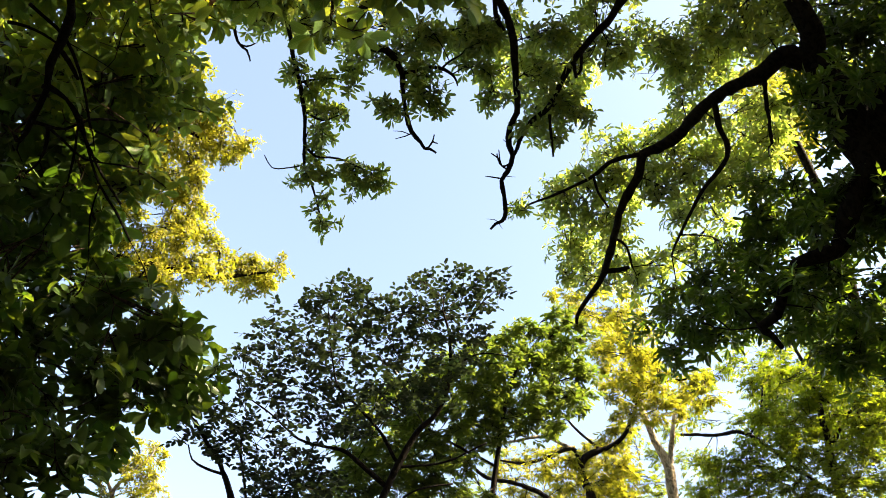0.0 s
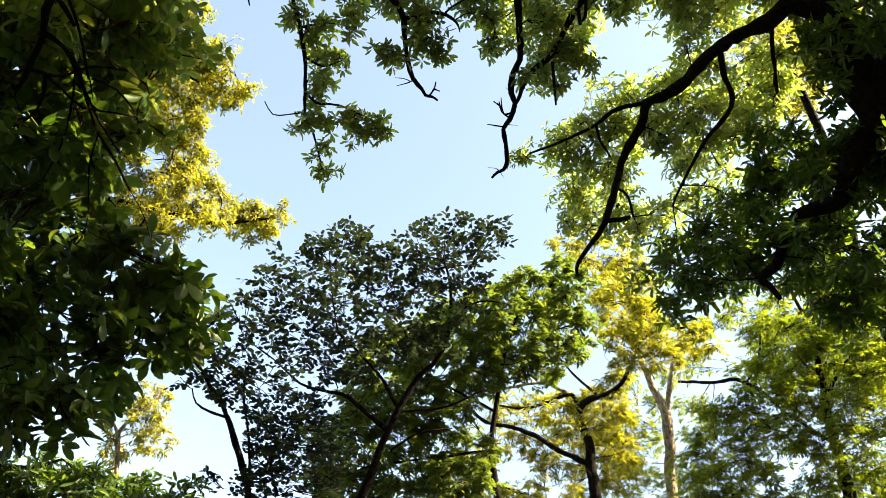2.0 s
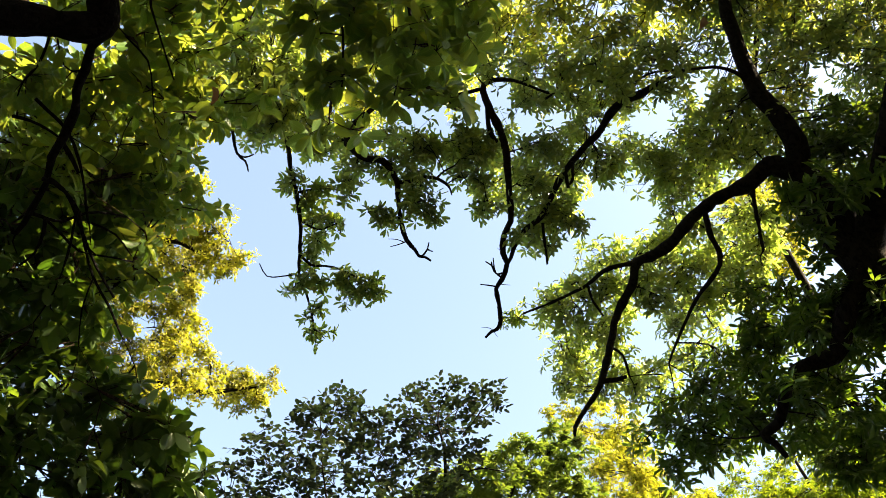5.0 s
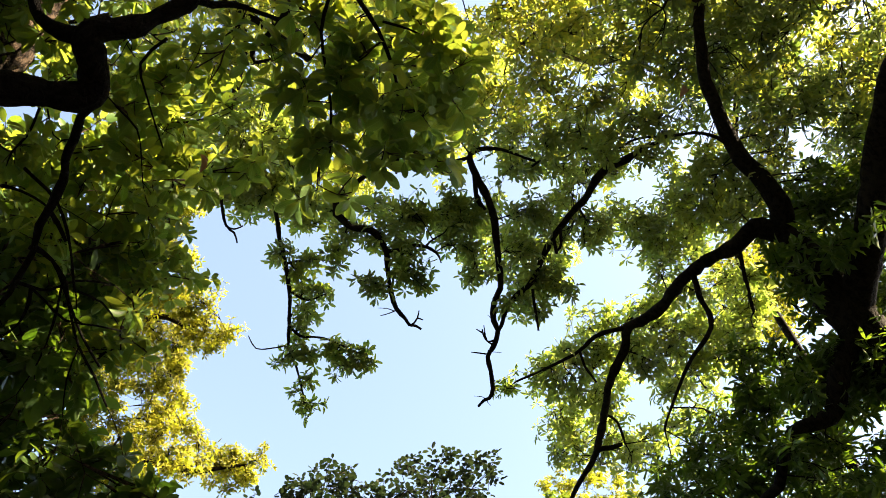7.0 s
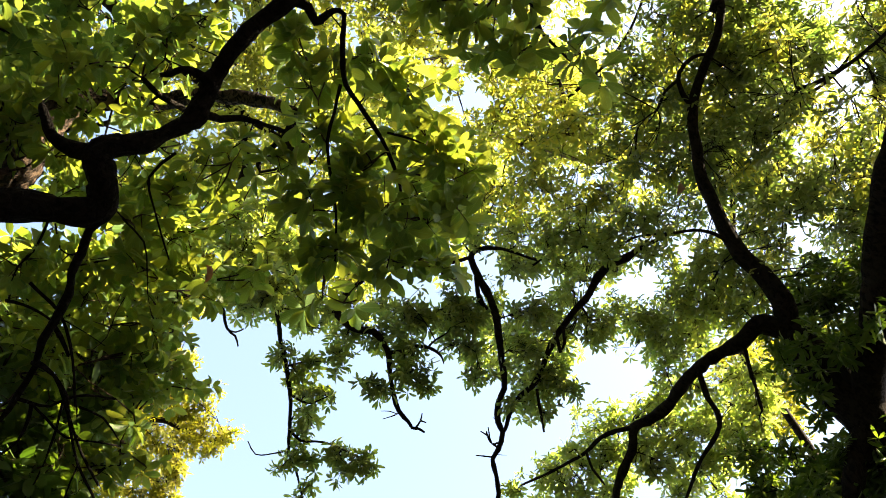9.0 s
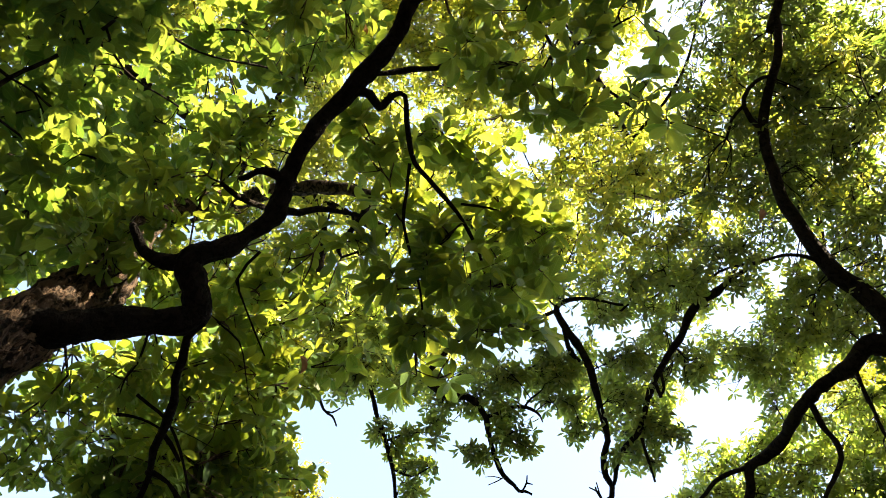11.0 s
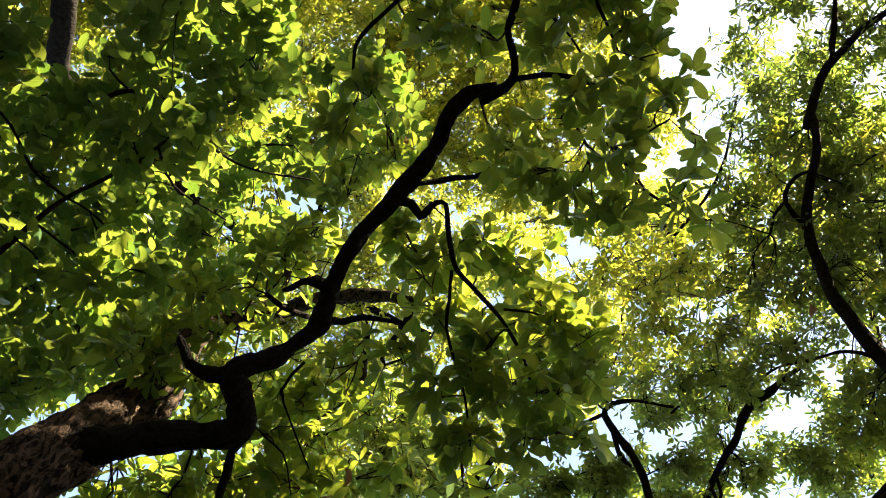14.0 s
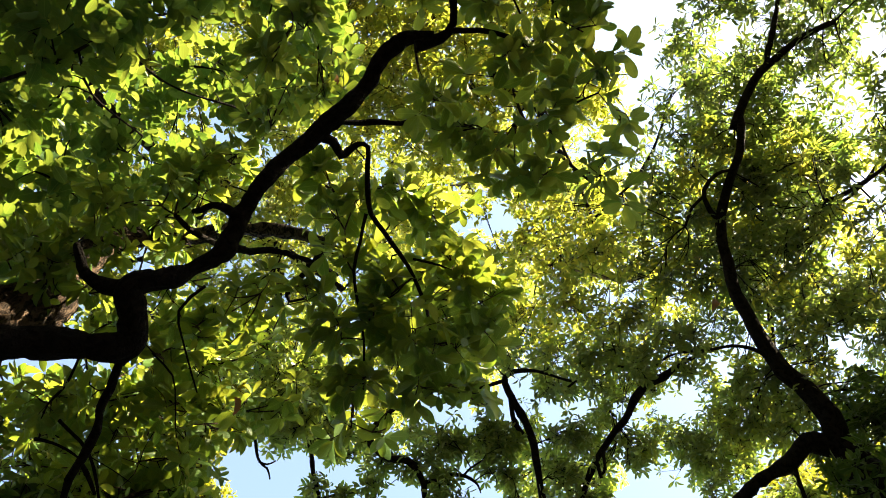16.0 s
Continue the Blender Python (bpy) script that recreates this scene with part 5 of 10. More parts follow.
bough(right_tree, "lance", 1.1, [
    (2.66, 5.32, 10.2, 0.289), (2.82, 5.09, 10.32, 0.348), (1.47, 5.92, 10.14, 0.230), (1.42, 5.49, 10.01, 0.227), (3.12, 5.3, 10.41, 0.244),
    (1.11, 5.47, 9.29, 0.283), (1.04, 5.26, 9.4, 0.281), (2.36, 5.17, 10.67, 0.311), (0.72, 5.34, 10.79, 0.300), (1.28, 5.58, 10.59, 0.238),
    (1.62, 4.95, 9.82, 0.249), (3.13, 4.25, 9.7, 0.228), (3.07, 4.73, 10.44, 0.245), (3.57, 4.56, 10.02, 0.344), (1.72, 5.7, 10.53, 0.316),
    (1.72, 4.55, 10.18, 0.257), (1.51, 5.01, 10.3, 0.351), (3.55, 4.19, 9.97, 0.289), (3.36, 5.04, 10.3, 0.298), (3.95, 4.5, 10.37, 0.259),
    (0.99, 5.65, 10.43, 0.298), (2.49, 5.01, 10.22, 0.245),
], BARK_DARK)
bough(right_tree, "lance", 1.1, [
    (0.92, 5.12, 10.22, 0.322), (3.13, 4.17, 10.06, 0.254), (1.9, 4.68, 9.65, 0.243), (3.57, 4.27, 9.42, 0.267), (1.66, 4.97, 10.71, 0.245),
    (3.34, 4.18, 9.97, 0.228), (0.64, 5.64, 10.62, 0.324), (1.05, 4.22, 10.02, 0.298), (1.82, 4.75, 10.01, 0.212), (1.86, 4.66, 11.06, 0.233),
    (3.06, 4.58, 10.79, 0.274), (3.47, 4.8, 9.78, 0.226), (1.42, 5.33, 10.31, 0.224), (2.93, 4.76, 9.96, 0.332), (3.26, 4.87, 10.41, 0.235),
    (2.41, 4.59, 10.94, 0.244), (0.85, 4.99, 10.77, 0.236), (1.71, 5.94, 10.41, 0.234), (3.22, 4.51, 9.78, 0.259), (3.11, 4.47, 10.21, 0.223),
    (1.96, 4.37, 10.49, 0.218), (1.82, 4.88, 9.69, 0.221),
], BARK_DARK)
bough(right_tree, "lance", 1.1, [
    (3.55, 4.62, 9.66, 0.240),
], BARK_DARK)
bough(right_tree, "dark_shaded", 1.25, [
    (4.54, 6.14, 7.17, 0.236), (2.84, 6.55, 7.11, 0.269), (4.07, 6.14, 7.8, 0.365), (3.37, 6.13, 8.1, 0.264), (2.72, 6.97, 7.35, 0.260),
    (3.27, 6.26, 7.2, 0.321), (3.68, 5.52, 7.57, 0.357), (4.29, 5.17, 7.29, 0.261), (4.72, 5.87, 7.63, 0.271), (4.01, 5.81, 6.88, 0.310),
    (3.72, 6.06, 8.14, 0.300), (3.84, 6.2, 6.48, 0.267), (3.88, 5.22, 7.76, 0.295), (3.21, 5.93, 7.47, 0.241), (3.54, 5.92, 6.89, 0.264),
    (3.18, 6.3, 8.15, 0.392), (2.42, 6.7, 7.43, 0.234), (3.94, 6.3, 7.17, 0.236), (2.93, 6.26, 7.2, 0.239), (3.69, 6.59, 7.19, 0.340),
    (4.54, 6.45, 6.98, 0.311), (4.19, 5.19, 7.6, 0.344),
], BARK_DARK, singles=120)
bough(right_tree, "dark_shaded", 1.25, [
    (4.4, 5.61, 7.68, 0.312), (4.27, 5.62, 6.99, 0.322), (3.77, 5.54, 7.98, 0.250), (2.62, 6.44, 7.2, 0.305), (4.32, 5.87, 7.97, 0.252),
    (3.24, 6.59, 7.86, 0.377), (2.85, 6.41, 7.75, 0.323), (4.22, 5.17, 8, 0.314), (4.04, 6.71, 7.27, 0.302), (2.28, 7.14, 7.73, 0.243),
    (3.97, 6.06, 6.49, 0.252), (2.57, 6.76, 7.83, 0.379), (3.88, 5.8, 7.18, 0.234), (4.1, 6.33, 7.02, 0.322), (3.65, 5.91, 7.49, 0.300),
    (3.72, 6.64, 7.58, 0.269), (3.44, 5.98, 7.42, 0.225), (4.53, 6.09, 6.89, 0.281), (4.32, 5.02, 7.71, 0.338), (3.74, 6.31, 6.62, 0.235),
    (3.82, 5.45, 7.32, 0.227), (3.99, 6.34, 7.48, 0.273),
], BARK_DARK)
bough(right_tree, "dark_shaded", 1.25, [
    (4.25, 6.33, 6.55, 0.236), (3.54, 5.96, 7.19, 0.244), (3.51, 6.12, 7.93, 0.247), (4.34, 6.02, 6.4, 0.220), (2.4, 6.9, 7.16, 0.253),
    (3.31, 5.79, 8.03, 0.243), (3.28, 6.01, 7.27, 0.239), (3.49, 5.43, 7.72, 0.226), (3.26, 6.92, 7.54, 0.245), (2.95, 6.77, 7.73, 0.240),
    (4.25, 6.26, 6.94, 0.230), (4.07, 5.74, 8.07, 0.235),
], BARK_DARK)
bough(right_tree, "dark_shaded", 1.1, [
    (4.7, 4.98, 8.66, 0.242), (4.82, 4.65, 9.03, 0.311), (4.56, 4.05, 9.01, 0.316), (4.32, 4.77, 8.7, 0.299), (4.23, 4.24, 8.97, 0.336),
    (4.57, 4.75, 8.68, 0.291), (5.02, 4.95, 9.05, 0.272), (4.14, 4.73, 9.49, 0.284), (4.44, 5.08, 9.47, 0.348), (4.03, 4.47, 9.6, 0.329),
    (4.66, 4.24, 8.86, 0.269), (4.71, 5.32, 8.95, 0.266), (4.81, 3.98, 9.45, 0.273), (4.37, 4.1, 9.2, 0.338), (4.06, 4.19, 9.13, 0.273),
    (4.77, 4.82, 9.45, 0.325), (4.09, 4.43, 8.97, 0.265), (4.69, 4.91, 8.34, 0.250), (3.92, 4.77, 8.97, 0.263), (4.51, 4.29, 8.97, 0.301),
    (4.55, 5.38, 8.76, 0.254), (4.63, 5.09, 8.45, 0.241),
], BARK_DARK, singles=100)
bough(right_tree, "dark_shaded", 1.1, [
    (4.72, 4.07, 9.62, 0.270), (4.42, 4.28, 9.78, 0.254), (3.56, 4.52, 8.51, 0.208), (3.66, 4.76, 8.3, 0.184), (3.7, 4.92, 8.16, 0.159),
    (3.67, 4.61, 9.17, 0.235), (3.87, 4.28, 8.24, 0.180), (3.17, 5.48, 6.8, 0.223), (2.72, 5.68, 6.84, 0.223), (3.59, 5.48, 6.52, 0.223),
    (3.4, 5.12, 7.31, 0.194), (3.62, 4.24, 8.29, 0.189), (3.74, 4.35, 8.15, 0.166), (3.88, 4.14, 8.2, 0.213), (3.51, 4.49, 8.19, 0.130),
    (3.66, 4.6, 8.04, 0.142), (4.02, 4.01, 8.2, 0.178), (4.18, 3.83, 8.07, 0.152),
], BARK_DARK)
# Clumps of the same crown in the leaf coloured as sunlit.
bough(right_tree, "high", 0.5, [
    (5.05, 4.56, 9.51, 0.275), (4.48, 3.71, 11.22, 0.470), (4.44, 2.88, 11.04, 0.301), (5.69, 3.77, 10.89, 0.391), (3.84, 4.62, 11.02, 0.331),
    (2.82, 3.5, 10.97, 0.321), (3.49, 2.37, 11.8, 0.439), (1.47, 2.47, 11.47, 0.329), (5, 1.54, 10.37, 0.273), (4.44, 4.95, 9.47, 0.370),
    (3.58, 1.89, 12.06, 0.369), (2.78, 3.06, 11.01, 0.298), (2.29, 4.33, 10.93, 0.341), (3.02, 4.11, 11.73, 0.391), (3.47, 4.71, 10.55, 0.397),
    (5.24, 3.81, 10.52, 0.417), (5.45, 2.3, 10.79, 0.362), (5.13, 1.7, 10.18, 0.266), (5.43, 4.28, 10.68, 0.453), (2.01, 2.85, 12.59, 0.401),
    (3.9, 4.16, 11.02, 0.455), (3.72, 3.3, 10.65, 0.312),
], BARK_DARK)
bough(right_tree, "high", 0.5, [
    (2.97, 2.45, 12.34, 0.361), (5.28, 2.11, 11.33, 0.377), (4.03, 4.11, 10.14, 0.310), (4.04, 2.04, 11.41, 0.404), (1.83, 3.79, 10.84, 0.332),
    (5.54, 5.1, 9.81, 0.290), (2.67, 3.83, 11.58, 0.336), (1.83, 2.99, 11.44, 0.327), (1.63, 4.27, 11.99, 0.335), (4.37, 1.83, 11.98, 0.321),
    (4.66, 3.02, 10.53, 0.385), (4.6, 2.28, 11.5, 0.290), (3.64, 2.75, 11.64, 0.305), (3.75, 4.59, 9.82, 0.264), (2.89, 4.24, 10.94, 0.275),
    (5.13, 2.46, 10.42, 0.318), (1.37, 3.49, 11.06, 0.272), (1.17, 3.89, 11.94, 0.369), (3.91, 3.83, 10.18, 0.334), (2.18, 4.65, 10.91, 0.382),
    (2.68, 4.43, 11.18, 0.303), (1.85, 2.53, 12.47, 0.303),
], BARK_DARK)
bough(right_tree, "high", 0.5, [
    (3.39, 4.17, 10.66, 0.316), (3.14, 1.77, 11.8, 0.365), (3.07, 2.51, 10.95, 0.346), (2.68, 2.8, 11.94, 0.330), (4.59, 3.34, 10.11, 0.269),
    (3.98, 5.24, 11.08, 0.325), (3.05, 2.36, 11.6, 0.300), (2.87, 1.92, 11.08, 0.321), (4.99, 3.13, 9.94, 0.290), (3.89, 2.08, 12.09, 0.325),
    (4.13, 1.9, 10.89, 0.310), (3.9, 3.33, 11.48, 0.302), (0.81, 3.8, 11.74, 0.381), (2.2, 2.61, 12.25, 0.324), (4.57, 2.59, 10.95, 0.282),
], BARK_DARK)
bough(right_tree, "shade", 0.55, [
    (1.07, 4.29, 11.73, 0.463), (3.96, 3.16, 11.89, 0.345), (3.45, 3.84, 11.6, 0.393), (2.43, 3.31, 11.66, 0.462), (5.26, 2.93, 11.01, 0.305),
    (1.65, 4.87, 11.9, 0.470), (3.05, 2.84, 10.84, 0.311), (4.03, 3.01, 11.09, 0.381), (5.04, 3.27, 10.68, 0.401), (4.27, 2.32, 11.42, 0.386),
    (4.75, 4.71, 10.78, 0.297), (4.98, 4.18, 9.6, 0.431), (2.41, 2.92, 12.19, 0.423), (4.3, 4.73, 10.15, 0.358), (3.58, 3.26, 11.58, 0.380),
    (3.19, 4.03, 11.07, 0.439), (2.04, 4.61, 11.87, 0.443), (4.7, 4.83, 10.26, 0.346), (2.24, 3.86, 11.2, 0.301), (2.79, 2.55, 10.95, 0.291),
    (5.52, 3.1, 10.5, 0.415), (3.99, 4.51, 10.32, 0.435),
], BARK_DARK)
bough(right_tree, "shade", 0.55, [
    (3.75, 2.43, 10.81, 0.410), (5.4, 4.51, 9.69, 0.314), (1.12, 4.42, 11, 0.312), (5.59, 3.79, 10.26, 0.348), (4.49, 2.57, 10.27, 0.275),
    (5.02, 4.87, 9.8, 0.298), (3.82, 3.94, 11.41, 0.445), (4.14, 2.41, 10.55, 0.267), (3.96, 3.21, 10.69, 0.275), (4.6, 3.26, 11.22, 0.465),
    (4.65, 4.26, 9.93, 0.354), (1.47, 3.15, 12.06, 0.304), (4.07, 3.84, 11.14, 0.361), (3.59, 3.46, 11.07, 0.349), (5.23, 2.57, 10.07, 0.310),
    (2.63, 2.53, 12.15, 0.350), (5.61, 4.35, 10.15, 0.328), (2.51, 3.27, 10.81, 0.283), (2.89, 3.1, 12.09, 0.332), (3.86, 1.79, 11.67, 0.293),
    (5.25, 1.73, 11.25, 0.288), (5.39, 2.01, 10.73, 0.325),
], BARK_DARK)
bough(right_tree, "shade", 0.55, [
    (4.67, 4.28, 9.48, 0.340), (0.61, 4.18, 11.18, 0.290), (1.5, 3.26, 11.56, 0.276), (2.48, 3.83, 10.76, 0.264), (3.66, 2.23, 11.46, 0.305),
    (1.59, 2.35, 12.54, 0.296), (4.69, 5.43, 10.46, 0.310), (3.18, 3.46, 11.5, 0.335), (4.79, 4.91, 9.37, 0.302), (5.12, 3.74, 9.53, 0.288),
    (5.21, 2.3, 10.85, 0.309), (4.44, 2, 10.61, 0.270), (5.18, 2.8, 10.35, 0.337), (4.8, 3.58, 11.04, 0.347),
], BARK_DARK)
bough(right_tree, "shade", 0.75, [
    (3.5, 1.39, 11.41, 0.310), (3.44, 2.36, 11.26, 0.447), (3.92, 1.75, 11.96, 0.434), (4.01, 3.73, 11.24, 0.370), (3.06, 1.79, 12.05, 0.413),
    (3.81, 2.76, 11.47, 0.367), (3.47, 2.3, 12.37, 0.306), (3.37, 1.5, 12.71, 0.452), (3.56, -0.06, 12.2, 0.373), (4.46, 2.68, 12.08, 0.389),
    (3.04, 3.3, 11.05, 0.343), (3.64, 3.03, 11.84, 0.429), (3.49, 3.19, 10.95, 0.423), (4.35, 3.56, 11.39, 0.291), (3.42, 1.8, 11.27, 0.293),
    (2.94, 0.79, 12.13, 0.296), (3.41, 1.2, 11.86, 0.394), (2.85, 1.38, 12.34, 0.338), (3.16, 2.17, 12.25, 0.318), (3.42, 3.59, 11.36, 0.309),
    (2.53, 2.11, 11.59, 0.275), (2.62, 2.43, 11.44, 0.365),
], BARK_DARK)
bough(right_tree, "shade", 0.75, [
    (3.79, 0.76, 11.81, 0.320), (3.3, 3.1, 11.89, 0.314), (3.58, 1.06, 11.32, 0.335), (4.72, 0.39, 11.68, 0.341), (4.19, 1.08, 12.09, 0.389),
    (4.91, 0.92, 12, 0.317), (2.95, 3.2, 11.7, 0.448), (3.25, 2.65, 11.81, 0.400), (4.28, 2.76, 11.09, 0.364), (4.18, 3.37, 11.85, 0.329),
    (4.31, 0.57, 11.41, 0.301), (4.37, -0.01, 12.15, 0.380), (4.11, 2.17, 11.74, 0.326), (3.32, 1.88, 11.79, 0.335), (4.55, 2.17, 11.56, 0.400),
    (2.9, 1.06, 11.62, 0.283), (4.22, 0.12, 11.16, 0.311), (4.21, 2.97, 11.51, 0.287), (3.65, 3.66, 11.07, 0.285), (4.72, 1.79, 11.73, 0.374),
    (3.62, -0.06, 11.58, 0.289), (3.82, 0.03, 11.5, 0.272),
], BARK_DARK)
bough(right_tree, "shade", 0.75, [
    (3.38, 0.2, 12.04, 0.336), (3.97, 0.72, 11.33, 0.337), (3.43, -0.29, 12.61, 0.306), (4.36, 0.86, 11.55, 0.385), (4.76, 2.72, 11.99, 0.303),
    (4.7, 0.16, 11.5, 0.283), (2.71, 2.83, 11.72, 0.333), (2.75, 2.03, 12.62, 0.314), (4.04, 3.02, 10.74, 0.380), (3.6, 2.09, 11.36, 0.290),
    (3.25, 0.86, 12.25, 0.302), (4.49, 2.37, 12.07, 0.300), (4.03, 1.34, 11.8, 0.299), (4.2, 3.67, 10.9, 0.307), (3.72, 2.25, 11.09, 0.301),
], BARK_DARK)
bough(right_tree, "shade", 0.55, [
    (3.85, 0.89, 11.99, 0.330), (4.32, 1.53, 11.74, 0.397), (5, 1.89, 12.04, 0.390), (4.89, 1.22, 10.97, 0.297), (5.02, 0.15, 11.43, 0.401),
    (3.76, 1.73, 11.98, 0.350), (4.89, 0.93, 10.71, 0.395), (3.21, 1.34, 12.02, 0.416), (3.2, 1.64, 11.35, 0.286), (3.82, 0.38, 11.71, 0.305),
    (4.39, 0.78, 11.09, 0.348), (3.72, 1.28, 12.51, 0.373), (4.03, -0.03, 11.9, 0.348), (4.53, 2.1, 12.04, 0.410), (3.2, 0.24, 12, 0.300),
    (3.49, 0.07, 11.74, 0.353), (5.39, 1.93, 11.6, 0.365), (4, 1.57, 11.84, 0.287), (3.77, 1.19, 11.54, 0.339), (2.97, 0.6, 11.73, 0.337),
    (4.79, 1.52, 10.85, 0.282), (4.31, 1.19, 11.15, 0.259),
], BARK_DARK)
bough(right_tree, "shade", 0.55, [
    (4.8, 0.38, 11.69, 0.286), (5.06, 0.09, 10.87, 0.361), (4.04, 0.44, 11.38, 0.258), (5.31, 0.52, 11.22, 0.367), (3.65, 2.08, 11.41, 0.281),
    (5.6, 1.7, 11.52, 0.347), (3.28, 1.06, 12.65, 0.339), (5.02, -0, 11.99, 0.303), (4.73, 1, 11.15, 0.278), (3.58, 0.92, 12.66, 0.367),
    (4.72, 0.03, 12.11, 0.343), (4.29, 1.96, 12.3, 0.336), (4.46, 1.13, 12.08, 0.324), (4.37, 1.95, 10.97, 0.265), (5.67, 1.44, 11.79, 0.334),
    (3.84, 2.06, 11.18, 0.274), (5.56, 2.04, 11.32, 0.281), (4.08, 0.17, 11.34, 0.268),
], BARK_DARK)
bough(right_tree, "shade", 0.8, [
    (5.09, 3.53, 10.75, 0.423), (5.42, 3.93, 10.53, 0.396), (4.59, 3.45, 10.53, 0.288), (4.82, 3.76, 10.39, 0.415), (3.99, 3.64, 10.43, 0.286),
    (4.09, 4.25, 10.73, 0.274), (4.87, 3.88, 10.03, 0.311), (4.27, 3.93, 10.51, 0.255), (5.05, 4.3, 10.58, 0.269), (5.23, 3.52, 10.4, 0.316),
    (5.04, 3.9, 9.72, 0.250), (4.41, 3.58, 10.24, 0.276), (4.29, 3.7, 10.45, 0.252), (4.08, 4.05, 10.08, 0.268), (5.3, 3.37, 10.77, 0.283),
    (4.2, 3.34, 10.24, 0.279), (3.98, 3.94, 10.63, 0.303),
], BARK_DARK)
bough(right_tree, "dark_shaded", 1.1, [
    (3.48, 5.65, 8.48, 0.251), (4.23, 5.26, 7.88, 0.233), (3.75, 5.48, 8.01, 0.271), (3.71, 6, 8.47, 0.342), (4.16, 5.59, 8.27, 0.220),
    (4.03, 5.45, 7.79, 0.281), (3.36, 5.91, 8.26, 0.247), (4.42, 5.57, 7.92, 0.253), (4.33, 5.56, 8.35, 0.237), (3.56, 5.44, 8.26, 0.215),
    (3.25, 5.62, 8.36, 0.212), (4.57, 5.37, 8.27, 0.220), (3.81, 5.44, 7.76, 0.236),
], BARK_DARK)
bough(right_tree, "lance", 1.0, [
    (2.95, 5.32, 9.95, 0.265), (3.21, 5.26, 10.29, 0.227), (2.8, 5.13, 10.01, 0.274), (2.8, 5.57, 10.28, 0.208), (2.73, 5.35, 9.68, 0.227),
    (3.21, 5.51, 10.07, 0.238), (2.62, 5.07, 10.02, 0.197), (3.35, 5.44, 10.27, 0.212),
], BARK_DARK)
bough(right_tree, "high", 0.6, [
    (0.85, 2.97, 11.83, 0.255), (1.82, 3.14, 11.82, 0.312), (1.45, 4.4, 11.58, 0.398), (2.28, 3.37, 11.52, 0.287), (2, 4.02, 11.08, 0.405),
    (2.14, 3.19, 12.07, 0.284), (2.64, 4.26, 11.82, 0.341), (1.21, 3.99, 12.18, 0.314), (1.4, 3.72, 11.14, 0.402), (0.87, 3.95, 11.89, 0.282),
    (1.76, 3.49, 12.11, 0.273), (1.02, 2.88, 12.47, 0.273), (2.44, 3.69, 11.24, 0.294), (1.1, 3.94, 11.19, 0.275), (1.69, 4.67, 11.58, 0.327),
    (1.85, 4.41, 11.02, 0.263), (1.34, 3.2, 11.44, 0.258), (2.18, 3.79, 11.23, 0.283), (2.48, 3.35, 11.26, 0.297), (1.11, 2.88, 11.72, 0.250),
    (1.29, 3.41, 11.24, 0.335), (2.34, 4.42, 11.24, 0.344),
], BARK_DARK)
bough(right_tree, "high", 0.6, [
    (1.07, 4.33, 11.52, 0.259), (1.66, 3.86, 11.08, 0.275), (2.38, 3.13, 11.48, 0.261), (2.06, 4.06, 11.98, 0.281), (0.94, 4.31, 12.09, 0.294),
], BARK_DARK)
bough(right_tree, "lance", 0.8, [
    (0.62, 3.67, 9.78, 0.276), (0.96, 3.73, 9.72, 0.257), (1.29, 3.71, 9.73, 0.296), (1.63, 3.63, 9.76, 0.310), (1.95, 3.64, 9.69, 0.279),
    (2.25, 3.56, 9.70, 0.299), (2.52, 3.47, 9.71, 0.282), (1.52, 3.90, 9.55, 0.214), (1.87, 3.80, 9.52, 0.214), (0.32, 3.55, 9.73, 0.273),
    (0.07, 3.76, 9.54, 0.240), (2.40, 3.87, 9.58, 0.200), (0.91, 3.94, 9.52, 0.212),
], BARK_DARK)

# tall straight-trunked tree with high drooping leafy branches
overhead_tree = tree("tall_tree", (-6.2, -2.2, 0), "tall straight-trunked tree with high drooping leafy branches", "tree")
limb(overhead_tree, "trunk", [
    (-6.3, -3.4, -0.2, 0.340), (-5.9, -3.1, 2.5, 0.270), (-2.88, -2.64, 8.14, 0.117), (-3.54, -1.44, 9.11, 0.117), (-3.93, -0.94, 9.56, 0.111),
    (-4.34, -0.51, 10.18, 0.105), (-4.02, 0.74, 11.30, 0.078), (-2.89, 2.13, 11.65, 0.058), (-1.39, 3.37, 11.56, 0.042),
], BARK_DARK, 12, 0.07, 0.15)
limb(overhead_tree, "limb", [
    (-2.89, 2.13, 11.65, 0.047), (-2.16, 2.89, 11.50, 0.042), (-2.21, 3.61, 10.68, 0.045), (-2.14, 3.58, 10.04, 0.037), (-2.08, 3.76, 9.76, 0.032),
    (-2.09, 3.91, 9.46, 0.020), (-2.11, 4.07, 9.26, 0.015), (-2.06, 4.29, 9.04, 0.015), (-1.98, 4.37, 9.01, 0.011), (-1.95, 4.47, 8.96, 0.007),
], BARK_DARK, 8, 0.08, 0.1)
limb(overhead_tree, "limb", [
    (-2.06, 4.3, 9.03, 0.011), (-1.98, 4.34, 9.03, 0.009), (-1.89, 4.32, 9.06, 0.007),
], BARK_DARK, 8, 0.08, 0.12)
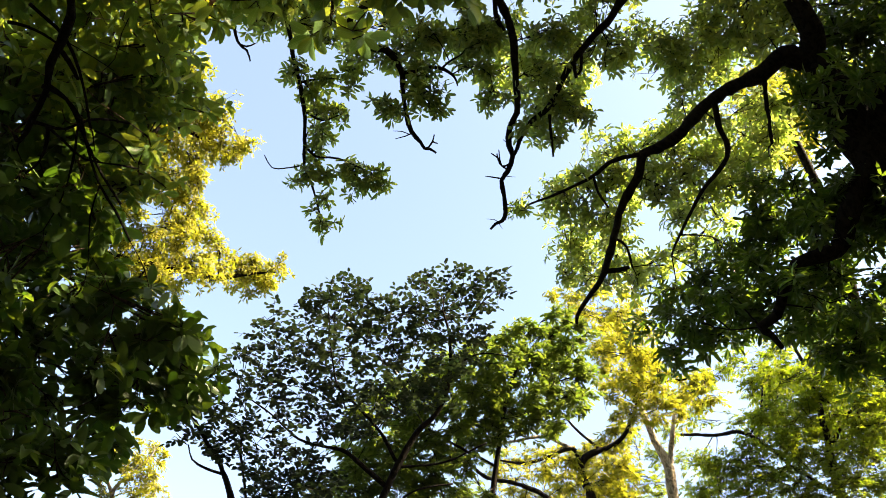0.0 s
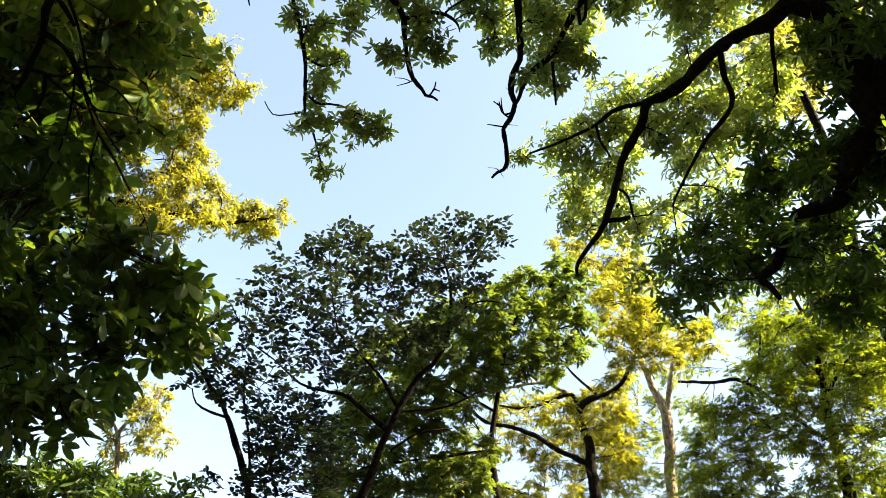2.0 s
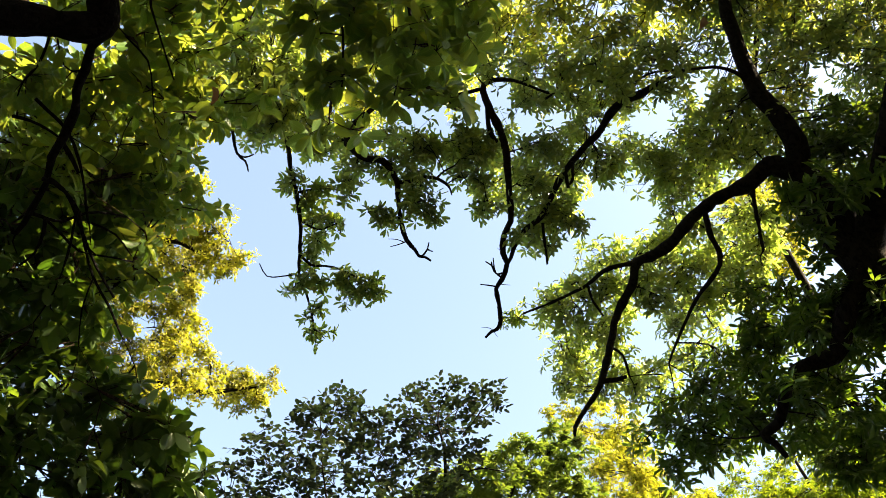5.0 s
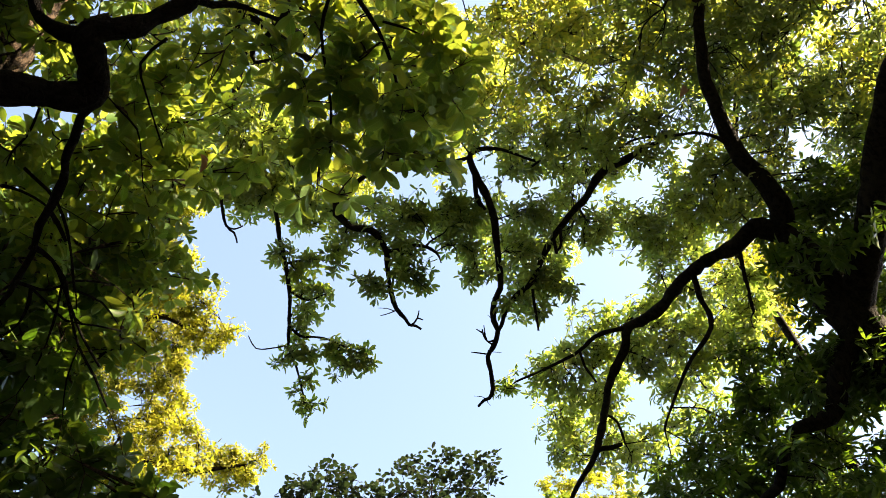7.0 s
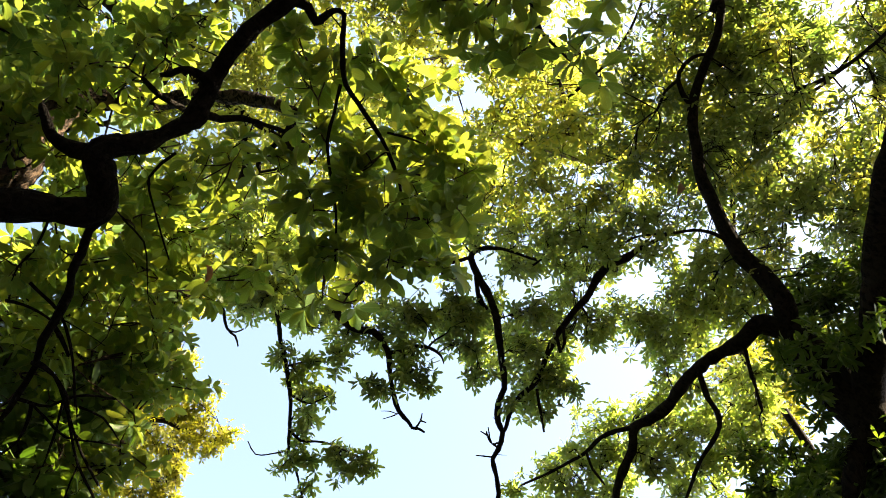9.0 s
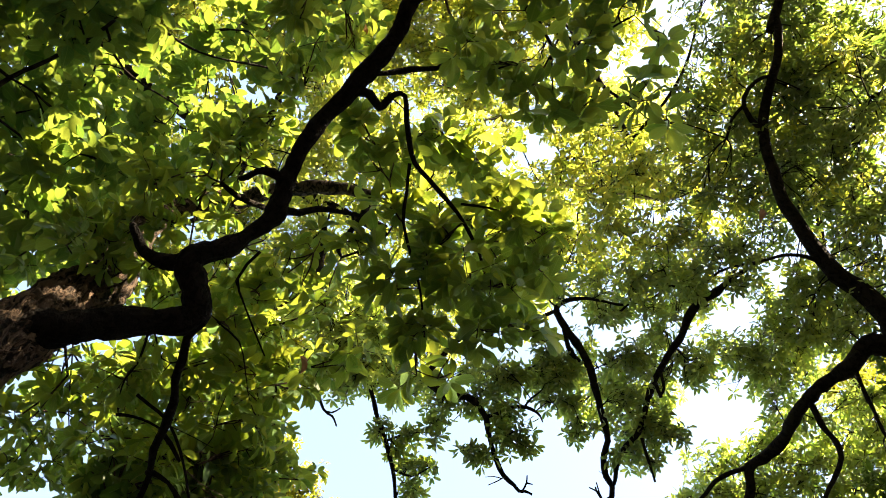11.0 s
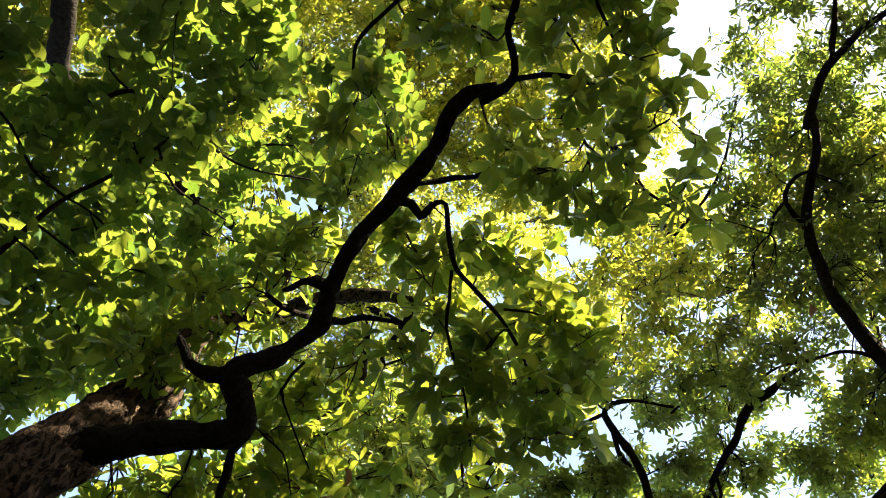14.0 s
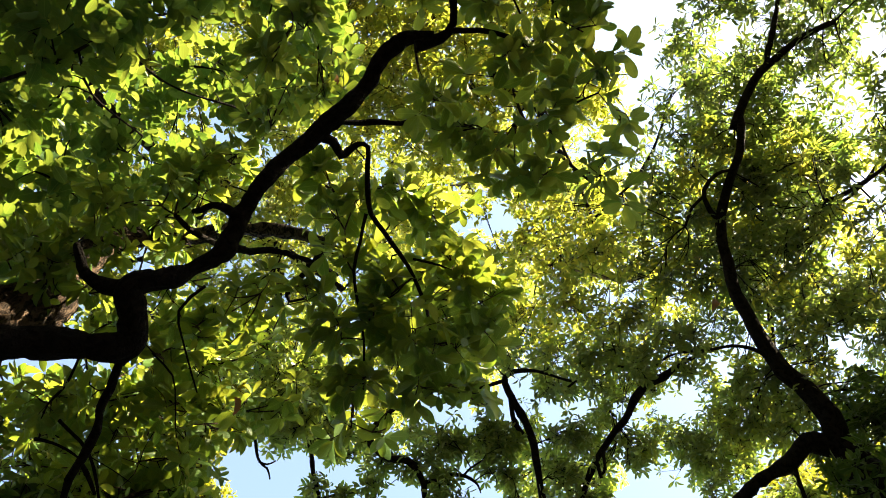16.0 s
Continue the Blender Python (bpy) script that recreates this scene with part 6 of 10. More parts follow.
limb(overhead_tree, "limb", [
    (-2.08, 3.73, 9.77, 0.027), (-1.74, 4.1, 9.67, 0.027), (-1.62, 4.44, 9.52, 0.025), (-1.6, 4.65, 9.41, 0.025), (-1.53, 4.92, 9.26, 0.025),
    (-1.5, 5.18, 9.1, 0.023), (-1.51, 5.37, 8.97, 0.021), (-1.5, 5.44, 8.84, 0.021), (-1.5, 5.61, 8.72, 0.016), (-1.43, 5.87, 8.65, 0.014),
    (-1.36, 6.11, 8.46, 0.009),
], BARK_DARK, 8, 0.08, 0.08)
limb(overhead_tree, "limb", [
    (-1.49, 5.45, 8.84, 0.016), (-1.38, 5.55, 8.79, 0.014), (-1.14, 5.58, 8.8, 0.011), (-0.78, 5.73, 8.73, 0.009),
], BARK_DARK, 8, 0.08, 0.12)
limb(overhead_tree, "limb", [
    (-1.56, 5.61, 8.7, 0.009), (-1.71, 5.61, 8.67, 0.007), (-1.84, 5.59, 8.65, 0.007), (-1.92, 5.47, 8.72, 0.005),
], BARK_DARK, 8, 0.08, 0.12)
limb(overhead_tree, "limb", [
    (-2.89, 2.13, 11.65, 0.053), (-2.74, 1.74, 12.86, 0.047), (-2.07, 0.88, 14.16, 0.041), (-1.35, -0.16, 14.46, 0.032), (-0.25, -1.28, 14.63, 0.020),
], BARK_DARK, 6, 0.08, 0.2)
limb(overhead_tree, "limb", [
    (-4.02, 0.74, 11.30, 0.053), (-4.74, 0.31, 12.31, 0.043), (-5.44, -0.21, 13.15, 0.038), (-5.97, -1.41, 12.99, 0.029), (-6.52, -2.26, 12.75, 0.016),
], BARK_DARK, 6, 0.08, 0.2)
limb(overhead_tree, "limb", [
    (-2.89, 2.13, 11.65, 0.043), (-3.78, 2.87, 12.32, 0.038), (-4.83, 3.25, 12.97, 0.032), (-6.05, 3.23, 12.59, 0.026), (-7.15, 3.04, 12.19, 0.016),
], BARK_DARK, 6, 0.08, 0.2)
limb(overhead_tree, "limb", [
    (-4.02, 0.74, 11.30, 0.037), (-4.03, 0.18, 12.60, 0.035), (-3.89, -0.52, 13.74, 0.029), (-3.31, -1.87, 14.14, 0.020),
], BARK_DARK, 6, 0.08, 0.2)
limb(overhead_tree, "limb", [
    (-1.51, 5.13, 9.07, 0.014), (-1.31, 5.24, 9.03, 0.011), (-1.1, 5.2, 9.09, 0.007),
], BARK_DARK, 8, 0.08, 0.1)
limb(overhead_tree, "limb", [
    (-1.55, 4.89, 9.22, 0.014), (-1.24, 4.87, 9.29, 0.011), (-0.96, 4.93, 9.29, 0.007),
], BARK_DARK, 8, 0.08, 0.1)
limb(overhead_tree, "twig", [
    (-1.49, 5.39, 8.94, 0.010), (-1.42, 5.30, 9.03, 0.008), (-1.32, 5.35, 9.03, 0.006),
], BARK_DARK, 5, 0.08, 0.04)
bough(overhead_tree, "lance", 1.8, [
    (-1.5, 5.63, 8.7, 0.150), (-1.59, 5.72, 8.61, 0.100), (-1.27, 5.7, 8.69, 0.150), (-0.99, 5.68, 8.75, 0.200), (-0.78, 5.78, 8.69, 0.188),
    (-0.66, 5.84, 8.66, 0.088), (-0.93, 5.84, 8.62, 0.138), (-1.34, 6, 8.56, 0.114), (-1.31, 6.16, 8.42, 0.127), (-1.35, 6.25, 8.33, 0.057),
    (-1.44, 6.06, 8.49, 0.076), (-1.29, 5.34, 8.96, 0.175), (-1.13, 5.19, 9.1, 0.163), (-1.37, 5.19, 9.05, 0.138), (-1.45, 4.94, 9.21, 0.175),
    (-1.59, 4.79, 9.28, 0.163), (-1.24, 4.86, 9.29, 0.163), (-0.99, 4.77, 9.27, 0.173), (-0.97, 4.9, 9.19, 0.111), (-1.41, 5.48, 8.84, 0.138),
], BARK_DARK, singles=60)
bough(overhead_tree, "lance", 1.3, [
    (-1.73, 4.14, 9.26, 0.246), (0.11, 4.71, 9.97, 0.226), (-1.18, 4.28, 9.38, 0.176), (-1.62, 3.97, 9.43, 0.203), (-1.63, 4.52, 9.83, 0.274),
    (-1.76, 3.79, 10.02, 0.270), (-1.3, 4.27, 9.75, 0.191), (0.32, 4.53, 9.34, 0.264), (-1.42, 3.97, 9.74, 0.170), (-0.36, 4.51, 9.73, 0.192),
    (-1.79, 3.83, 9.47, 0.270), (-0.55, 4.41, 9.56, 0.186), (0.26, 4.35, 9.54, 0.228), (-1.42, 4.66, 9.79, 0.195), (-1.56, 3.89, 9.84, 0.171),
    (-0.97, 4.3, 9.26, 0.180), (-0.11, 4.41, 9.35, 0.212), (-1.95, 4.12, 9.54, 0.204), (0.12, 4.7, 9.57, 0.174), (-1.48, 4.17, 9.66, 0.176),
    (-1.18, 4.64, 9.69, 0.176), (-1.93, 3.75, 9.81, 0.231),
], BARK_DARK)
bough(overhead_tree, "lance", 1.3, [
    (0.47, 4.41, 9.53, 0.188), (-1.4, 4.43, 9.74, 0.189),
], BARK_DARK)
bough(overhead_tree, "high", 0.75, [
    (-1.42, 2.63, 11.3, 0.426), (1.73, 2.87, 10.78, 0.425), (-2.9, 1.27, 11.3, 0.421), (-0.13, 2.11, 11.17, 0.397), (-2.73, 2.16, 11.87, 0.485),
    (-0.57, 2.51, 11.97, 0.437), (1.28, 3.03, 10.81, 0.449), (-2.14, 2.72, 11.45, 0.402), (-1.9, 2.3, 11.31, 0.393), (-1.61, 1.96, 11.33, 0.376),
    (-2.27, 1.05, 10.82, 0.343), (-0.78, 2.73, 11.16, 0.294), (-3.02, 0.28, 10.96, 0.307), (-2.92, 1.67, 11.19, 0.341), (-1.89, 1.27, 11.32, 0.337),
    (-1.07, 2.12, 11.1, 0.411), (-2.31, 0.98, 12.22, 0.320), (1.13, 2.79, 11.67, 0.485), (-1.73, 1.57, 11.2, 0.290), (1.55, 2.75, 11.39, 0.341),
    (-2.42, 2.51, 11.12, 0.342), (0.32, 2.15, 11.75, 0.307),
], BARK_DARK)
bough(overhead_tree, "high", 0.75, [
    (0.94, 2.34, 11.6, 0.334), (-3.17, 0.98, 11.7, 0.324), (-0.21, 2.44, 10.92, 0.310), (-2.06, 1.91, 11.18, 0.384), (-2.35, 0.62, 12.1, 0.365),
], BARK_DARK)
bough(overhead_tree, "lance", 1.0, [
    (-2.39, 3.6, 9.85, 0.316), (-2.04, 3.33, 9.66, 0.304), (-1.61, 3.99, 9.96, 0.238), (-1.95, 3.78, 9.42, 0.320), (-1.67, 4.09, 9.46, 0.271),
    (-1.71, 3.32, 9.74, 0.220), (-2.34, 4.08, 9.87, 0.240), (-1.82, 3.5, 9.61, 0.228), (-2.09, 4.05, 9.43, 0.228), (-2.18, 3.13, 9.91, 0.227),
    (-1.55, 3.51, 9.59, 0.215), (-1.9, 4.16, 9.36, 0.212),
], BARK_DARK)

# sunlit tree with dense yellow-green foliage
golden_left_tree = tree("sunlit_tree", (-9.2, 11.5, 0), "sunlit tree with dense yellow-green foliage", "tree")
limb(golden_left_tree, "trunk", [
    (-9.4, 11.2, -0.2, 0.350), (-9.2, 11.3, 3, 0.280), (-8.8, 11.2, 6.5, 0.220), (-8.2, 11, 9.5, 0.170), (-7.4, 10.2, 12.5, 0.100),
    (-6.8, 9.2, 15, 0.050),
], BARK_DARK, 10, 0.06, 0.3)
limb(golden_left_tree, "limb", [
    (-5.56, 8.94, 10.8, 0.077), (-4.15, 9.52, 10.96, 0.056), (-3.73, 9.69, 10.97, 0.045), (-3.38, 9.73, 11.05, 0.035), (-2.94, 9.77, 11.16, 0.021),
], BARK_DARK, 8, 0.08, 0.12)
limb(golden_left_tree, "limb", [
    (-5.51, 7.98, 11.67, 0.063), (-4.33, 7.76, 12.4, 0.049), (-3.85, 7.98, 12.42, 0.035), (-3.43, 8.19, 12.4, 0.024),
], BARK_DARK, 8, 0.08, 0.12)
bough(golden_left_tree, "gold", 1.25, [
    (-5.02, 7.25, 12.39, 0.216), (-4.08, 7.83, 12.62, 0.267), (-4.9, 7.7, 12.24, 0.294), (-4.65, 8.88, 11, 0.314), (-4.88, 7.93, 11.8, 0.260),
    (-4.54, 7.96, 12.33, 0.220), (-4.94, 8.15, 11.03, 0.231), (-4.14, 7.99, 13.3, 0.273), (-4.38, 8.89, 11.38, 0.256), (-4.14, 6.85, 12.8, 0.314),
    (-4.79, 7.46, 12.6, 0.274), (-4.95, 8.24, 12.73, 0.304), (-5.1, 7.38, 12.06, 0.248), (-4.98, 9.02, 12.44, 0.270), (-4.1, 8.24, 11.35, 0.340),
    (-5.13, 8.83, 11.87, 0.241), (-4.71, 8.04, 11.72, 0.314), (-5.53, 7.04, 13.44, 0.323), (-3.2, 9.99, 11.17, 0.263), (-4.79, 9.01, 10.47, 0.236),
    (-4.36, 9.18, 10.43, 0.294), (-4.76, 8.34, 12.43, 0.291),
], BARK_DARK, sides=3)
bough(golden_left_tree, "gold", 1.25, [
    (-4.51, 8.79, 12.57, 0.317), (-3.7, 7.47, 12.23, 0.268), (-4.08, 7.71, 11.78, 0.223), (-5.29, 6.91, 12.66, 0.300), (-4.27, 6.51, 12.38, 0.320),
    (-5.46, 8.64, 12.38, 0.327), (-5.06, 8.48, 11.78, 0.228), (-5.45, 9.97, 11.05, 0.313), (-4.53, 9.22, 11.12, 0.264), (-4.16, 7.33, 13.51, 0.316),
    (-4.67, 6.98, 11.95, 0.204), (-3.56, 9.43, 10.97, 0.224), (-3.81, 7.95, 12.47, 0.348), (-4.98, 7.21, 13.64, 0.267), (-5.36, 7.36, 12.5, 0.297),
    (-3.92, 8.08, 11.86, 0.287), (-5.34, 8.18, 12.56, 0.364), (-4.32, 7.5, 12.04, 0.219), (-4.27, 9.58, 12.16, 0.251), (-4, 8.33, 11.69, 0.265),
    (-4.26, 9.02, 11.6, 0.234), (-5.53, 8.28, 12.29, 0.245),
], BARK_DARK, sides=3)
bough(golden_left_tree, "gold", 1.25, [
    (-4.69, 9.63, 11.84, 0.312), (-5.21, 10.03, 11.04, 0.261), (-3.67, 9.38, 11.38, 0.236), (-4.05, 10.01, 11.44, 0.304),
    (-3.03, 10.12, 11.59, 0.277), (-4.5, 7.2, 12.44, 0.267), (-5.32, 9.01, 11.66, 0.337), (-4.7, 9.54, 10.51, 0.306), (-3.67, 8.03, 12.21, 0.311),
    (-5.08, 7.34, 13.29, 0.262), (-4.3, 9.51, 11.21, 0.277), (-5.43, 9.74, 11.48, 0.263), (-3.56, 9.26, 10.49, 0.228), (-4.52, 7.65, 12.58, 0.294),
    (-3.45, 7.78, 12.22, 0.285), (-5.06, 7.31, 12.81, 0.322), (-5.03, 6.96, 12.91, 0.296), (-3.42, 8.35, 12.4, 0.264), (-4.63, 7.48, 12.21, 0.252),
    (-3.89, 7.08, 12.08, 0.270), (-4.77, 8.55, 11.04, 0.219), (-4.17, 6.63, 12.82, 0.213),
], BARK_DARK, sides=3)
bough(golden_left_tree, "gold", 1.25, [
    (-4.1, 10.04, 11.78, 0.248), (-4.6, 10.22, 11.21, 0.314), (-4.09, 9.43, 10.77, 0.301), (-3.93, 8.73, 10.71, 0.273), (-5, 6.93, 12.17, 0.292),
    (-4.54, 7.78, 13.2, 0.359), (-4.54, 6.91, 12.29, 0.299), (-4.99, 8.8, 10.92, 0.251), (-4.38, 6.99, 12.88, 0.219), (-4.08, 8.37, 12.61, 0.331),
    (-5.09, 9.82, 11.59, 0.258), (-3.18, 7.93, 12.17, 0.260), (-4.73, 8.68, 12.38, 0.342), (-3.5, 7.34, 12.32, 0.320), (-4.96, 7.39, 12.19, 0.258),
    (-4.52, 8.24, 12.87, 0.307), (-4.9, 9.78, 11.07, 0.314), (-4.63, 6.38, 12.35, 0.263), (-3.41, 9.71, 11.28, 0.271), (-5.3, 7.99, 12.71, 0.228),
    (-4.66, 8.56, 10.55, 0.207), (-5.11, 8.94, 10.45, 0.262),
], BARK_DARK, sides=3)
bough(golden_left_tree, "gold", 1.25, [
    (-3.84, 8.41, 11.34, 0.220), (-4.02, 9.19, 12.01, 0.237), (-3.67, 8, 11.46, 0.272), (-5.28, 8.91, 11.18, 0.244), (-3.59, 10.31, 11.48, 0.247),
    (-4.69, 8.61, 12.81, 0.245), (-4.6, 8.14, 11.19, 0.213), (-5.43, 7.94, 12.19, 0.302), (-4.93, 6.54, 12.47, 0.225), (-5.28, 8.99, 10.98, 0.251),
    (-4.05, 7.26, 12.06, 0.254), (-3.59, 8.72, 10.83, 0.223), (-4.94, 8.78, 11.55, 0.224), (-4.89, 7.35, 13.39, 0.254), (-4.37, 8.92, 11.69, 0.220),
    (-3.14, 9.72, 11.29, 0.235), (-4.18, 9.54, 11.75, 0.229), (-4.09, 8.89, 11.64, 0.216), (-4.54, 7.22, 12.79, 0.235), (-4.69, 9.92, 11.46, 0.251),
    (-4.03, 9.36, 11.09, 0.275), (-3.94, 6.67, 12.82, 0.234),
], BARK_DARK, sides=3)
bough(golden_left_tree, "gold", 1.25, [
    (-5.08, 8.02, 11.32, 0.228), (-5.1, 7.31, 11.69, 0.273), (-4.28, 8.39, 13.05, 0.246), (-4.51, 9.15, 10.73, 0.230), (-4.91, 8.17, 12.3, 0.272),
    (-3.96, 8.61, 10.87, 0.234), (-5.35, 8.76, 11.24, 0.234), (-3, 10.2, 11.3, 0.229), (-4.31, 8.23, 11.28, 0.211), (-2.78, 9.76, 11.22, 0.229),
    (-2.94, 9.89, 11.04, 0.210), (-3.16, 9.96, 10.89, 0.152), (-3.21, 9.67, 11.18, 0.267), (-2.67, 9.65, 11.36, 0.133), (-3.26, 8.18, 12.46, 0.191),
    (-3.48, 8.29, 12.31, 0.172), (-3.61, 7.56, 12.8, 0.172),
], BARK_DARK, sides=3)
bough(golden_left_tree, "gold", 1.2, [
    (-4.15, 5.6, 12.62, 0.300), (-5.02, 5.97, 14.27, 0.266), (-4.51, 7.08, 13.52, 0.339), (-4.9, 4.88, 14.44, 0.247), (-4.34, 5.9, 13.85, 0.308),
    (-4, 5.87, 14.25, 0.327), (-4.49, 5.27, 13.62, 0.241), (-4.64, 5.85, 13.11, 0.250), (-4.71, 6.35, 13.58, 0.273), (-4.16, 5.35, 13.92, 0.294),
    (-4.42, 5.07, 14.48, 0.329), (-4.14, 5.61, 13.68, 0.234), (-4.62, 6.11, 12.73, 0.252), (-3.86, 6.04, 13.65, 0.324), (-3.59, 4.99, 13.08, 0.278),
    (-3.94, 5.89, 12.67, 0.214), (-4.5, 6.47, 13.46, 0.346), (-4.34, 7.36, 13.73, 0.283), (-4.72, 6.83, 13.65, 0.243), (-4.92, 6.73, 13.4, 0.259),
    (-3.77, 6.25, 14.44, 0.358), (-3.85, 6.18, 13.34, 0.243),
], BARK_DARK, sides=3)
bough(golden_left_tree, "gold", 1.2, [
    (-4.37, 4.8, 12.9, 0.232), (-4.91, 5.07, 14.34, 0.289), (-4.07, 5.99, 13.46, 0.309), (-3.41, 5.29, 13.16, 0.289), (-4.6, 5.63, 13.85, 0.235),
    (-4.3, 5.09, 13.82, 0.229), (-4.79, 5.53, 13.96, 0.258), (-4.68, 4.84, 14.57, 0.338), (-4.32, 5.56, 13.13, 0.259), (-4.1, 4.67, 14.05, 0.258),
    (-3.94, 6.1, 12.48, 0.270), (-3.83, 4.9, 13.52, 0.299), (-4.68, 5.16, 14.48, 0.295), (-4.88, 7, 13.37, 0.254), (-4.43, 5.6, 14.01, 0.309),
    (-4.13, 6.6, 13.67, 0.294), (-3.93, 4.78, 13.81, 0.235), (-3.89, 6.56, 14.46, 0.284), (-3.46, 5.11, 13.39, 0.238), (-4.86, 4.58, 14.34, 0.235),
    (-3.79, 6.47, 13.5, 0.243), (-3.91, 5.38, 14.53, 0.242),
], BARK_DARK, sides=3)
bough(golden_left_tree, "gold", 1.2, [
    (-4.49, 5.4, 12.61, 0.215), (-5.06, 5.52, 14.16, 0.240), (-4.24, 6.52, 12.24, 0.239), (-3.78, 5.44, 12.83, 0.214), (-4.51, 4.69, 12.89, 0.213),
], BARK_DARK, sides=3)

# distant sunlit tree with pale branches and yellow-green leaves
golden_low_tree = tree("distant_sunlit_tree", (-7.3, 16.4, 0), "distant sunlit tree with pale branches and yellow-green leaves", "tree", 'distant sunlit trees')
limb(golden_low_tree, "trunk", [
    (-7.6, 16.2, -0.2, 0.250), (-7.4, 16.2, 4, 0.180), (-7.2, 16.2, 8, 0.100), (-6.9, 16.1, 10.5, 0.050),
], BARK_PALE, 8, 0.06, 0.4)
limb(golden_low_tree, "limb", [
    (-6.54, 15.49, 9.27, 0.046), (-6.59, 15.11, 9.95, 0.046), (-6.54, 14.96, 10.25, 0.037), (-6.21, 14.89, 10.61, 0.023),
    (-5.92, 14.8, 10.96, 0.018),
], BARK_PALE, 8, 0.08, 0.12)
limb(golden_low_tree, "limb", [
    (-6.58, 15.03, 10.1, 0.037), (-6.76, 14.78, 10.4, 0.032), (-6.83, 14.64, 10.58, 0.018),
], BARK_PALE, 8, 0.08, 0.12)
bough(golden_low_tree, "goldfern", 0.85, [
    (-5.98, 14.72, 10.31, 0.223), (-6.09, 15.02, 10.01, 0.299), (-5.6, 15.27, 10.1, 0.205), (-6.31, 14.39, 10.83, 0.220),
    (-6.45, 15.35, 9.88, 0.220), (-6.62, 14.92, 10.85, 0.230), (-6.03, 14.91, 10.83, 0.219), (-6.38, 14.89, 10.72, 0.238),
    (-6.09, 15.63, 10.4, 0.314), (-6.28, 14.92, 10.3, 0.230), (-6.06, 15.06, 11.2, 0.303), (-6.75, 14.86, 9.69, 0.273), (-6.67, 14.69, 10.63, 0.224),
    (-6.1, 14.48, 10.69, 0.241), (-5.8, 14.75, 10.44, 0.290), (-5.94, 15.03, 9.84, 0.192), (-5.97, 15.72, 10.16, 0.230), (-6.66, 15.22, 9.84, 0.238),
    (-6.1, 14.33, 10.87, 0.199), (-5.84, 15, 10.35, 0.218), (-6.15, 14.93, 10.7, 0.260), (-5.78, 15.27, 10.33, 0.200),
], BARK_PALE, sides=3)
bough(golden_low_tree, "goldfern", 0.85, [
    (-6.81, 14.93, 10.09, 0.215), (-6.32, 15.43, 10.01, 0.232), (-6.47, 14.24, 10.59, 0.192), (-6.71, 14.94, 9.91, 0.223),
    (-5.86, 15.15, 10.89, 0.202), (-6.33, 14.64, 10.4, 0.211), (-5.61, 14.47, 10.73, 0.194), (-6.25, 15.35, 10.47, 0.258),
    (-6.88, 15.55, 9.86, 0.195), (-6.83, 14.66, 10.55, 0.207), (-6.35, 15.11, 10.2, 0.223), (-6.14, 14.66, 10.34, 0.230),
    (-6.76, 14.61, 10.09, 0.194),
], BARK_PALE, sides=3)

# slender dark tree with thin spreading branches and small round leaves
slender_tree = tree("slender_tree", (-1.4, 10.2, 0), "slender dark tree with thin spreading branches and small round leaves", "tree")
limb(slender_tree, "trunk", [
    (-1.45, 10.3, -0.2, 0.170), (-1.4, 10.2, 2.5, 0.140), (-1.29, 10.23, 5.93, 0.070), (-1.03, 10.03, 6.44, 0.061), (-0.9, 9.88, 6.76, 0.056),
    (-0.73, 9.68, 7.15, 0.047), (-0.58, 9.52, 7.43, 0.047), (-0.33, 9.31, 7.78, 0.039), (-0.1, 9.19, 7.97, 0.033), (0.05, 9.02, 8.22, 0.031),
    (0.1, 8.79, 8.52, 0.025), (0.08, 8.55, 8.81, 0.019), (-0, 8.35, 9.04, 0.014),
], BARK_DARK, 8, 0.08, 0.1)
limb(slender_tree, "limb", [
    (-0.73, 9.67, 7.18, 0.033), (-0.99, 9.54, 7.35, 0.031), (-1.25, 9.4, 7.53, 0.028), (-1.51, 9.34, 7.57, 0.022), (-1.88, 9.23, 7.63, 0.017),
    (-2.25, 8.99, 7.86, 0.011), (-2.61, 8.78, 8.02, 0.008),
], BARK_DARK, 8, 0.08, 0.12)
limb(slender_tree, "limb", [
    (-0.6, 9.51, 7.45, 0.025), (-0.85, 9.27, 7.8, 0.022), (-1.16, 9.06, 8.05, 0.019), (-1.39, 8.91, 8.22, 0.017), (-1.47, 8.67, 8.51, 0.011),
    (-1.51, 8.38, 8.85, 0.008),
], BARK_DARK, 8, 0.08, 0.12)
limb(slender_tree, "limb", [
    (-0.62, 9.54, 7.4, 0.017), (-0.02, 9.54, 7.45, 0.014), (0.57, 9.38, 7.66, 0.011),
], BARK_DARK, 8, 0.08, 0.12)
limb(slender_tree, "limb", [
    (0.08, 8.83, 8.46, 0.014), (0.5, 8.71, 8.61, 0.011), (0.88, 8.71, 8.56, 0.008),
], BARK_DARK, 8, 0.08, 0.12)
limb(slender_tree, "limb", [
    (-0.68, 9.79, 6.96, 0.019), (-0.32, 9.7, 7.16, 0.014), (0.13, 9.67, 7.23, 0.011),
], BARK_DARK, 8, 0.08, 0.12)
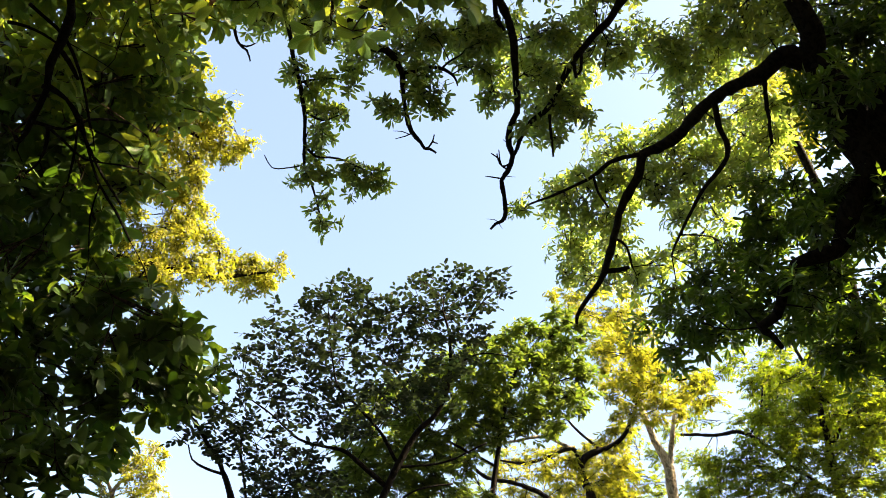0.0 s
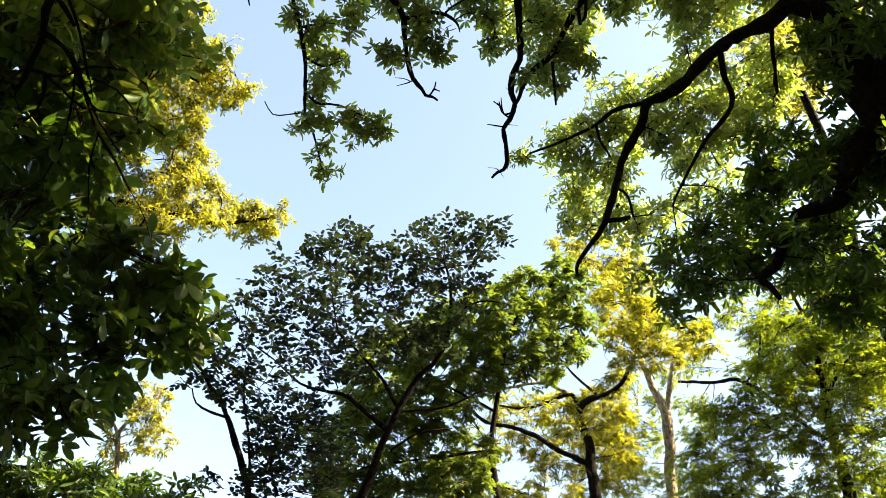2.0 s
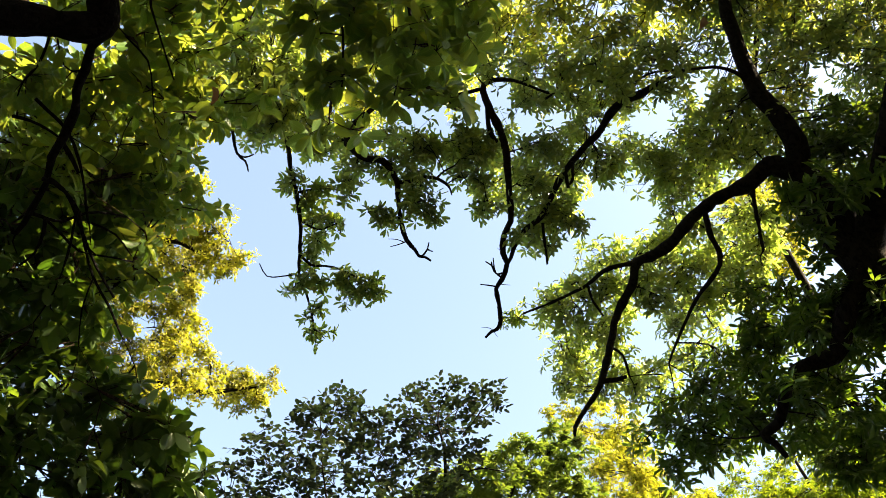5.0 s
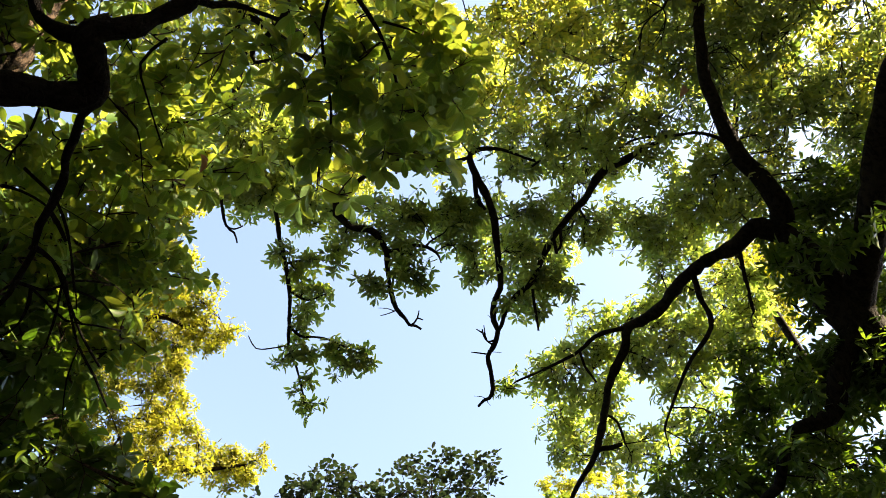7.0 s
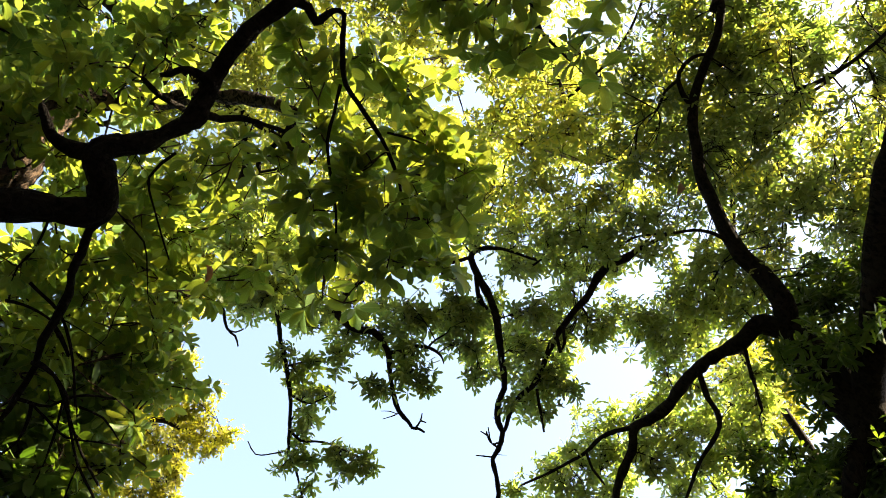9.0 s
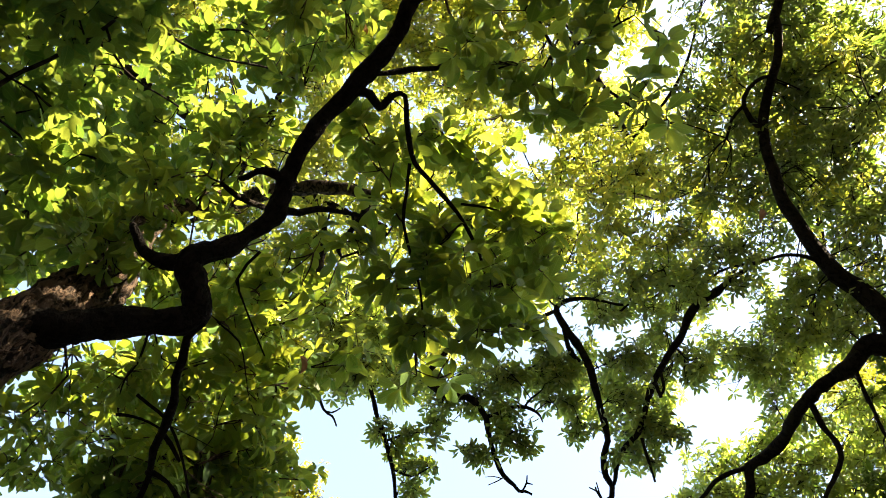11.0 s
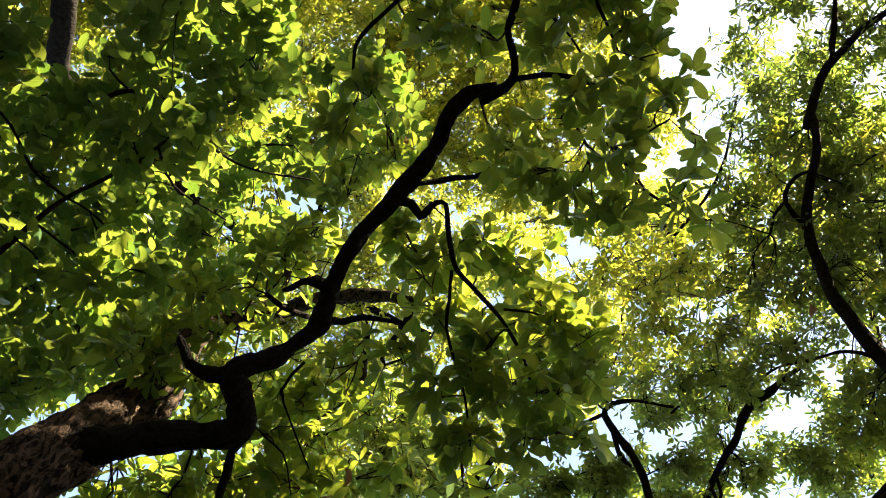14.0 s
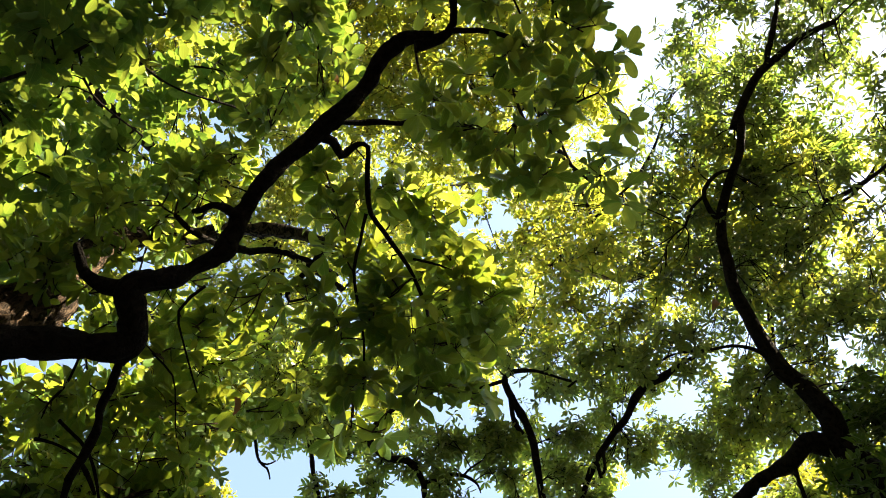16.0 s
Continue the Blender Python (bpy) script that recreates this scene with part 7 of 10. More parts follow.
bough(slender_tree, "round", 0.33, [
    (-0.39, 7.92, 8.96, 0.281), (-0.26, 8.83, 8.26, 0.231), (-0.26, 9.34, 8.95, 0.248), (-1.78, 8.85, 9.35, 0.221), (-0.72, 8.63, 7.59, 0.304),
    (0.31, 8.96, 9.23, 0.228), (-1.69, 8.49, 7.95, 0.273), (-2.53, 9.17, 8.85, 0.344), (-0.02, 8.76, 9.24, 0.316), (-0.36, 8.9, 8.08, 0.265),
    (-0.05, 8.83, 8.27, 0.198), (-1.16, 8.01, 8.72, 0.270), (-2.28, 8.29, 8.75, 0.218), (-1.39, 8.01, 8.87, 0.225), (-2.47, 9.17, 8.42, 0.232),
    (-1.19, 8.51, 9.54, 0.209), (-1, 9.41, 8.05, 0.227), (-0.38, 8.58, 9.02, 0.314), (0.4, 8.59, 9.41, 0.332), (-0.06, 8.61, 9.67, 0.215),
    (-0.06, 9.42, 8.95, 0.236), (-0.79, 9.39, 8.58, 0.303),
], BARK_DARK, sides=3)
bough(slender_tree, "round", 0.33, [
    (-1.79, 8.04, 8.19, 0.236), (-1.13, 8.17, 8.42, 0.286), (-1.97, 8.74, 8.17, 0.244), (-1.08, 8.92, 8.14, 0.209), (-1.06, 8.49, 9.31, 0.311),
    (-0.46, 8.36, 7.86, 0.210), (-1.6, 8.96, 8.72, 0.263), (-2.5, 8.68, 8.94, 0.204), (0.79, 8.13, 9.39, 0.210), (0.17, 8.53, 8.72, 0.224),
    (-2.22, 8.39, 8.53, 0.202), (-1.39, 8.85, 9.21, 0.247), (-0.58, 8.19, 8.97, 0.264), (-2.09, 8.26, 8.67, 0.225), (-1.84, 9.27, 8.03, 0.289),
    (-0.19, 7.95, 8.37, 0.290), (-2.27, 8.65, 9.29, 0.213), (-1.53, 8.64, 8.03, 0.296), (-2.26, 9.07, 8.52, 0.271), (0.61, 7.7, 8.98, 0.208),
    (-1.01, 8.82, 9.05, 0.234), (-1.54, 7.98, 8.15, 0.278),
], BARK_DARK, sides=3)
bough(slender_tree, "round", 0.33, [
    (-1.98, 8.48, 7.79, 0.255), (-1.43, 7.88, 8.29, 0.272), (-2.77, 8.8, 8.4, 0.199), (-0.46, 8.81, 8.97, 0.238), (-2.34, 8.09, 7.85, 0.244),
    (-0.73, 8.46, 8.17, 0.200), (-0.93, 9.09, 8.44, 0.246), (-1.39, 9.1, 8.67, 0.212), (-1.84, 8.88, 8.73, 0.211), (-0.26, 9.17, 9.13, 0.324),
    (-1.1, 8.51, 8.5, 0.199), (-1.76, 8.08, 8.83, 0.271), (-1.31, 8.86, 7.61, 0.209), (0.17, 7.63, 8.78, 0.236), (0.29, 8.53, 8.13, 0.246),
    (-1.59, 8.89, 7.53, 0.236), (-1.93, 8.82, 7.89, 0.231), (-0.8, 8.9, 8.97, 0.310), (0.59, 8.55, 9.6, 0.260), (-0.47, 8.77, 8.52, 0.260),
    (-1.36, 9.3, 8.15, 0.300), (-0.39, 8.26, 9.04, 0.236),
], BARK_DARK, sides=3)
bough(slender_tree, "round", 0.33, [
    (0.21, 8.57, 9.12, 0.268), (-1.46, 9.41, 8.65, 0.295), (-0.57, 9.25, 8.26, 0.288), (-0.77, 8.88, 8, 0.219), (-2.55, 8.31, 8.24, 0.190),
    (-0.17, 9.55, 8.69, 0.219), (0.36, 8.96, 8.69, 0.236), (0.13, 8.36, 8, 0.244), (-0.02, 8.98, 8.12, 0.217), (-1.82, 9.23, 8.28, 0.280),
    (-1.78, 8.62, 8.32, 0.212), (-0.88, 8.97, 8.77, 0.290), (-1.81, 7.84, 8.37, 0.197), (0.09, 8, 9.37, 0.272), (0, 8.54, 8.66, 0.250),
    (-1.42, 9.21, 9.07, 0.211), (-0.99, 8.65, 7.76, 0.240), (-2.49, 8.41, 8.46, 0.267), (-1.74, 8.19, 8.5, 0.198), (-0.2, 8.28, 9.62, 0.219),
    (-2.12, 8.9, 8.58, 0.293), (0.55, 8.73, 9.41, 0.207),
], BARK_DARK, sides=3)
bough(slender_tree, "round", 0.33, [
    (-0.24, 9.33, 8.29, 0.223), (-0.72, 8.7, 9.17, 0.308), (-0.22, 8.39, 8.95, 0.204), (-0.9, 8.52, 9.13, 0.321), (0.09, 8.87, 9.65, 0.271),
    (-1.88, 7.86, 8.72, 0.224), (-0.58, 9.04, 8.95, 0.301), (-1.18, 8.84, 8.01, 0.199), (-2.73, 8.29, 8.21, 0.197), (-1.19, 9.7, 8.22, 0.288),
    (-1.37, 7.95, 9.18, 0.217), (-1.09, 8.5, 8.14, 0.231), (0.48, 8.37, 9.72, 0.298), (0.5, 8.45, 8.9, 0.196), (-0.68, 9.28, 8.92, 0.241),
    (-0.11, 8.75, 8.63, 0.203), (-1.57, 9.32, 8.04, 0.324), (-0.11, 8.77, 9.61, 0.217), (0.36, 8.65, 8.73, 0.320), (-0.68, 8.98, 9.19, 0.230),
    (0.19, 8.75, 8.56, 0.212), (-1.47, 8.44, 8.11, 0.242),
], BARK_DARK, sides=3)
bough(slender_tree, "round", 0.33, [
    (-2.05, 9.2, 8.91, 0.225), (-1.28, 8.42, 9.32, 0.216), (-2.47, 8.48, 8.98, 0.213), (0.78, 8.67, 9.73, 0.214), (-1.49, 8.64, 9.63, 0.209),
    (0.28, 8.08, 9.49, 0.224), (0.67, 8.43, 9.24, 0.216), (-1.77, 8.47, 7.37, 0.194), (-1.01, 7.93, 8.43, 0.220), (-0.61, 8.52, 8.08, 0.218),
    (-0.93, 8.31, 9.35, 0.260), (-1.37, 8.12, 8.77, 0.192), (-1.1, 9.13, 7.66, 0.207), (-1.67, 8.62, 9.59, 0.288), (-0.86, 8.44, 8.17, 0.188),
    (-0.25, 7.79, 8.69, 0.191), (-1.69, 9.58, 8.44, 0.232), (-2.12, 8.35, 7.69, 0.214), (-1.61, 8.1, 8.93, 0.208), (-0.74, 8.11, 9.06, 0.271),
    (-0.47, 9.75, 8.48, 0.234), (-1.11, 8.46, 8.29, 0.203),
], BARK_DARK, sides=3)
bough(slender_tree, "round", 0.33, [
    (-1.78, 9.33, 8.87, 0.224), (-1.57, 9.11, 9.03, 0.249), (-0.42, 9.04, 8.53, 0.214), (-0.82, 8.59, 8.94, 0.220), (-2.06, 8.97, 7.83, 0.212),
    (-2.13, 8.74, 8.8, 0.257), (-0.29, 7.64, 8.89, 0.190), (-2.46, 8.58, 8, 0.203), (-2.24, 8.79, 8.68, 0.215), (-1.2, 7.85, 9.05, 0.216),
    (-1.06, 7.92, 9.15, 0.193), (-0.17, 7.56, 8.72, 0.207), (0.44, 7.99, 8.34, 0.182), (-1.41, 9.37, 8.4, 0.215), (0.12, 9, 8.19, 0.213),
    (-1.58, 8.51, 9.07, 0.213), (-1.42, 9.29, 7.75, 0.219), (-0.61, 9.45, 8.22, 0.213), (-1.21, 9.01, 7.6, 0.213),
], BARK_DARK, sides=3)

# slim dark-stemmed sapling with small round leaves
slim_stem_tree = tree("slender_tree", (-3.3, 10.2, 0), "slim dark-stemmed sapling with small round leaves", "tree")
limb(slim_stem_tree, "trunk", [
    (-3.2, 10.2, -0.2, 0.100), (-3.1, 10.1, 2.5, 0.085), (-2.29, 9.89, 5.78, 0.049), (-2.39, 9.66, 6.25, 0.044), (-2.5, 9.48, 6.54, 0.041),
    (-2.61, 9.3, 6.83, 0.036), (-2.76, 9.07, 7.14, 0.030), (-2.91, 8.91, 7.32, 0.025), (-3.08, 8.71, 7.53, 0.019), (-3.36, 8.48, 7.71, 0.014),
    (-3.52, 8.4, 7.74, 0.008),
], BARK_DARK, 8, 0.08, 0.1)
limb(slim_stem_tree, "limb", [
    (-2.72, 9.13, 7.05, 0.019), (-2.92, 9.05, 7.08, 0.016), (-3.09, 8.96, 7.15, 0.011), (-3.14, 8.85, 7.29, 0.008),
], BARK_DARK, 8, 0.08, 0.12)
limb(slim_stem_tree, "limb", [
    (-2.4, 9.6, 6.37, 0.022), (-2.44, 9.33, 6.85, 0.016), (-2.53, 9.03, 7.32, 0.014), (-2.48, 8.8, 7.68, 0.008),
], BARK_DARK, 8, 0.08, 0.12)
limb(slim_stem_tree, "limb", [
    (-2.09, 9.9, 6.37, 0.019), (-2.19, 9.69, 6.73, 0.017), (-2, 9.52, 7.12, 0.011),
], BARK_DARK, 8, 0.08, 0.12)
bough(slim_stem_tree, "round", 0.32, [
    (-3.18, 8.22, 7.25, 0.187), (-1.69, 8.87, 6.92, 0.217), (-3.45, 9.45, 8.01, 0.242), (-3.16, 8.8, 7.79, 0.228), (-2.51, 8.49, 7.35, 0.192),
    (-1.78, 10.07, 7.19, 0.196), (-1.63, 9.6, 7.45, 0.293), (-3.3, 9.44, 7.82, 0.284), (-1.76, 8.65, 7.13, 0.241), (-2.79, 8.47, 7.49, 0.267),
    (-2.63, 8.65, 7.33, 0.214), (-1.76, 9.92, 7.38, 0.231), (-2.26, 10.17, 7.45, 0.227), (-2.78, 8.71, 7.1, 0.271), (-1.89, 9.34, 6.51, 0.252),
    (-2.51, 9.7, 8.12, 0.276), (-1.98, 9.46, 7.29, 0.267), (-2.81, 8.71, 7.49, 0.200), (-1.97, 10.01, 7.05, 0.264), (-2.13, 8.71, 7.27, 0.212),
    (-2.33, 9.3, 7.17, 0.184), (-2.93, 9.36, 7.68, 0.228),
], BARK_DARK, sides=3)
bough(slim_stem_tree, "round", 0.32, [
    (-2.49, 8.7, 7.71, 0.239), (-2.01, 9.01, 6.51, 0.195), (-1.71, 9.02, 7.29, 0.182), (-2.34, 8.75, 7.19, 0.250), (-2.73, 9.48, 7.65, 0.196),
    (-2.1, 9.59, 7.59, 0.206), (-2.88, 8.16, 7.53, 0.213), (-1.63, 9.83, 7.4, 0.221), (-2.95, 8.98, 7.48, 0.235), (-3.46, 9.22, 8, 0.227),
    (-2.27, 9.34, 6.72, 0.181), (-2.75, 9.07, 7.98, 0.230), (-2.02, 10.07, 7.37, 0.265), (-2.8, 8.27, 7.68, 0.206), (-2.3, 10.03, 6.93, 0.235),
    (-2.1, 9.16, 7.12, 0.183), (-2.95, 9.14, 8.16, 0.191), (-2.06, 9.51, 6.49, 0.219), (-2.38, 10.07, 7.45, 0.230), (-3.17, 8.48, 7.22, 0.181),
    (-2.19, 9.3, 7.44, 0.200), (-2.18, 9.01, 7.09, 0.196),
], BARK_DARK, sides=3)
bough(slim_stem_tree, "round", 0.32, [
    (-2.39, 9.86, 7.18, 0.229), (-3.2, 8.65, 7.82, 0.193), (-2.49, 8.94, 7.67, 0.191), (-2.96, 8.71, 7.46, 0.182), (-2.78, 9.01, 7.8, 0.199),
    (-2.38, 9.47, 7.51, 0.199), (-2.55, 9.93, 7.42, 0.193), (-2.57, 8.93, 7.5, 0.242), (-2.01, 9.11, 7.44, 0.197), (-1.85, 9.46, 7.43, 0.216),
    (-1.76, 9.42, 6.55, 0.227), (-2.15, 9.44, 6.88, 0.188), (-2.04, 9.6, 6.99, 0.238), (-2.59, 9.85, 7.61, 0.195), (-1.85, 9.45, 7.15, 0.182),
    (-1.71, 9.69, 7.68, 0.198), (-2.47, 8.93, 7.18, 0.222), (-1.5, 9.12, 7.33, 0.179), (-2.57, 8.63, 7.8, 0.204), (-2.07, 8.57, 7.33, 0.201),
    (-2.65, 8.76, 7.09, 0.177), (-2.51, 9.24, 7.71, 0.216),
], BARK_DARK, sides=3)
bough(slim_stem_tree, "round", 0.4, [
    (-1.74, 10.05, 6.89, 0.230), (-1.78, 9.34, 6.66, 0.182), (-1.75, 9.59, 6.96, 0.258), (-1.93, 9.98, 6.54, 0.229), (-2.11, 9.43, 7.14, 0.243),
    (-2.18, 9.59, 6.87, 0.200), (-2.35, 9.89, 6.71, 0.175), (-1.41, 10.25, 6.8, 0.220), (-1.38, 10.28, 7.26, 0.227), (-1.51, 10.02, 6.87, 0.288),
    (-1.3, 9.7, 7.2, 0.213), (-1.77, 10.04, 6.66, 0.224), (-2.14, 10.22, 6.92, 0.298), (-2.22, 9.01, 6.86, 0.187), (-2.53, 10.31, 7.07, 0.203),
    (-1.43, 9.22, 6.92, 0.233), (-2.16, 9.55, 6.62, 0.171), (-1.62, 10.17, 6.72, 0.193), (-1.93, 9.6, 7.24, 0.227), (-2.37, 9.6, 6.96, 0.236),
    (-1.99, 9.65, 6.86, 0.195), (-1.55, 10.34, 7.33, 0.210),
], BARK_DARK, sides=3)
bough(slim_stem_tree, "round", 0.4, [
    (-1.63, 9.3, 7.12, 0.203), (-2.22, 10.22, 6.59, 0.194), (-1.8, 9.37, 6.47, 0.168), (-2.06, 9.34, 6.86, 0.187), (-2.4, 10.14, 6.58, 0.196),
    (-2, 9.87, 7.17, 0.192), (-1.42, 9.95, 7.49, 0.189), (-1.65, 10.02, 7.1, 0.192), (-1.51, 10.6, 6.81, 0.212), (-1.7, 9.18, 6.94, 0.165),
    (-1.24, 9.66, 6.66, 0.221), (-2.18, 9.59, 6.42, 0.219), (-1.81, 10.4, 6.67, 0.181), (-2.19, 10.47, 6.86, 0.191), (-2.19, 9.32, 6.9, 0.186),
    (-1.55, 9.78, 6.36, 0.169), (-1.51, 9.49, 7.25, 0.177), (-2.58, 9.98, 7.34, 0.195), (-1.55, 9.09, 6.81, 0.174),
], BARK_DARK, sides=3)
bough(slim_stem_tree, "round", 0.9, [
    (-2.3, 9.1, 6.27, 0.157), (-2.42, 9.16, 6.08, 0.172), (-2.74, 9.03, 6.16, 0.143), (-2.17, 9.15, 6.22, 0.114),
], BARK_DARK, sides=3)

# shaded green tree with fine drooping leaves
green_mid_tree = tree("green_tree", (1.6, 13, 0), "shaded green tree with fine drooping leaves", "tree")
limb(green_mid_tree, "trunk", [
    (1.7, 13.2, -0.2, 0.160), (1.6, 13, 3, 0.130), (1.06, 12.9, 6.9, 0.077), (0.89, 12.56, 7.68, 0.063), (0.8, 12.24, 8.31, 0.049),
    (0.9, 11.77, 9.09, 0.038), (1.09, 11.24, 9.86, 0.028), (1.37, 10.75, 10.44, 0.017),
], BARK_DARK, 8, 0.08, 0.15)
limb(green_mid_tree, "limb", [
    (0.85, 11.92, 8.86, 0.024), (0.15, 11.75, 9.18, 0.021), (-0.61, 11.48, 9.56, 0.017), (-0.99, 11.3, 9.77, 0.014),
], BARK_DARK, 8, 0.08, 0.12)
limb(green_mid_tree, "limb", [
    (0.8, 12.24, 8.31, 0.024), (-0.03, 12.31, 8.24, 0.021), (-1.31, 12.34, 8.04, 0.017),
], BARK_DARK, 8, 0.08, 0.12)
bough(green_mid_tree, "shaded_green", 1.4, [
    (-0.97, 11.69, 10.08, 0.312), (-0.51, 10.95, 9.68, 0.234), (-0.41, 11.84, 8.78, 0.221), (2.2, 10.49, 9.57, 0.306), (1.81, 11.76, 9.48, 0.270),
    (1.18, 11.62, 9.62, 0.221), (-0.86, 11.8, 9.66, 0.321), (0.82, 11.06, 9.69, 0.336), (1.32, 10.75, 10.3, 0.319), (-0.16, 11.38, 10.19, 0.334),
    (1.79, 11.41, 10.28, 0.368), (-1.09, 11.76, 9.79, 0.302), (1.92, 10.13, 9.89, 0.299), (-1.46, 10.96, 8.84, 0.294), (0.41, 11.32, 8.47, 0.314),
    (1.51, 10.96, 9.57, 0.345), (0.64, 10.16, 9.68, 0.314), (0.32, 10.67, 9.55, 0.279), (0.99, 10.32, 10.23, 0.252), (-0.34, 11.42, 9.55, 0.336),
    (1.28, 11.35, 9.2, 0.266), (0.3, 11.99, 9.38, 0.311),
], BARK_DARK, sides=3)
bough(green_mid_tree, "shaded_green", 1.4, [
    (1.51, 11.25, 9.45, 0.267), (1.01, 11.88, 9.74, 0.295), (0.9, 10.69, 9.9, 0.232), (0.29, 10.59, 10.02, 0.317), (-0.41, 11.56, 8.85, 0.245),
    (-1.37, 11.3, 8.49, 0.223), (1.42, 10.49, 9.62, 0.277), (0.55, 11.22, 9.19, 0.343), (1.34, 10.05, 10.13, 0.232), (0.89, 10.76, 10.33, 0.326),
    (0.16, 12.34, 9.02, 0.228), (-0.03, 11.5, 9.56, 0.233), (-0.74, 10.96, 8.66, 0.290), (1.93, 10.46, 9.14, 0.320), (-1.15, 11.02, 8.9, 0.316),
    (-0.4, 11.04, 9.95, 0.255), (2.08, 10.63, 10.81, 0.266), (1.75, 10.94, 10.74, 0.363), (-1.12, 10.98, 9.54, 0.248), (1.86, 11.14, 10.59, 0.230),
    (-0.08, 12.03, 9.15, 0.341), (0.94, 10.5, 9.53, 0.241),
], BARK_DARK, sides=3)
bough(green_mid_tree, "shaded_green", 1.4, [
    (1.98, 10.78, 9.86, 0.269), (-0.62, 11.27, 8.56, 0.243), (0.14, 10.99, 9, 0.305), (0.3, 11.72, 10.05, 0.320), (0.79, 11.99, 9.39, 0.356),
    (0.72, 10.9, 9.87, 0.248), (1.11, 11.71, 9.99, 0.264), (0.08, 11.39, 10.25, 0.306), (2.29, 11.17, 9.7, 0.246), (-0.82, 11.27, 8.55, 0.302),
    (0.42, 11.27, 10.3, 0.229), (2.12, 10.18, 9.64, 0.236), (-0.29, 12.06, 9.33, 0.237), (1.1, 10.53, 9.98, 0.232), (-0.21, 11.43, 9.18, 0.312),
    (1.73, 10.95, 10.24, 0.237), (-0.66, 11.92, 9.48, 0.286), (-0.73, 10.39, 9.35, 0.223), (0.52, 10.72, 9.45, 0.319), (0.03, 10.97, 9.64, 0.250),
    (1.73, 11.14, 9.41, 0.306), (-1.56, 11.69, 8.91, 0.259),
], BARK_DARK, sides=3)
bough(green_mid_tree, "shaded_green", 1.4, [
    (0.68, 11.09, 9.43, 0.257), (-1.39, 12, 9.19, 0.343), (-1.06, 11.73, 8.82, 0.235), (-0.66, 11.2, 8.29, 0.254), (1.32, 11.22, 9.94, 0.229),
    (-1.11, 12.02, 9.3, 0.283), (0.54, 11.53, 8.98, 0.229), (-1.31, 10.79, 9.1, 0.295), (0.18, 12, 9.11, 0.292), (1.87, 10.98, 9.06, 0.250),
    (1.22, 11.13, 10.19, 0.276), (0.43, 11.01, 9.28, 0.243), (-0.3, 10.65, 9.37, 0.210), (-0.6, 11.5, 9.78, 0.232), (1.36, 11.73, 9.92, 0.356),
    (0.88, 11.15, 9.51, 0.222), (1.93, 10.84, 10.15, 0.230), (-0.54, 11.21, 9.26, 0.316), (2.25, 11.32, 9.52, 0.215), (0.51, 10.69, 10.27, 0.237),
    (-0.42, 11.46, 9.13, 0.211), (-0.2, 10.71, 9.97, 0.224),
], BARK_DARK, sides=3)
bough(green_mid_tree, "shaded_green", 1.4, [
    (0.05, 11.31, 8.94, 0.285), (2.26, 10.65, 10.48, 0.261), (1.7, 9.7, 10.11, 0.225), (-0.18, 11.55, 8.47, 0.213), (0.06, 10.8, 10.11, 0.298),
    (-0.63, 12.16, 9.33, 0.231), (-0.19, 11.45, 8.6, 0.211), (1.15, 10.17, 10.26, 0.232), (1.51, 10.33, 9.92, 0.249), (-0.7, 11.27, 9.8, 0.221),
    (0.13, 11.41, 9.63, 0.282), (2.13, 9.98, 10.15, 0.214), (-1.22, 11.59, 8.66, 0.222), (1.01, 11.44, 9.16, 0.231), (1.76, 10.64, 9.38, 0.225),
    (-0.14, 10.97, 9.36, 0.233), (0.79, 11.41, 9.3, 0.248),
], BARK_DARK, sides=3)
bough(green_mid_tree, "shaded_green", 1.3, [
    (-1.74, 12.33, 8.11, 0.256), (-0.22, 12.03, 8.42, 0.319), (-0.49, 12.18, 7.52, 0.330), (0.05, 12.14, 8.03, 0.291), (-1.49, 12.16, 8.19, 0.250),
    (-0.14, 11.64, 7.65, 0.250), (-1.14, 12.49, 8.05, 0.309), (-0.77, 11.51, 8.09, 0.347), (-0.8, 12.3, 8.21, 0.296), (-0.15, 12.19, 7.55, 0.323),
    (-0.17, 12.11, 8.16, 0.372), (-0.84, 11.54, 8.42, 0.247), (0.4, 12.55, 8.72, 0.368), (-1.34, 12.01, 8.75, 0.329), (-1.34, 12.71, 7.98, 0.347),
    (-2.05, 12.74, 8.03, 0.355), (0.24, 11.7, 7.73, 0.246), (-1.15, 12.59, 8.55, 0.292), (-0.58, 11.6, 7.58, 0.226), (0.53, 11.59, 7.7, 0.255),
    (0.59, 12, 7.49, 0.349), (-1.52, 12.55, 8.09, 0.360),
], BARK_DARK, sides=3)
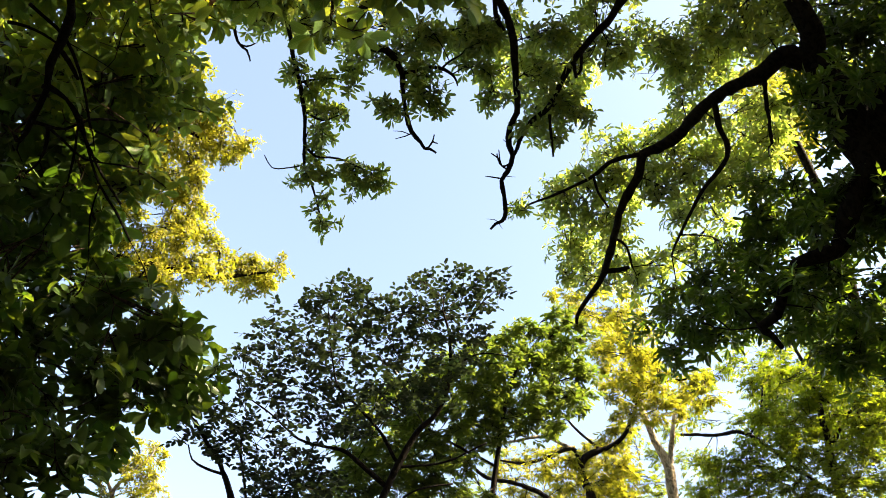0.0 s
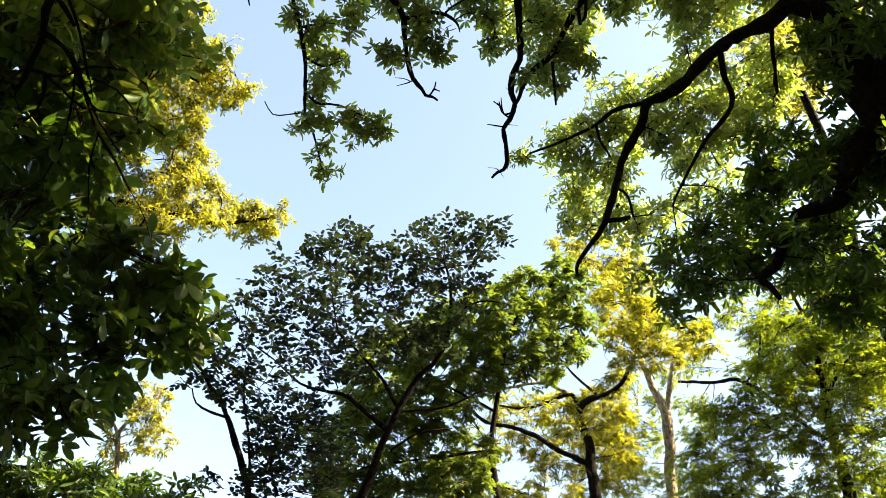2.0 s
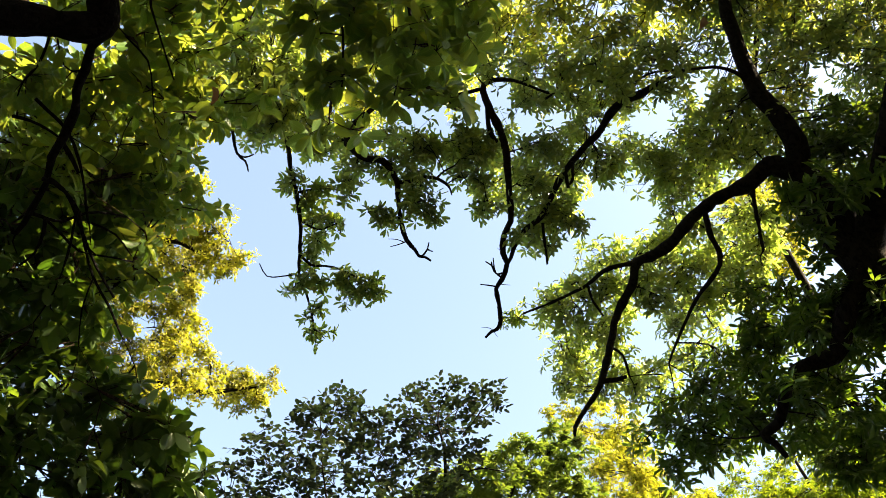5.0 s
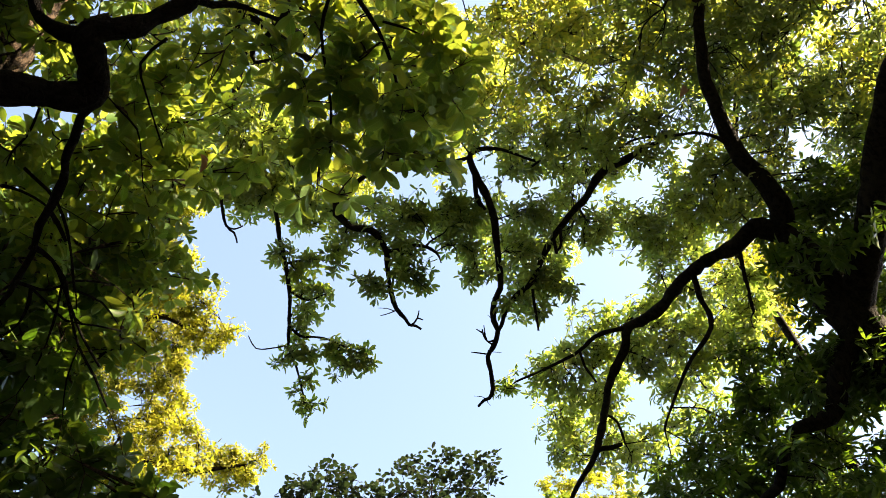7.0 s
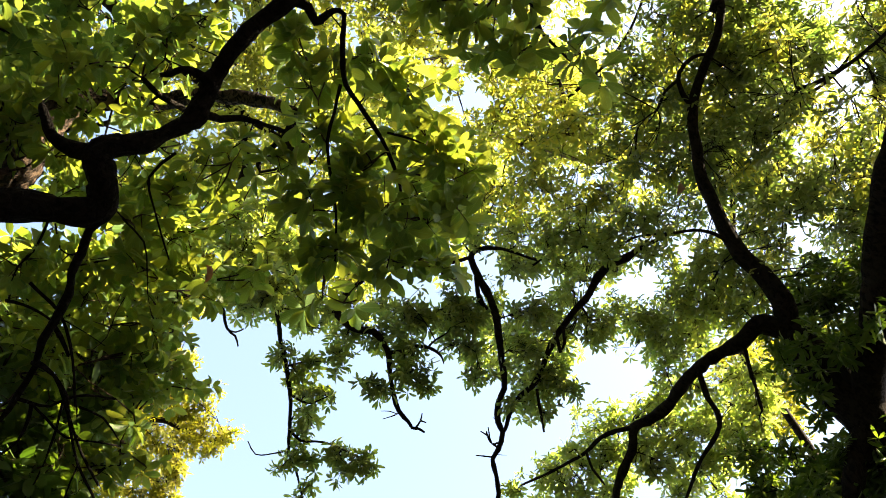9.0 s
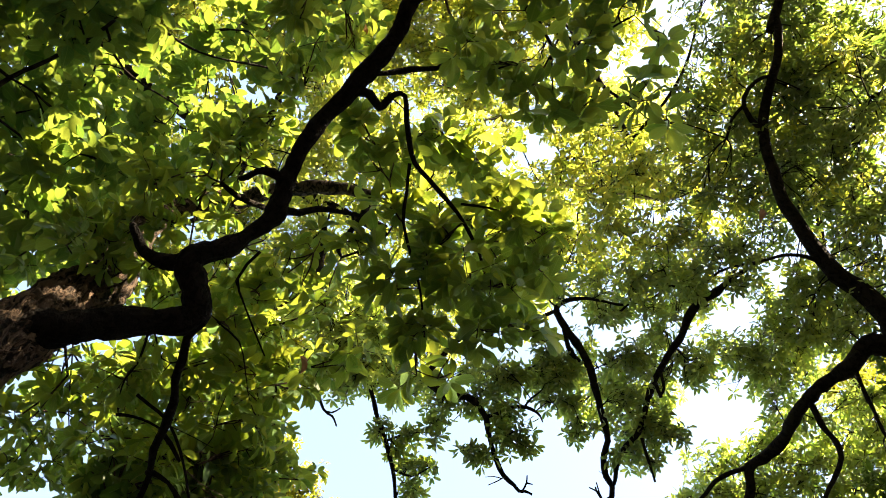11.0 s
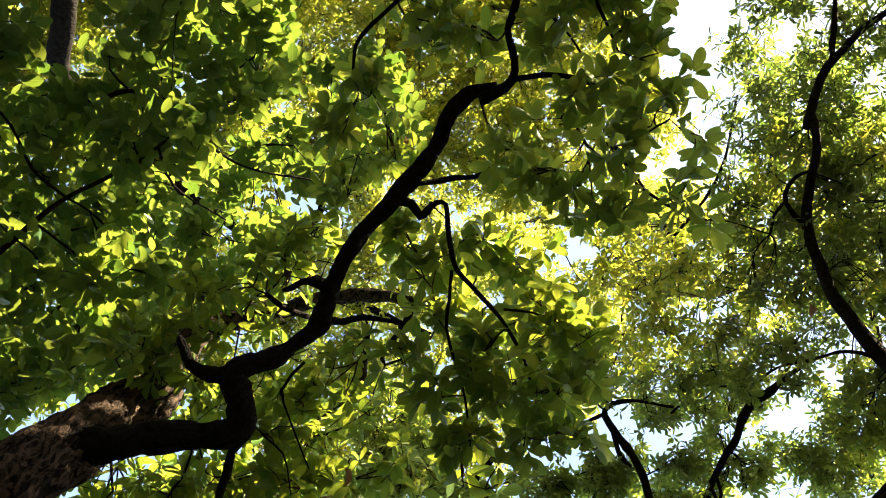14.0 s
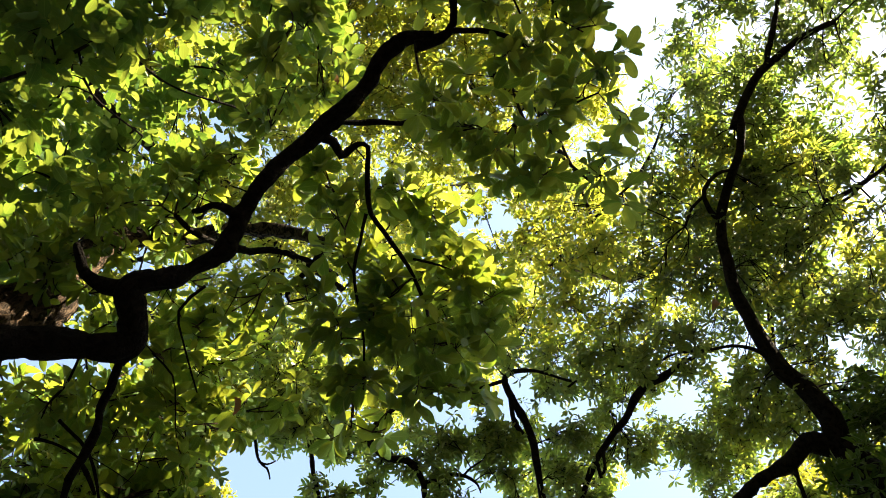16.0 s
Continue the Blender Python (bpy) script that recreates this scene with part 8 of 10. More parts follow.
bough(green_mid_tree, "shaded_green", 1.3, [
    (-0.89, 12.32, 7.72, 0.227), (-0.49, 11.77, 8.37, 0.237), (-0.25, 12.26, 7.78, 0.230), (-1.4, 11.69, 8.28, 0.245), (-1.09, 12.57, 7.85, 0.268),
    (-1.72, 12.76, 7.91, 0.261), (0.42, 12.67, 8.41, 0.264), (-1.69, 12.38, 8.52, 0.326), (0.43, 12.08, 7.75, 0.235), (0.65, 11.96, 8.15, 0.348),
    (-0.92, 12.27, 8.04, 0.229), (-0.44, 11.77, 8.02, 0.288), (0.28, 11.82, 7.34, 0.327), (-1.43, 11.96, 7.49, 0.242), (-1.87, 11.48, 7.91, 0.224),
    (0.07, 12.24, 8.6, 0.234), (0.03, 12.7, 7.98, 0.301), (-1.18, 11.67, 8.27, 0.257), (-0.38, 12.65, 8.22, 0.278), (-1.33, 12.56, 8.38, 0.254),
    (-1.74, 11.77, 7.29, 0.253), (-1.81, 11.47, 8.1, 0.266),
], BARK_DARK, sides=3)
bough(green_mid_tree, "shaded_green", 1.3, [
    (-1.75, 12.12, 8.78, 0.285), (-1.13, 12.16, 8.93, 0.323), (-0.49, 11.65, 8.53, 0.247), (-1.89, 11.81, 7.86, 0.349), (-1.01, 11.72, 8.39, 0.275),
    (-1.76, 12.34, 7.88, 0.260), (-1.59, 11.73, 8.79, 0.288), (-0.28, 11.74, 8.49, 0.259), (-0.44, 12.59, 7.95, 0.236), (-1.98, 12.09, 7.45, 0.245),
    (-0.95, 12.07, 7.4, 0.222), (-0.07, 11.73, 8.45, 0.261), (-0.7, 12.14, 8.84, 0.250), (0.18, 12.57, 8.47, 0.283), (0.63, 11.65, 7.54, 0.226),
    (-0.68, 11.83, 7.5, 0.276), (-1.23, 12.04, 7.38, 0.253), (0.07, 12.58, 7.68, 0.284),
], BARK_DARK, sides=3)

# sunlit golden-green tree with dark twisting limbs
golden_tree = tree("golden_tree", (3.4, 16, 0), "sunlit golden-green tree with dark twisting limbs", "tree", 'distant sunlit trees')
limb(golden_tree, "trunk", [
    (3.3, 16.2, -0.2, 0.250), (3.2, 16, 3.5, 0.200), (3.01, 15.38, 8.15, 0.127), (2.97, 15.05, 8.9, 0.118), (2.89, 14.82, 9.38, 0.106),
    (2.88, 14.62, 9.76, 0.093), (2.73, 14.43, 10.14, 0.072), (2.71, 14.29, 10.38, 0.068), (2.93, 14.16, 10.52, 0.068), (3.25, 14.06, 10.57, 0.055),
    (3.53, 13.89, 10.72, 0.042), (3.7, 13.67, 10.98, 0.038), (3.87, 13.39, 11.32, 0.034), (4.19, 13.19, 11.46, 0.025), (4.91, 12.96, 11.43, 0.017),
], BARK_DARK, 8, 0.08, 0.12)
limb(golden_tree, "limb", [
    (2.87, 14.8, 9.43, 0.063), (2.41, 14.76, 9.65, 0.055), (1.87, 14.67, 9.96, 0.051), (1.31, 14.62, 10.15, 0.042), (0.86, 14.6, 10.23, 0.038),
    (0.52, 14.47, 10.48, 0.025),
], BARK_DARK, 8, 0.08, 0.12)
limb(golden_tree, "limb", [
    (2.7, 14.35, 10.29, 0.034), (2.55, 14.16, 10.63, 0.042), (2.21, 14.26, 10.56, 0.038), (1.65, 14.41, 10.45, 0.030), (1.09, 14.42, 10.51, 0.021),
], BARK_DARK, 8, 0.08, 0.12)
limb(golden_tree, "limb", [
    (2.55, 14.16, 10.63, 0.034), (1.99, 14.11, 10.85, 0.034), (1.32, 14.22, 10.79, 0.025), (0.64, 14.27, 10.79, 0.021),
], BARK_PALE, 8, 0.08, 0.12)
limb(golden_tree, "limb", [
    (3.09, 14.11, 10.54, 0.034), (2.77, 14.01, 10.8, 0.025), (2.44, 13.87, 11.1, 0.021), (2.23, 13.7, 11.39, 0.017),
], BARK_DARK, 8, 0.08, 0.12)
bough(golden_tree, "goldfern", 0.85, [
    (3.68, 13.34, 10.86, 0.321), (4.06, 12.88, 11.55, 0.333), (3.67, 12.97, 11.06, 0.289), (2.21, 14.68, 10.36, 0.300), (3.12, 12.53, 11.59, 0.377),
    (4.3, 13.16, 10.91, 0.324), (3.71, 12.13, 11.38, 0.307), (3.39, 11.78, 12.15, 0.351), (3.12, 14.76, 10.96, 0.366), (2.77, 14.83, 10.78, 0.261),
    (3.48, 13.42, 11.14, 0.327), (3.78, 13.17, 12.8, 0.336), (3.33, 14.49, 9.51, 0.285), (5.04, 13.84, 11.66, 0.395), (2.76, 15.24, 10.49, 0.266),
    (3.08, 14.41, 10.07, 0.367), (3.64, 12.55, 13.34, 0.335),
], BARK_DARK, sides=3)
bough(golden_tree, "goldfern", 0.85, [
    (3.7, 14.53, 11.3, 0.388), (3.75, 14.72, 10.4, 0.323), (2.37, 13.95, 10.18, 0.382), (3.22, 12.93, 10.48, 0.244), (3.65, 13.67, 12.16, 0.357),
    (3.55, 14.2, 9.57, 0.242), (3.24, 12.79, 12.5, 0.295), (2.95, 11.86, 12.62, 0.311), (3.36, 12.43, 11.93, 0.281), (3.52, 12.27, 11.63, 0.347),
    (3.4, 14.32, 10.32, 0.247), (3.36, 14.13, 9.72, 0.248), (3.38, 14.2, 12.06, 0.275), (4.87, 13.06, 10.85, 0.312), (4.05, 12.64, 11.67, 0.253),
    (2.71, 11.96, 12.19, 0.384), (4.14, 13.54, 10.96, 0.288), (3.12, 13.68, 10.4, 0.304), (4.06, 12.56, 10.91, 0.233), (2.88, 15.5, 10.2, 0.271),
], BARK_DARK, sides=3)
bough(golden_tree, "goldfern", 0.85, [
    (3.04, 15.06, 10.7, 0.340), (2.36, 13.94, 9.62, 0.250), (3.8, 12.67, 11.02, 0.272), (3.31, 12.75, 13.02, 0.317), (3.13, 12.98, 10.92, 0.287),
    (2.98, 13.41, 9.81, 0.304), (2.41, 12.79, 13.49, 0.280), (3.7, 14.82, 10.8, 0.343), (4.27, 12.62, 11.21, 0.290), (3.08, 15.35, 10.23, 0.256),
    (3.46, 12.6, 11.03, 0.282), (3.76, 15.16, 9.73, 0.270), (2.34, 15.13, 10.37, 0.264), (1.88, 13.91, 10.1, 0.341), (4.65, 13.14, 11.42, 0.252),
    (4, 13.41, 11.25, 0.306),
], BARK_DARK, sides=3)
bough(golden_tree, "goldfern", 0.85, [
    (3.28, 12.07, 12.98, 0.252), (4.04, 14.02, 11.2, 0.280), (4.61, 12.24, 10.84, 0.303), (2.51, 11.84, 12.6, 0.375), (4.71, 13.92, 11.72, 0.276),
    (3.68, 12.29, 11.24, 0.253), (4.17, 13.2, 11.09, 0.254), (3.15, 14.22, 9.62, 0.280), (4.56, 13.36, 10.88, 0.344), (5.28, 13.34, 11.69, 0.300),
    (3.94, 13.58, 11.86, 0.274), (4.97, 12.74, 11, 0.247), (2.77, 14.12, 9.86, 0.275), (3.08, 12.69, 11.4, 0.258), (3.12, 12.78, 12.78, 0.284),
    (3.26, 13.6, 12.74, 0.269), (3.25, 12.75, 11.11, 0.244), (3.61, 13.19, 13.11, 0.334), (3.89, 13.54, 12.34, 0.286), (3.49, 14.2, 10.65, 0.255),
], BARK_DARK, sides=3)
bough(golden_tree, "goldfern", 0.85, [
    (2.58, 12.71, 13.03, 0.275), (3.44, 14.83, 10.42, 0.263), (2.45, 14.66, 10.26, 0.264), (3.22, 13.67, 10.75, 0.240), (4.94, 12.59, 10.65, 0.274),
], BARK_DARK, sides=3)
bough(golden_tree, "goldfern", 0.7, [
    (0.4, 14.5, 8.72, 0.324), (1.87, 14.76, 9.31, 0.273), (0.43, 15.71, 10.06, 0.244), (-0.07, 14.5, 9.22, 0.244), (1.95, 15.36, 8.98, 0.261),
    (1.75, 14.72, 9.58, 0.308), (1.02, 14.72, 9.66, 0.238), (0.79, 14.56, 9.42, 0.293), (0.93, 14.44, 8.77, 0.315), (0.39, 14.71, 9.14, 0.318),
    (0.16, 14.51, 8.62, 0.271), (0.18, 15.4, 9.3, 0.283), (1.47, 15.33, 8.95, 0.232), (2.19, 14.48, 9.31, 0.295), (2.03, 15.16, 9.74, 0.235),
    (0.77, 16.08, 9.53, 0.300), (1.9, 15.79, 9.5, 0.282), (1.27, 15.87, 9.29, 0.239), (2.59, 15.21, 9.24, 0.233), (0.78, 15.02, 9.33, 0.283),
    (1.6, 14.46, 8.63, 0.250), (2.68, 15.95, 9.29, 0.333),
], BARK_DARK, sides=3)
bough(golden_tree, "goldfern", 0.7, [
    (0.08, 15.19, 9.4, 0.229), (2.49, 14.38, 9.06, 0.219), (0.85, 15.94, 9.22, 0.247), (-0.09, 15.58, 9.37, 0.254), (1.53, 14.84, 9.76, 0.242),
    (0.19, 14.21, 9.13, 0.275), (1.3, 14.91, 9.81, 0.228), (-0.08, 15.76, 9.21, 0.251), (0.57, 14.61, 8.62, 0.216), (0.63, 15.9, 9.9, 0.244),
], BARK_DARK, sides=3)

# tall tree with pale sunlit trunk and yellow-green leaves
pale_trunk_tree = tree("pale_trunk_tree", (5.6, 19, 0), "tall tree with pale sunlit trunk and yellow-green leaves", "tree", 'distant sunlit trees')
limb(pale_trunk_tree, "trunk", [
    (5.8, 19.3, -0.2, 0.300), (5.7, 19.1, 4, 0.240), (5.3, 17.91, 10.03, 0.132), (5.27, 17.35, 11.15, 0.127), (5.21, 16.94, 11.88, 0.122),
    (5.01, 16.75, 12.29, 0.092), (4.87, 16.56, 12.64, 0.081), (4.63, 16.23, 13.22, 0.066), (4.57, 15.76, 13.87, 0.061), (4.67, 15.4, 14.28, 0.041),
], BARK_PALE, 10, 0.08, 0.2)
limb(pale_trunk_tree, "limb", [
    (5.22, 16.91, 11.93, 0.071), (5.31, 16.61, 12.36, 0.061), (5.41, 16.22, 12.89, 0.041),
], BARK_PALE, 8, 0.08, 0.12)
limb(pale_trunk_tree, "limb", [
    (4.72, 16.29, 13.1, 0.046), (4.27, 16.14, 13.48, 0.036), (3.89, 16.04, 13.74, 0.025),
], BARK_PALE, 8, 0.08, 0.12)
bough(pale_trunk_tree, "goldfern", 0.8, [
    (4.35, 15.25, 14.58, 0.367), (4.15, 15.92, 14.42, 0.322), (5.13, 15.81, 14.94, 0.524), (5.05, 15.15, 13.78, 0.313), (4.61, 16.91, 13.99, 0.410),
    (4.98, 16.36, 13.81, 0.494), (4.2, 15.94, 13.6, 0.327), (4.77, 15.86, 14.43, 0.437), (4.4, 15.69, 14.46, 0.344), (4.34, 15.49, 13.67, 0.418),
    (4.63, 14.84, 14.54, 0.354), (4.18, 16.11, 15.05, 0.472), (3.99, 16.21, 14.2, 0.426), (5.21, 15.88, 13.9, 0.351), (4.91, 16.04, 14.11, 0.464),
    (4.46, 15.39, 15.14, 0.378), (4.55, 14.54, 14.7, 0.317), (3.93, 14.97, 14.54, 0.313), (3.75, 15.51, 14.14, 0.341), (4.4, 17.54, 10.92, 0.444),
    (4.17, 17.64, 10.65, 0.380), (4.46, 17.23, 11.55, 0.324),
], BARK_PALE, sides=3)
bough(pale_trunk_tree, "goldfern", 0.8, [
    (4.14, 17.64, 11.56, 0.501), (3.83, 17.46, 11.03, 0.337), (3.93, 18.16, 10.79, 0.328), (4.43, 17.29, 11.23, 0.332), (4.55, 17.85, 10.7, 0.326),
    (3.83, 17.67, 10.83, 0.317),
], BARK_PALE, sides=3)

# broad fresh-green tree partly lit by the sun
far_green_tree = tree("far_green_tree", (9.8, 16.5, 0), "broad fresh-green tree partly lit by the sun", "tree", 'distant green trees')
limb(far_green_tree, "trunk", [
    (9.9, 16.8, -0.2, 0.300), (9.8, 16.5, 3.5, 0.250), (8.29, 15.79, 8.14, 0.142), (8.08, 15.35, 9.33, 0.123), (7.89, 14.9, 10.34, 0.094),
    (7.77, 14.34, 11.33, 0.066), (7.61, 13.86, 12.13, 0.047), (7.32, 13.51, 12.76, 0.028),
], BARK_DARK, 8, 0.08, 0.2)
limb(far_green_tree, "limb", [
    (7.96, 15.04, 10.03, 0.042), (7.22, 15.04, 10.68, 0.033), (6.43, 14.92, 11.43, 0.042), (5.79, 15.1, 11.56, 0.038), (5.11, 15.27, 11.67, 0.028),
], BARK_DARK, 8, 0.08, 0.12)
limb(far_green_tree, "limb", [
    (6.43, 14.92, 11.43, 0.033), (6.67, 14.59, 11.77, 0.024), (6.73, 14.29, 12.15, 0.019),
], BARK_DARK, 8, 0.08, 0.12)
limb(far_green_tree, "limb", [
    (7.84, 14.57, 10.93, 0.042), (8.26, 14.02, 11.4, 0.033), (8.47, 13.6, 11.8, 0.024),
], BARK_DARK, 8, 0.08, 0.12)
bough(far_green_tree, "green", 1.0, [
    (7.87, 12.45, 11.05, 0.497), (5.96, 16.23, 11.12, 0.558), (8.25, 15.67, 9.32, 0.421), (7.98, 13.22, 11.14, 0.479), (8.67, 15.29, 9.22, 0.558),
    (7.13, 14.73, 10.41, 0.514), (5.92, 15.43, 10.26, 0.566), (8.22, 15.21, 10.76, 0.447), (7.29, 14.71, 9.72, 0.431), (8, 14.43, 10.63, 0.470),
    (6.45, 16.56, 9.71, 0.609), (8.13, 15.01, 11.81, 0.463), (8.06, 14.13, 11.41, 0.600), (9.29, 14.67, 11.2, 0.640), (7.33, 13.46, 11.29, 0.477),
    (8.32, 15.15, 11.52, 0.431), (6.5, 15.32, 9.09, 0.425), (8.48, 13.81, 9.84, 0.504), (7.06, 14.5, 12.75, 0.571), (7.84, 13.11, 10.46, 0.513),
    (7.06, 14.04, 10.44, 0.456), (7.2, 15.73, 8.79, 0.558),
], BARK_DARK, sides=3)
bough(far_green_tree, "green", 1.0, [
    (6.5, 15, 8.65, 0.543), (7.94, 14.54, 8.24, 0.466), (5.63, 17.33, 9.44, 0.623), (9.05, 13.4, 11.95, 0.531), (6.67, 16.34, 10.69, 0.437),
    (8.94, 15.71, 8.75, 0.490), (9.67, 14.42, 11.18, 0.433), (7.22, 14.55, 8.79, 0.485), (8.16, 13.75, 8.85, 0.366), (7.55, 14.11, 9.47, 0.395),
    (6.9, 15.91, 11.03, 0.493), (7.42, 12.86, 11.59, 0.523), (5.44, 16.63, 10.06, 0.591), (7.13, 14.75, 9.17, 0.379), (9.08, 15, 9.14, 0.380),
    (6.85, 13.97, 11.45, 0.529), (8.13, 15.56, 11, 0.387), (5.45, 15.16, 8.98, 0.417), (6.89, 15.92, 10.65, 0.469), (7.65, 15.22, 8.69, 0.429),
    (5.63, 14.32, 10.44, 0.440), (7.07, 15.31, 10.8, 0.536),
], BARK_DARK, sides=3)
bough(far_green_tree, "green", 1.0, [
    (6.67, 16.55, 9.28, 0.528), (5.72, 16.04, 10.35, 0.464), (6.57, 15.31, 8.38, 0.400), (5.32, 14.65, 10.64, 0.444), (6.81, 14.35, 11.29, 0.410),
    (7.5, 15.68, 8.72, 0.379), (7.09, 13.73, 11.07, 0.366), (6.76, 14.97, 11.24, 0.585), (8.39, 13.11, 11.16, 0.506), (5.31, 15.9, 10.13, 0.530),
    (7.4, 14.07, 8.92, 0.378), (9.38, 14.82, 9.91, 0.407), (8.33, 14.72, 9.65, 0.601), (6.18, 15.31, 9.67, 0.524), (5.85, 15.78, 8.66, 0.420),
    (8.08, 13.72, 10.17, 0.579), (8.76, 12.69, 10.77, 0.371), (8.22, 12.51, 11.5, 0.374), (8.49, 14.17, 12.28, 0.558), (8.73, 14.75, 8.53, 0.577),
    (7.34, 14.07, 12.17, 0.416), (7.82, 14.87, 8.58, 0.367),
], BARK_DARK, sides=3)
bough(far_green_tree, "green", 1.0, [
    (6.84, 13.23, 11.08, 0.354), (6.84, 15.86, 10.14, 0.548), (5.2, 17.08, 9.72, 0.574), (7.24, 13.61, 10.14, 0.365), (8.6, 15.76, 9.71, 0.414),
    (6.95, 14.33, 9.79, 0.462), (9.26, 15.28, 10.07, 0.585), (7.97, 12.98, 11.78, 0.424), (6.95, 15, 10.11, 0.395), (6.01, 14.06, 10.67, 0.399),
    (5.95, 14.21, 10.3, 0.538), (5.19, 15.36, 8.92, 0.515), (5.89, 15.16, 8.36, 0.358), (7.67, 12.43, 11.8, 0.503), (7.55, 13.71, 9.63, 0.435),
    (4.44, 16.01, 8.81, 0.373), (8.93, 14.18, 10.44, 0.447), (8.61, 12.4, 11.79, 0.369), (8.42, 13.12, 12.27, 0.463), (5.25, 14.94, 9.22, 0.452),
    (7.55, 14.48, 11.21, 0.392), (8.2, 12.99, 10.5, 0.560),
], BARK_DARK, sides=3)
bough(far_green_tree, "green", 1.0, [
    (6.52, 13.68, 10.35, 0.387), (7.86, 15.58, 9.85, 0.507), (8.89, 13.63, 10.26, 0.444), (5.23, 17.48, 9.39, 0.582), (7.72, 15.41, 8.44, 0.433),
    (7.16, 14.8, 12.5, 0.511), (9.08, 13.25, 11.49, 0.575), (8.25, 14.29, 9.97, 0.573), (9.29, 12.81, 12.04, 0.551), (6.98, 15.27, 8.9, 0.398),
    (6.4, 14.08, 11.36, 0.410), (8.41, 13.66, 8.93, 0.393), (7.6, 14.51, 9.92, 0.459), (8.96, 13.38, 12.66, 0.431), (9.15, 13.8, 11.4, 0.470),
    (6.09, 16.36, 9.86, 0.405), (6.31, 14.95, 9.27, 0.459), (7.35, 13.42, 11.91, 0.438), (8.09, 14.08, 10.73, 0.447), (6.01, 17.14, 9.36, 0.395),
    (8.84, 15.06, 8.36, 0.380), (5.55, 14.78, 9.49, 0.384),
], BARK_DARK, sides=3)
bough(far_green_tree, "green", 1.0, [
    (6.4, 16.24, 11.23, 0.490), (8.59, 12.04, 10.99, 0.416), (5.42, 15.63, 10.53, 0.386), (8.1, 14.2, 12.04, 0.469), (7.59, 16.09, 10.48, 0.392),
    (8.3, 14.07, 8.73, 0.347), (7.66, 14.61, 8.09, 0.389), (6.62, 16.06, 8.77, 0.392), (6.85, 13.38, 11.89, 0.355), (8.89, 13.91, 9.94, 0.446),
    (5.73, 15.56, 8.86, 0.469), (8.65, 15.84, 9.16, 0.391), (7.84, 13.42, 12.51, 0.466), (6.06, 14.88, 10.21, 0.382), (8.2, 14.41, 9.11, 0.441),
    (9.45, 15.25, 9.5, 0.386), (7.51, 15.84, 9.39, 0.407), (7.47, 15.59, 8.95, 0.424), (8.45, 14.56, 8.67, 0.358), (7.85, 14.2, 12.2, 0.388),
    (7.57, 15.71, 11.37, 0.388), (6.7, 13.61, 10.63, 0.492),
], BARK_DARK, sides=3)

# tall sunlit tree with golden foliage behind the dark limbs
behind_right_tree = tree("far_green_tree", (7.6, 10.2, 0), "tall sunlit tree with golden foliage behind the dark limbs", "tree", 'distant sunlit trees')
limb(behind_right_tree, "trunk", [
    (6.83, 9.03, 0.02, 0.263), (6.68, 8.98, 3.71, 0.220), (5.63, 8.44, 8.19, 0.090), (5.13, 7.32, 9.74, 0.066), (4.58, 6.48, 10.81, 0.042),
    (4.30, 6.01, 11.42, 0.031), (4.33, 3.49, 12.70, 0.044), (4.20, 2.52, 13.38, 0.026),
], BARK_DARK, 8, 0.08, 0.2)
# Pale bark on a dark-barked tree paints in this limb's sunlight.
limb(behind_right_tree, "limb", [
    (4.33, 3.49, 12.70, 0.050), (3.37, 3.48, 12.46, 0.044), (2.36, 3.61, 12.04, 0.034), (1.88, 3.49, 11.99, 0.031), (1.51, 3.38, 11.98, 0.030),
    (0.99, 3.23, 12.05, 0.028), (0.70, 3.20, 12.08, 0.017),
], BARK_PALE, 6, 0.08, 0.12, label='limb in pale bark coloured as sunlit')
limb(behind_right_tree, "limb", [
    (0.99, 3.23, 12.05, 0.017), (0.92, 3.12, 12.09, 0.017), (1.18, 2.88, 12.13, 0.014), (1.33, 2.74, 12.18, 0.011),
], BARK_DARK, 5, 0.08, 0.12)
limb(behind_right_tree, "limb", [
    (1.17, 3.29, 12.01, 0.017), (1.10, 3.54, 11.94, 0.011), (1.05, 3.71, 11.89, 0.008),
], BARK_DARK, 5, 0.08, 0.12)
limb(behind_right_tree, "limb", [
    (2.36, 3.61, 12.04, 0.028), (1.93, 2.86, 12.35, 0.026), (1.64, 2.02, 12.65, 0.020), (1.21, 1.06, 12.97, 0.015),
], BARK_DARK, 6, 0.08, 0.2)
limb(behind_right_tree, "limb", [
    (1.93, 2.86, 12.35, 0.022), (2.64, 2.16, 12.43, 0.020), (3.05, 1.20, 12.61, 0.015),
], BARK_DARK, 6, 0.08, 0.2)
limb(behind_right_tree, "limb", [
    (3.37, 3.48, 12.46, 0.035), (4.21, 3.06, 12.29, 0.035), (5.08, 2.71, 11.99, 0.024), (5.53, 2.13, 11.93, 0.015),
], BARK_DARK, 6, 0.08, 0.2)
limb(behind_right_tree, "limb", [
    (1.64, 2.02, 12.65, 0.023), (1.19, 1.64, 13.67, 0.021), (0.92, 0.72, 14.48, 0.022), (0.40, -0.15, 14.69, 0.020), (-0.51, 0.01, 14.69, 0.013),
], BARK_DARK, 6, 0.08, 0.2)
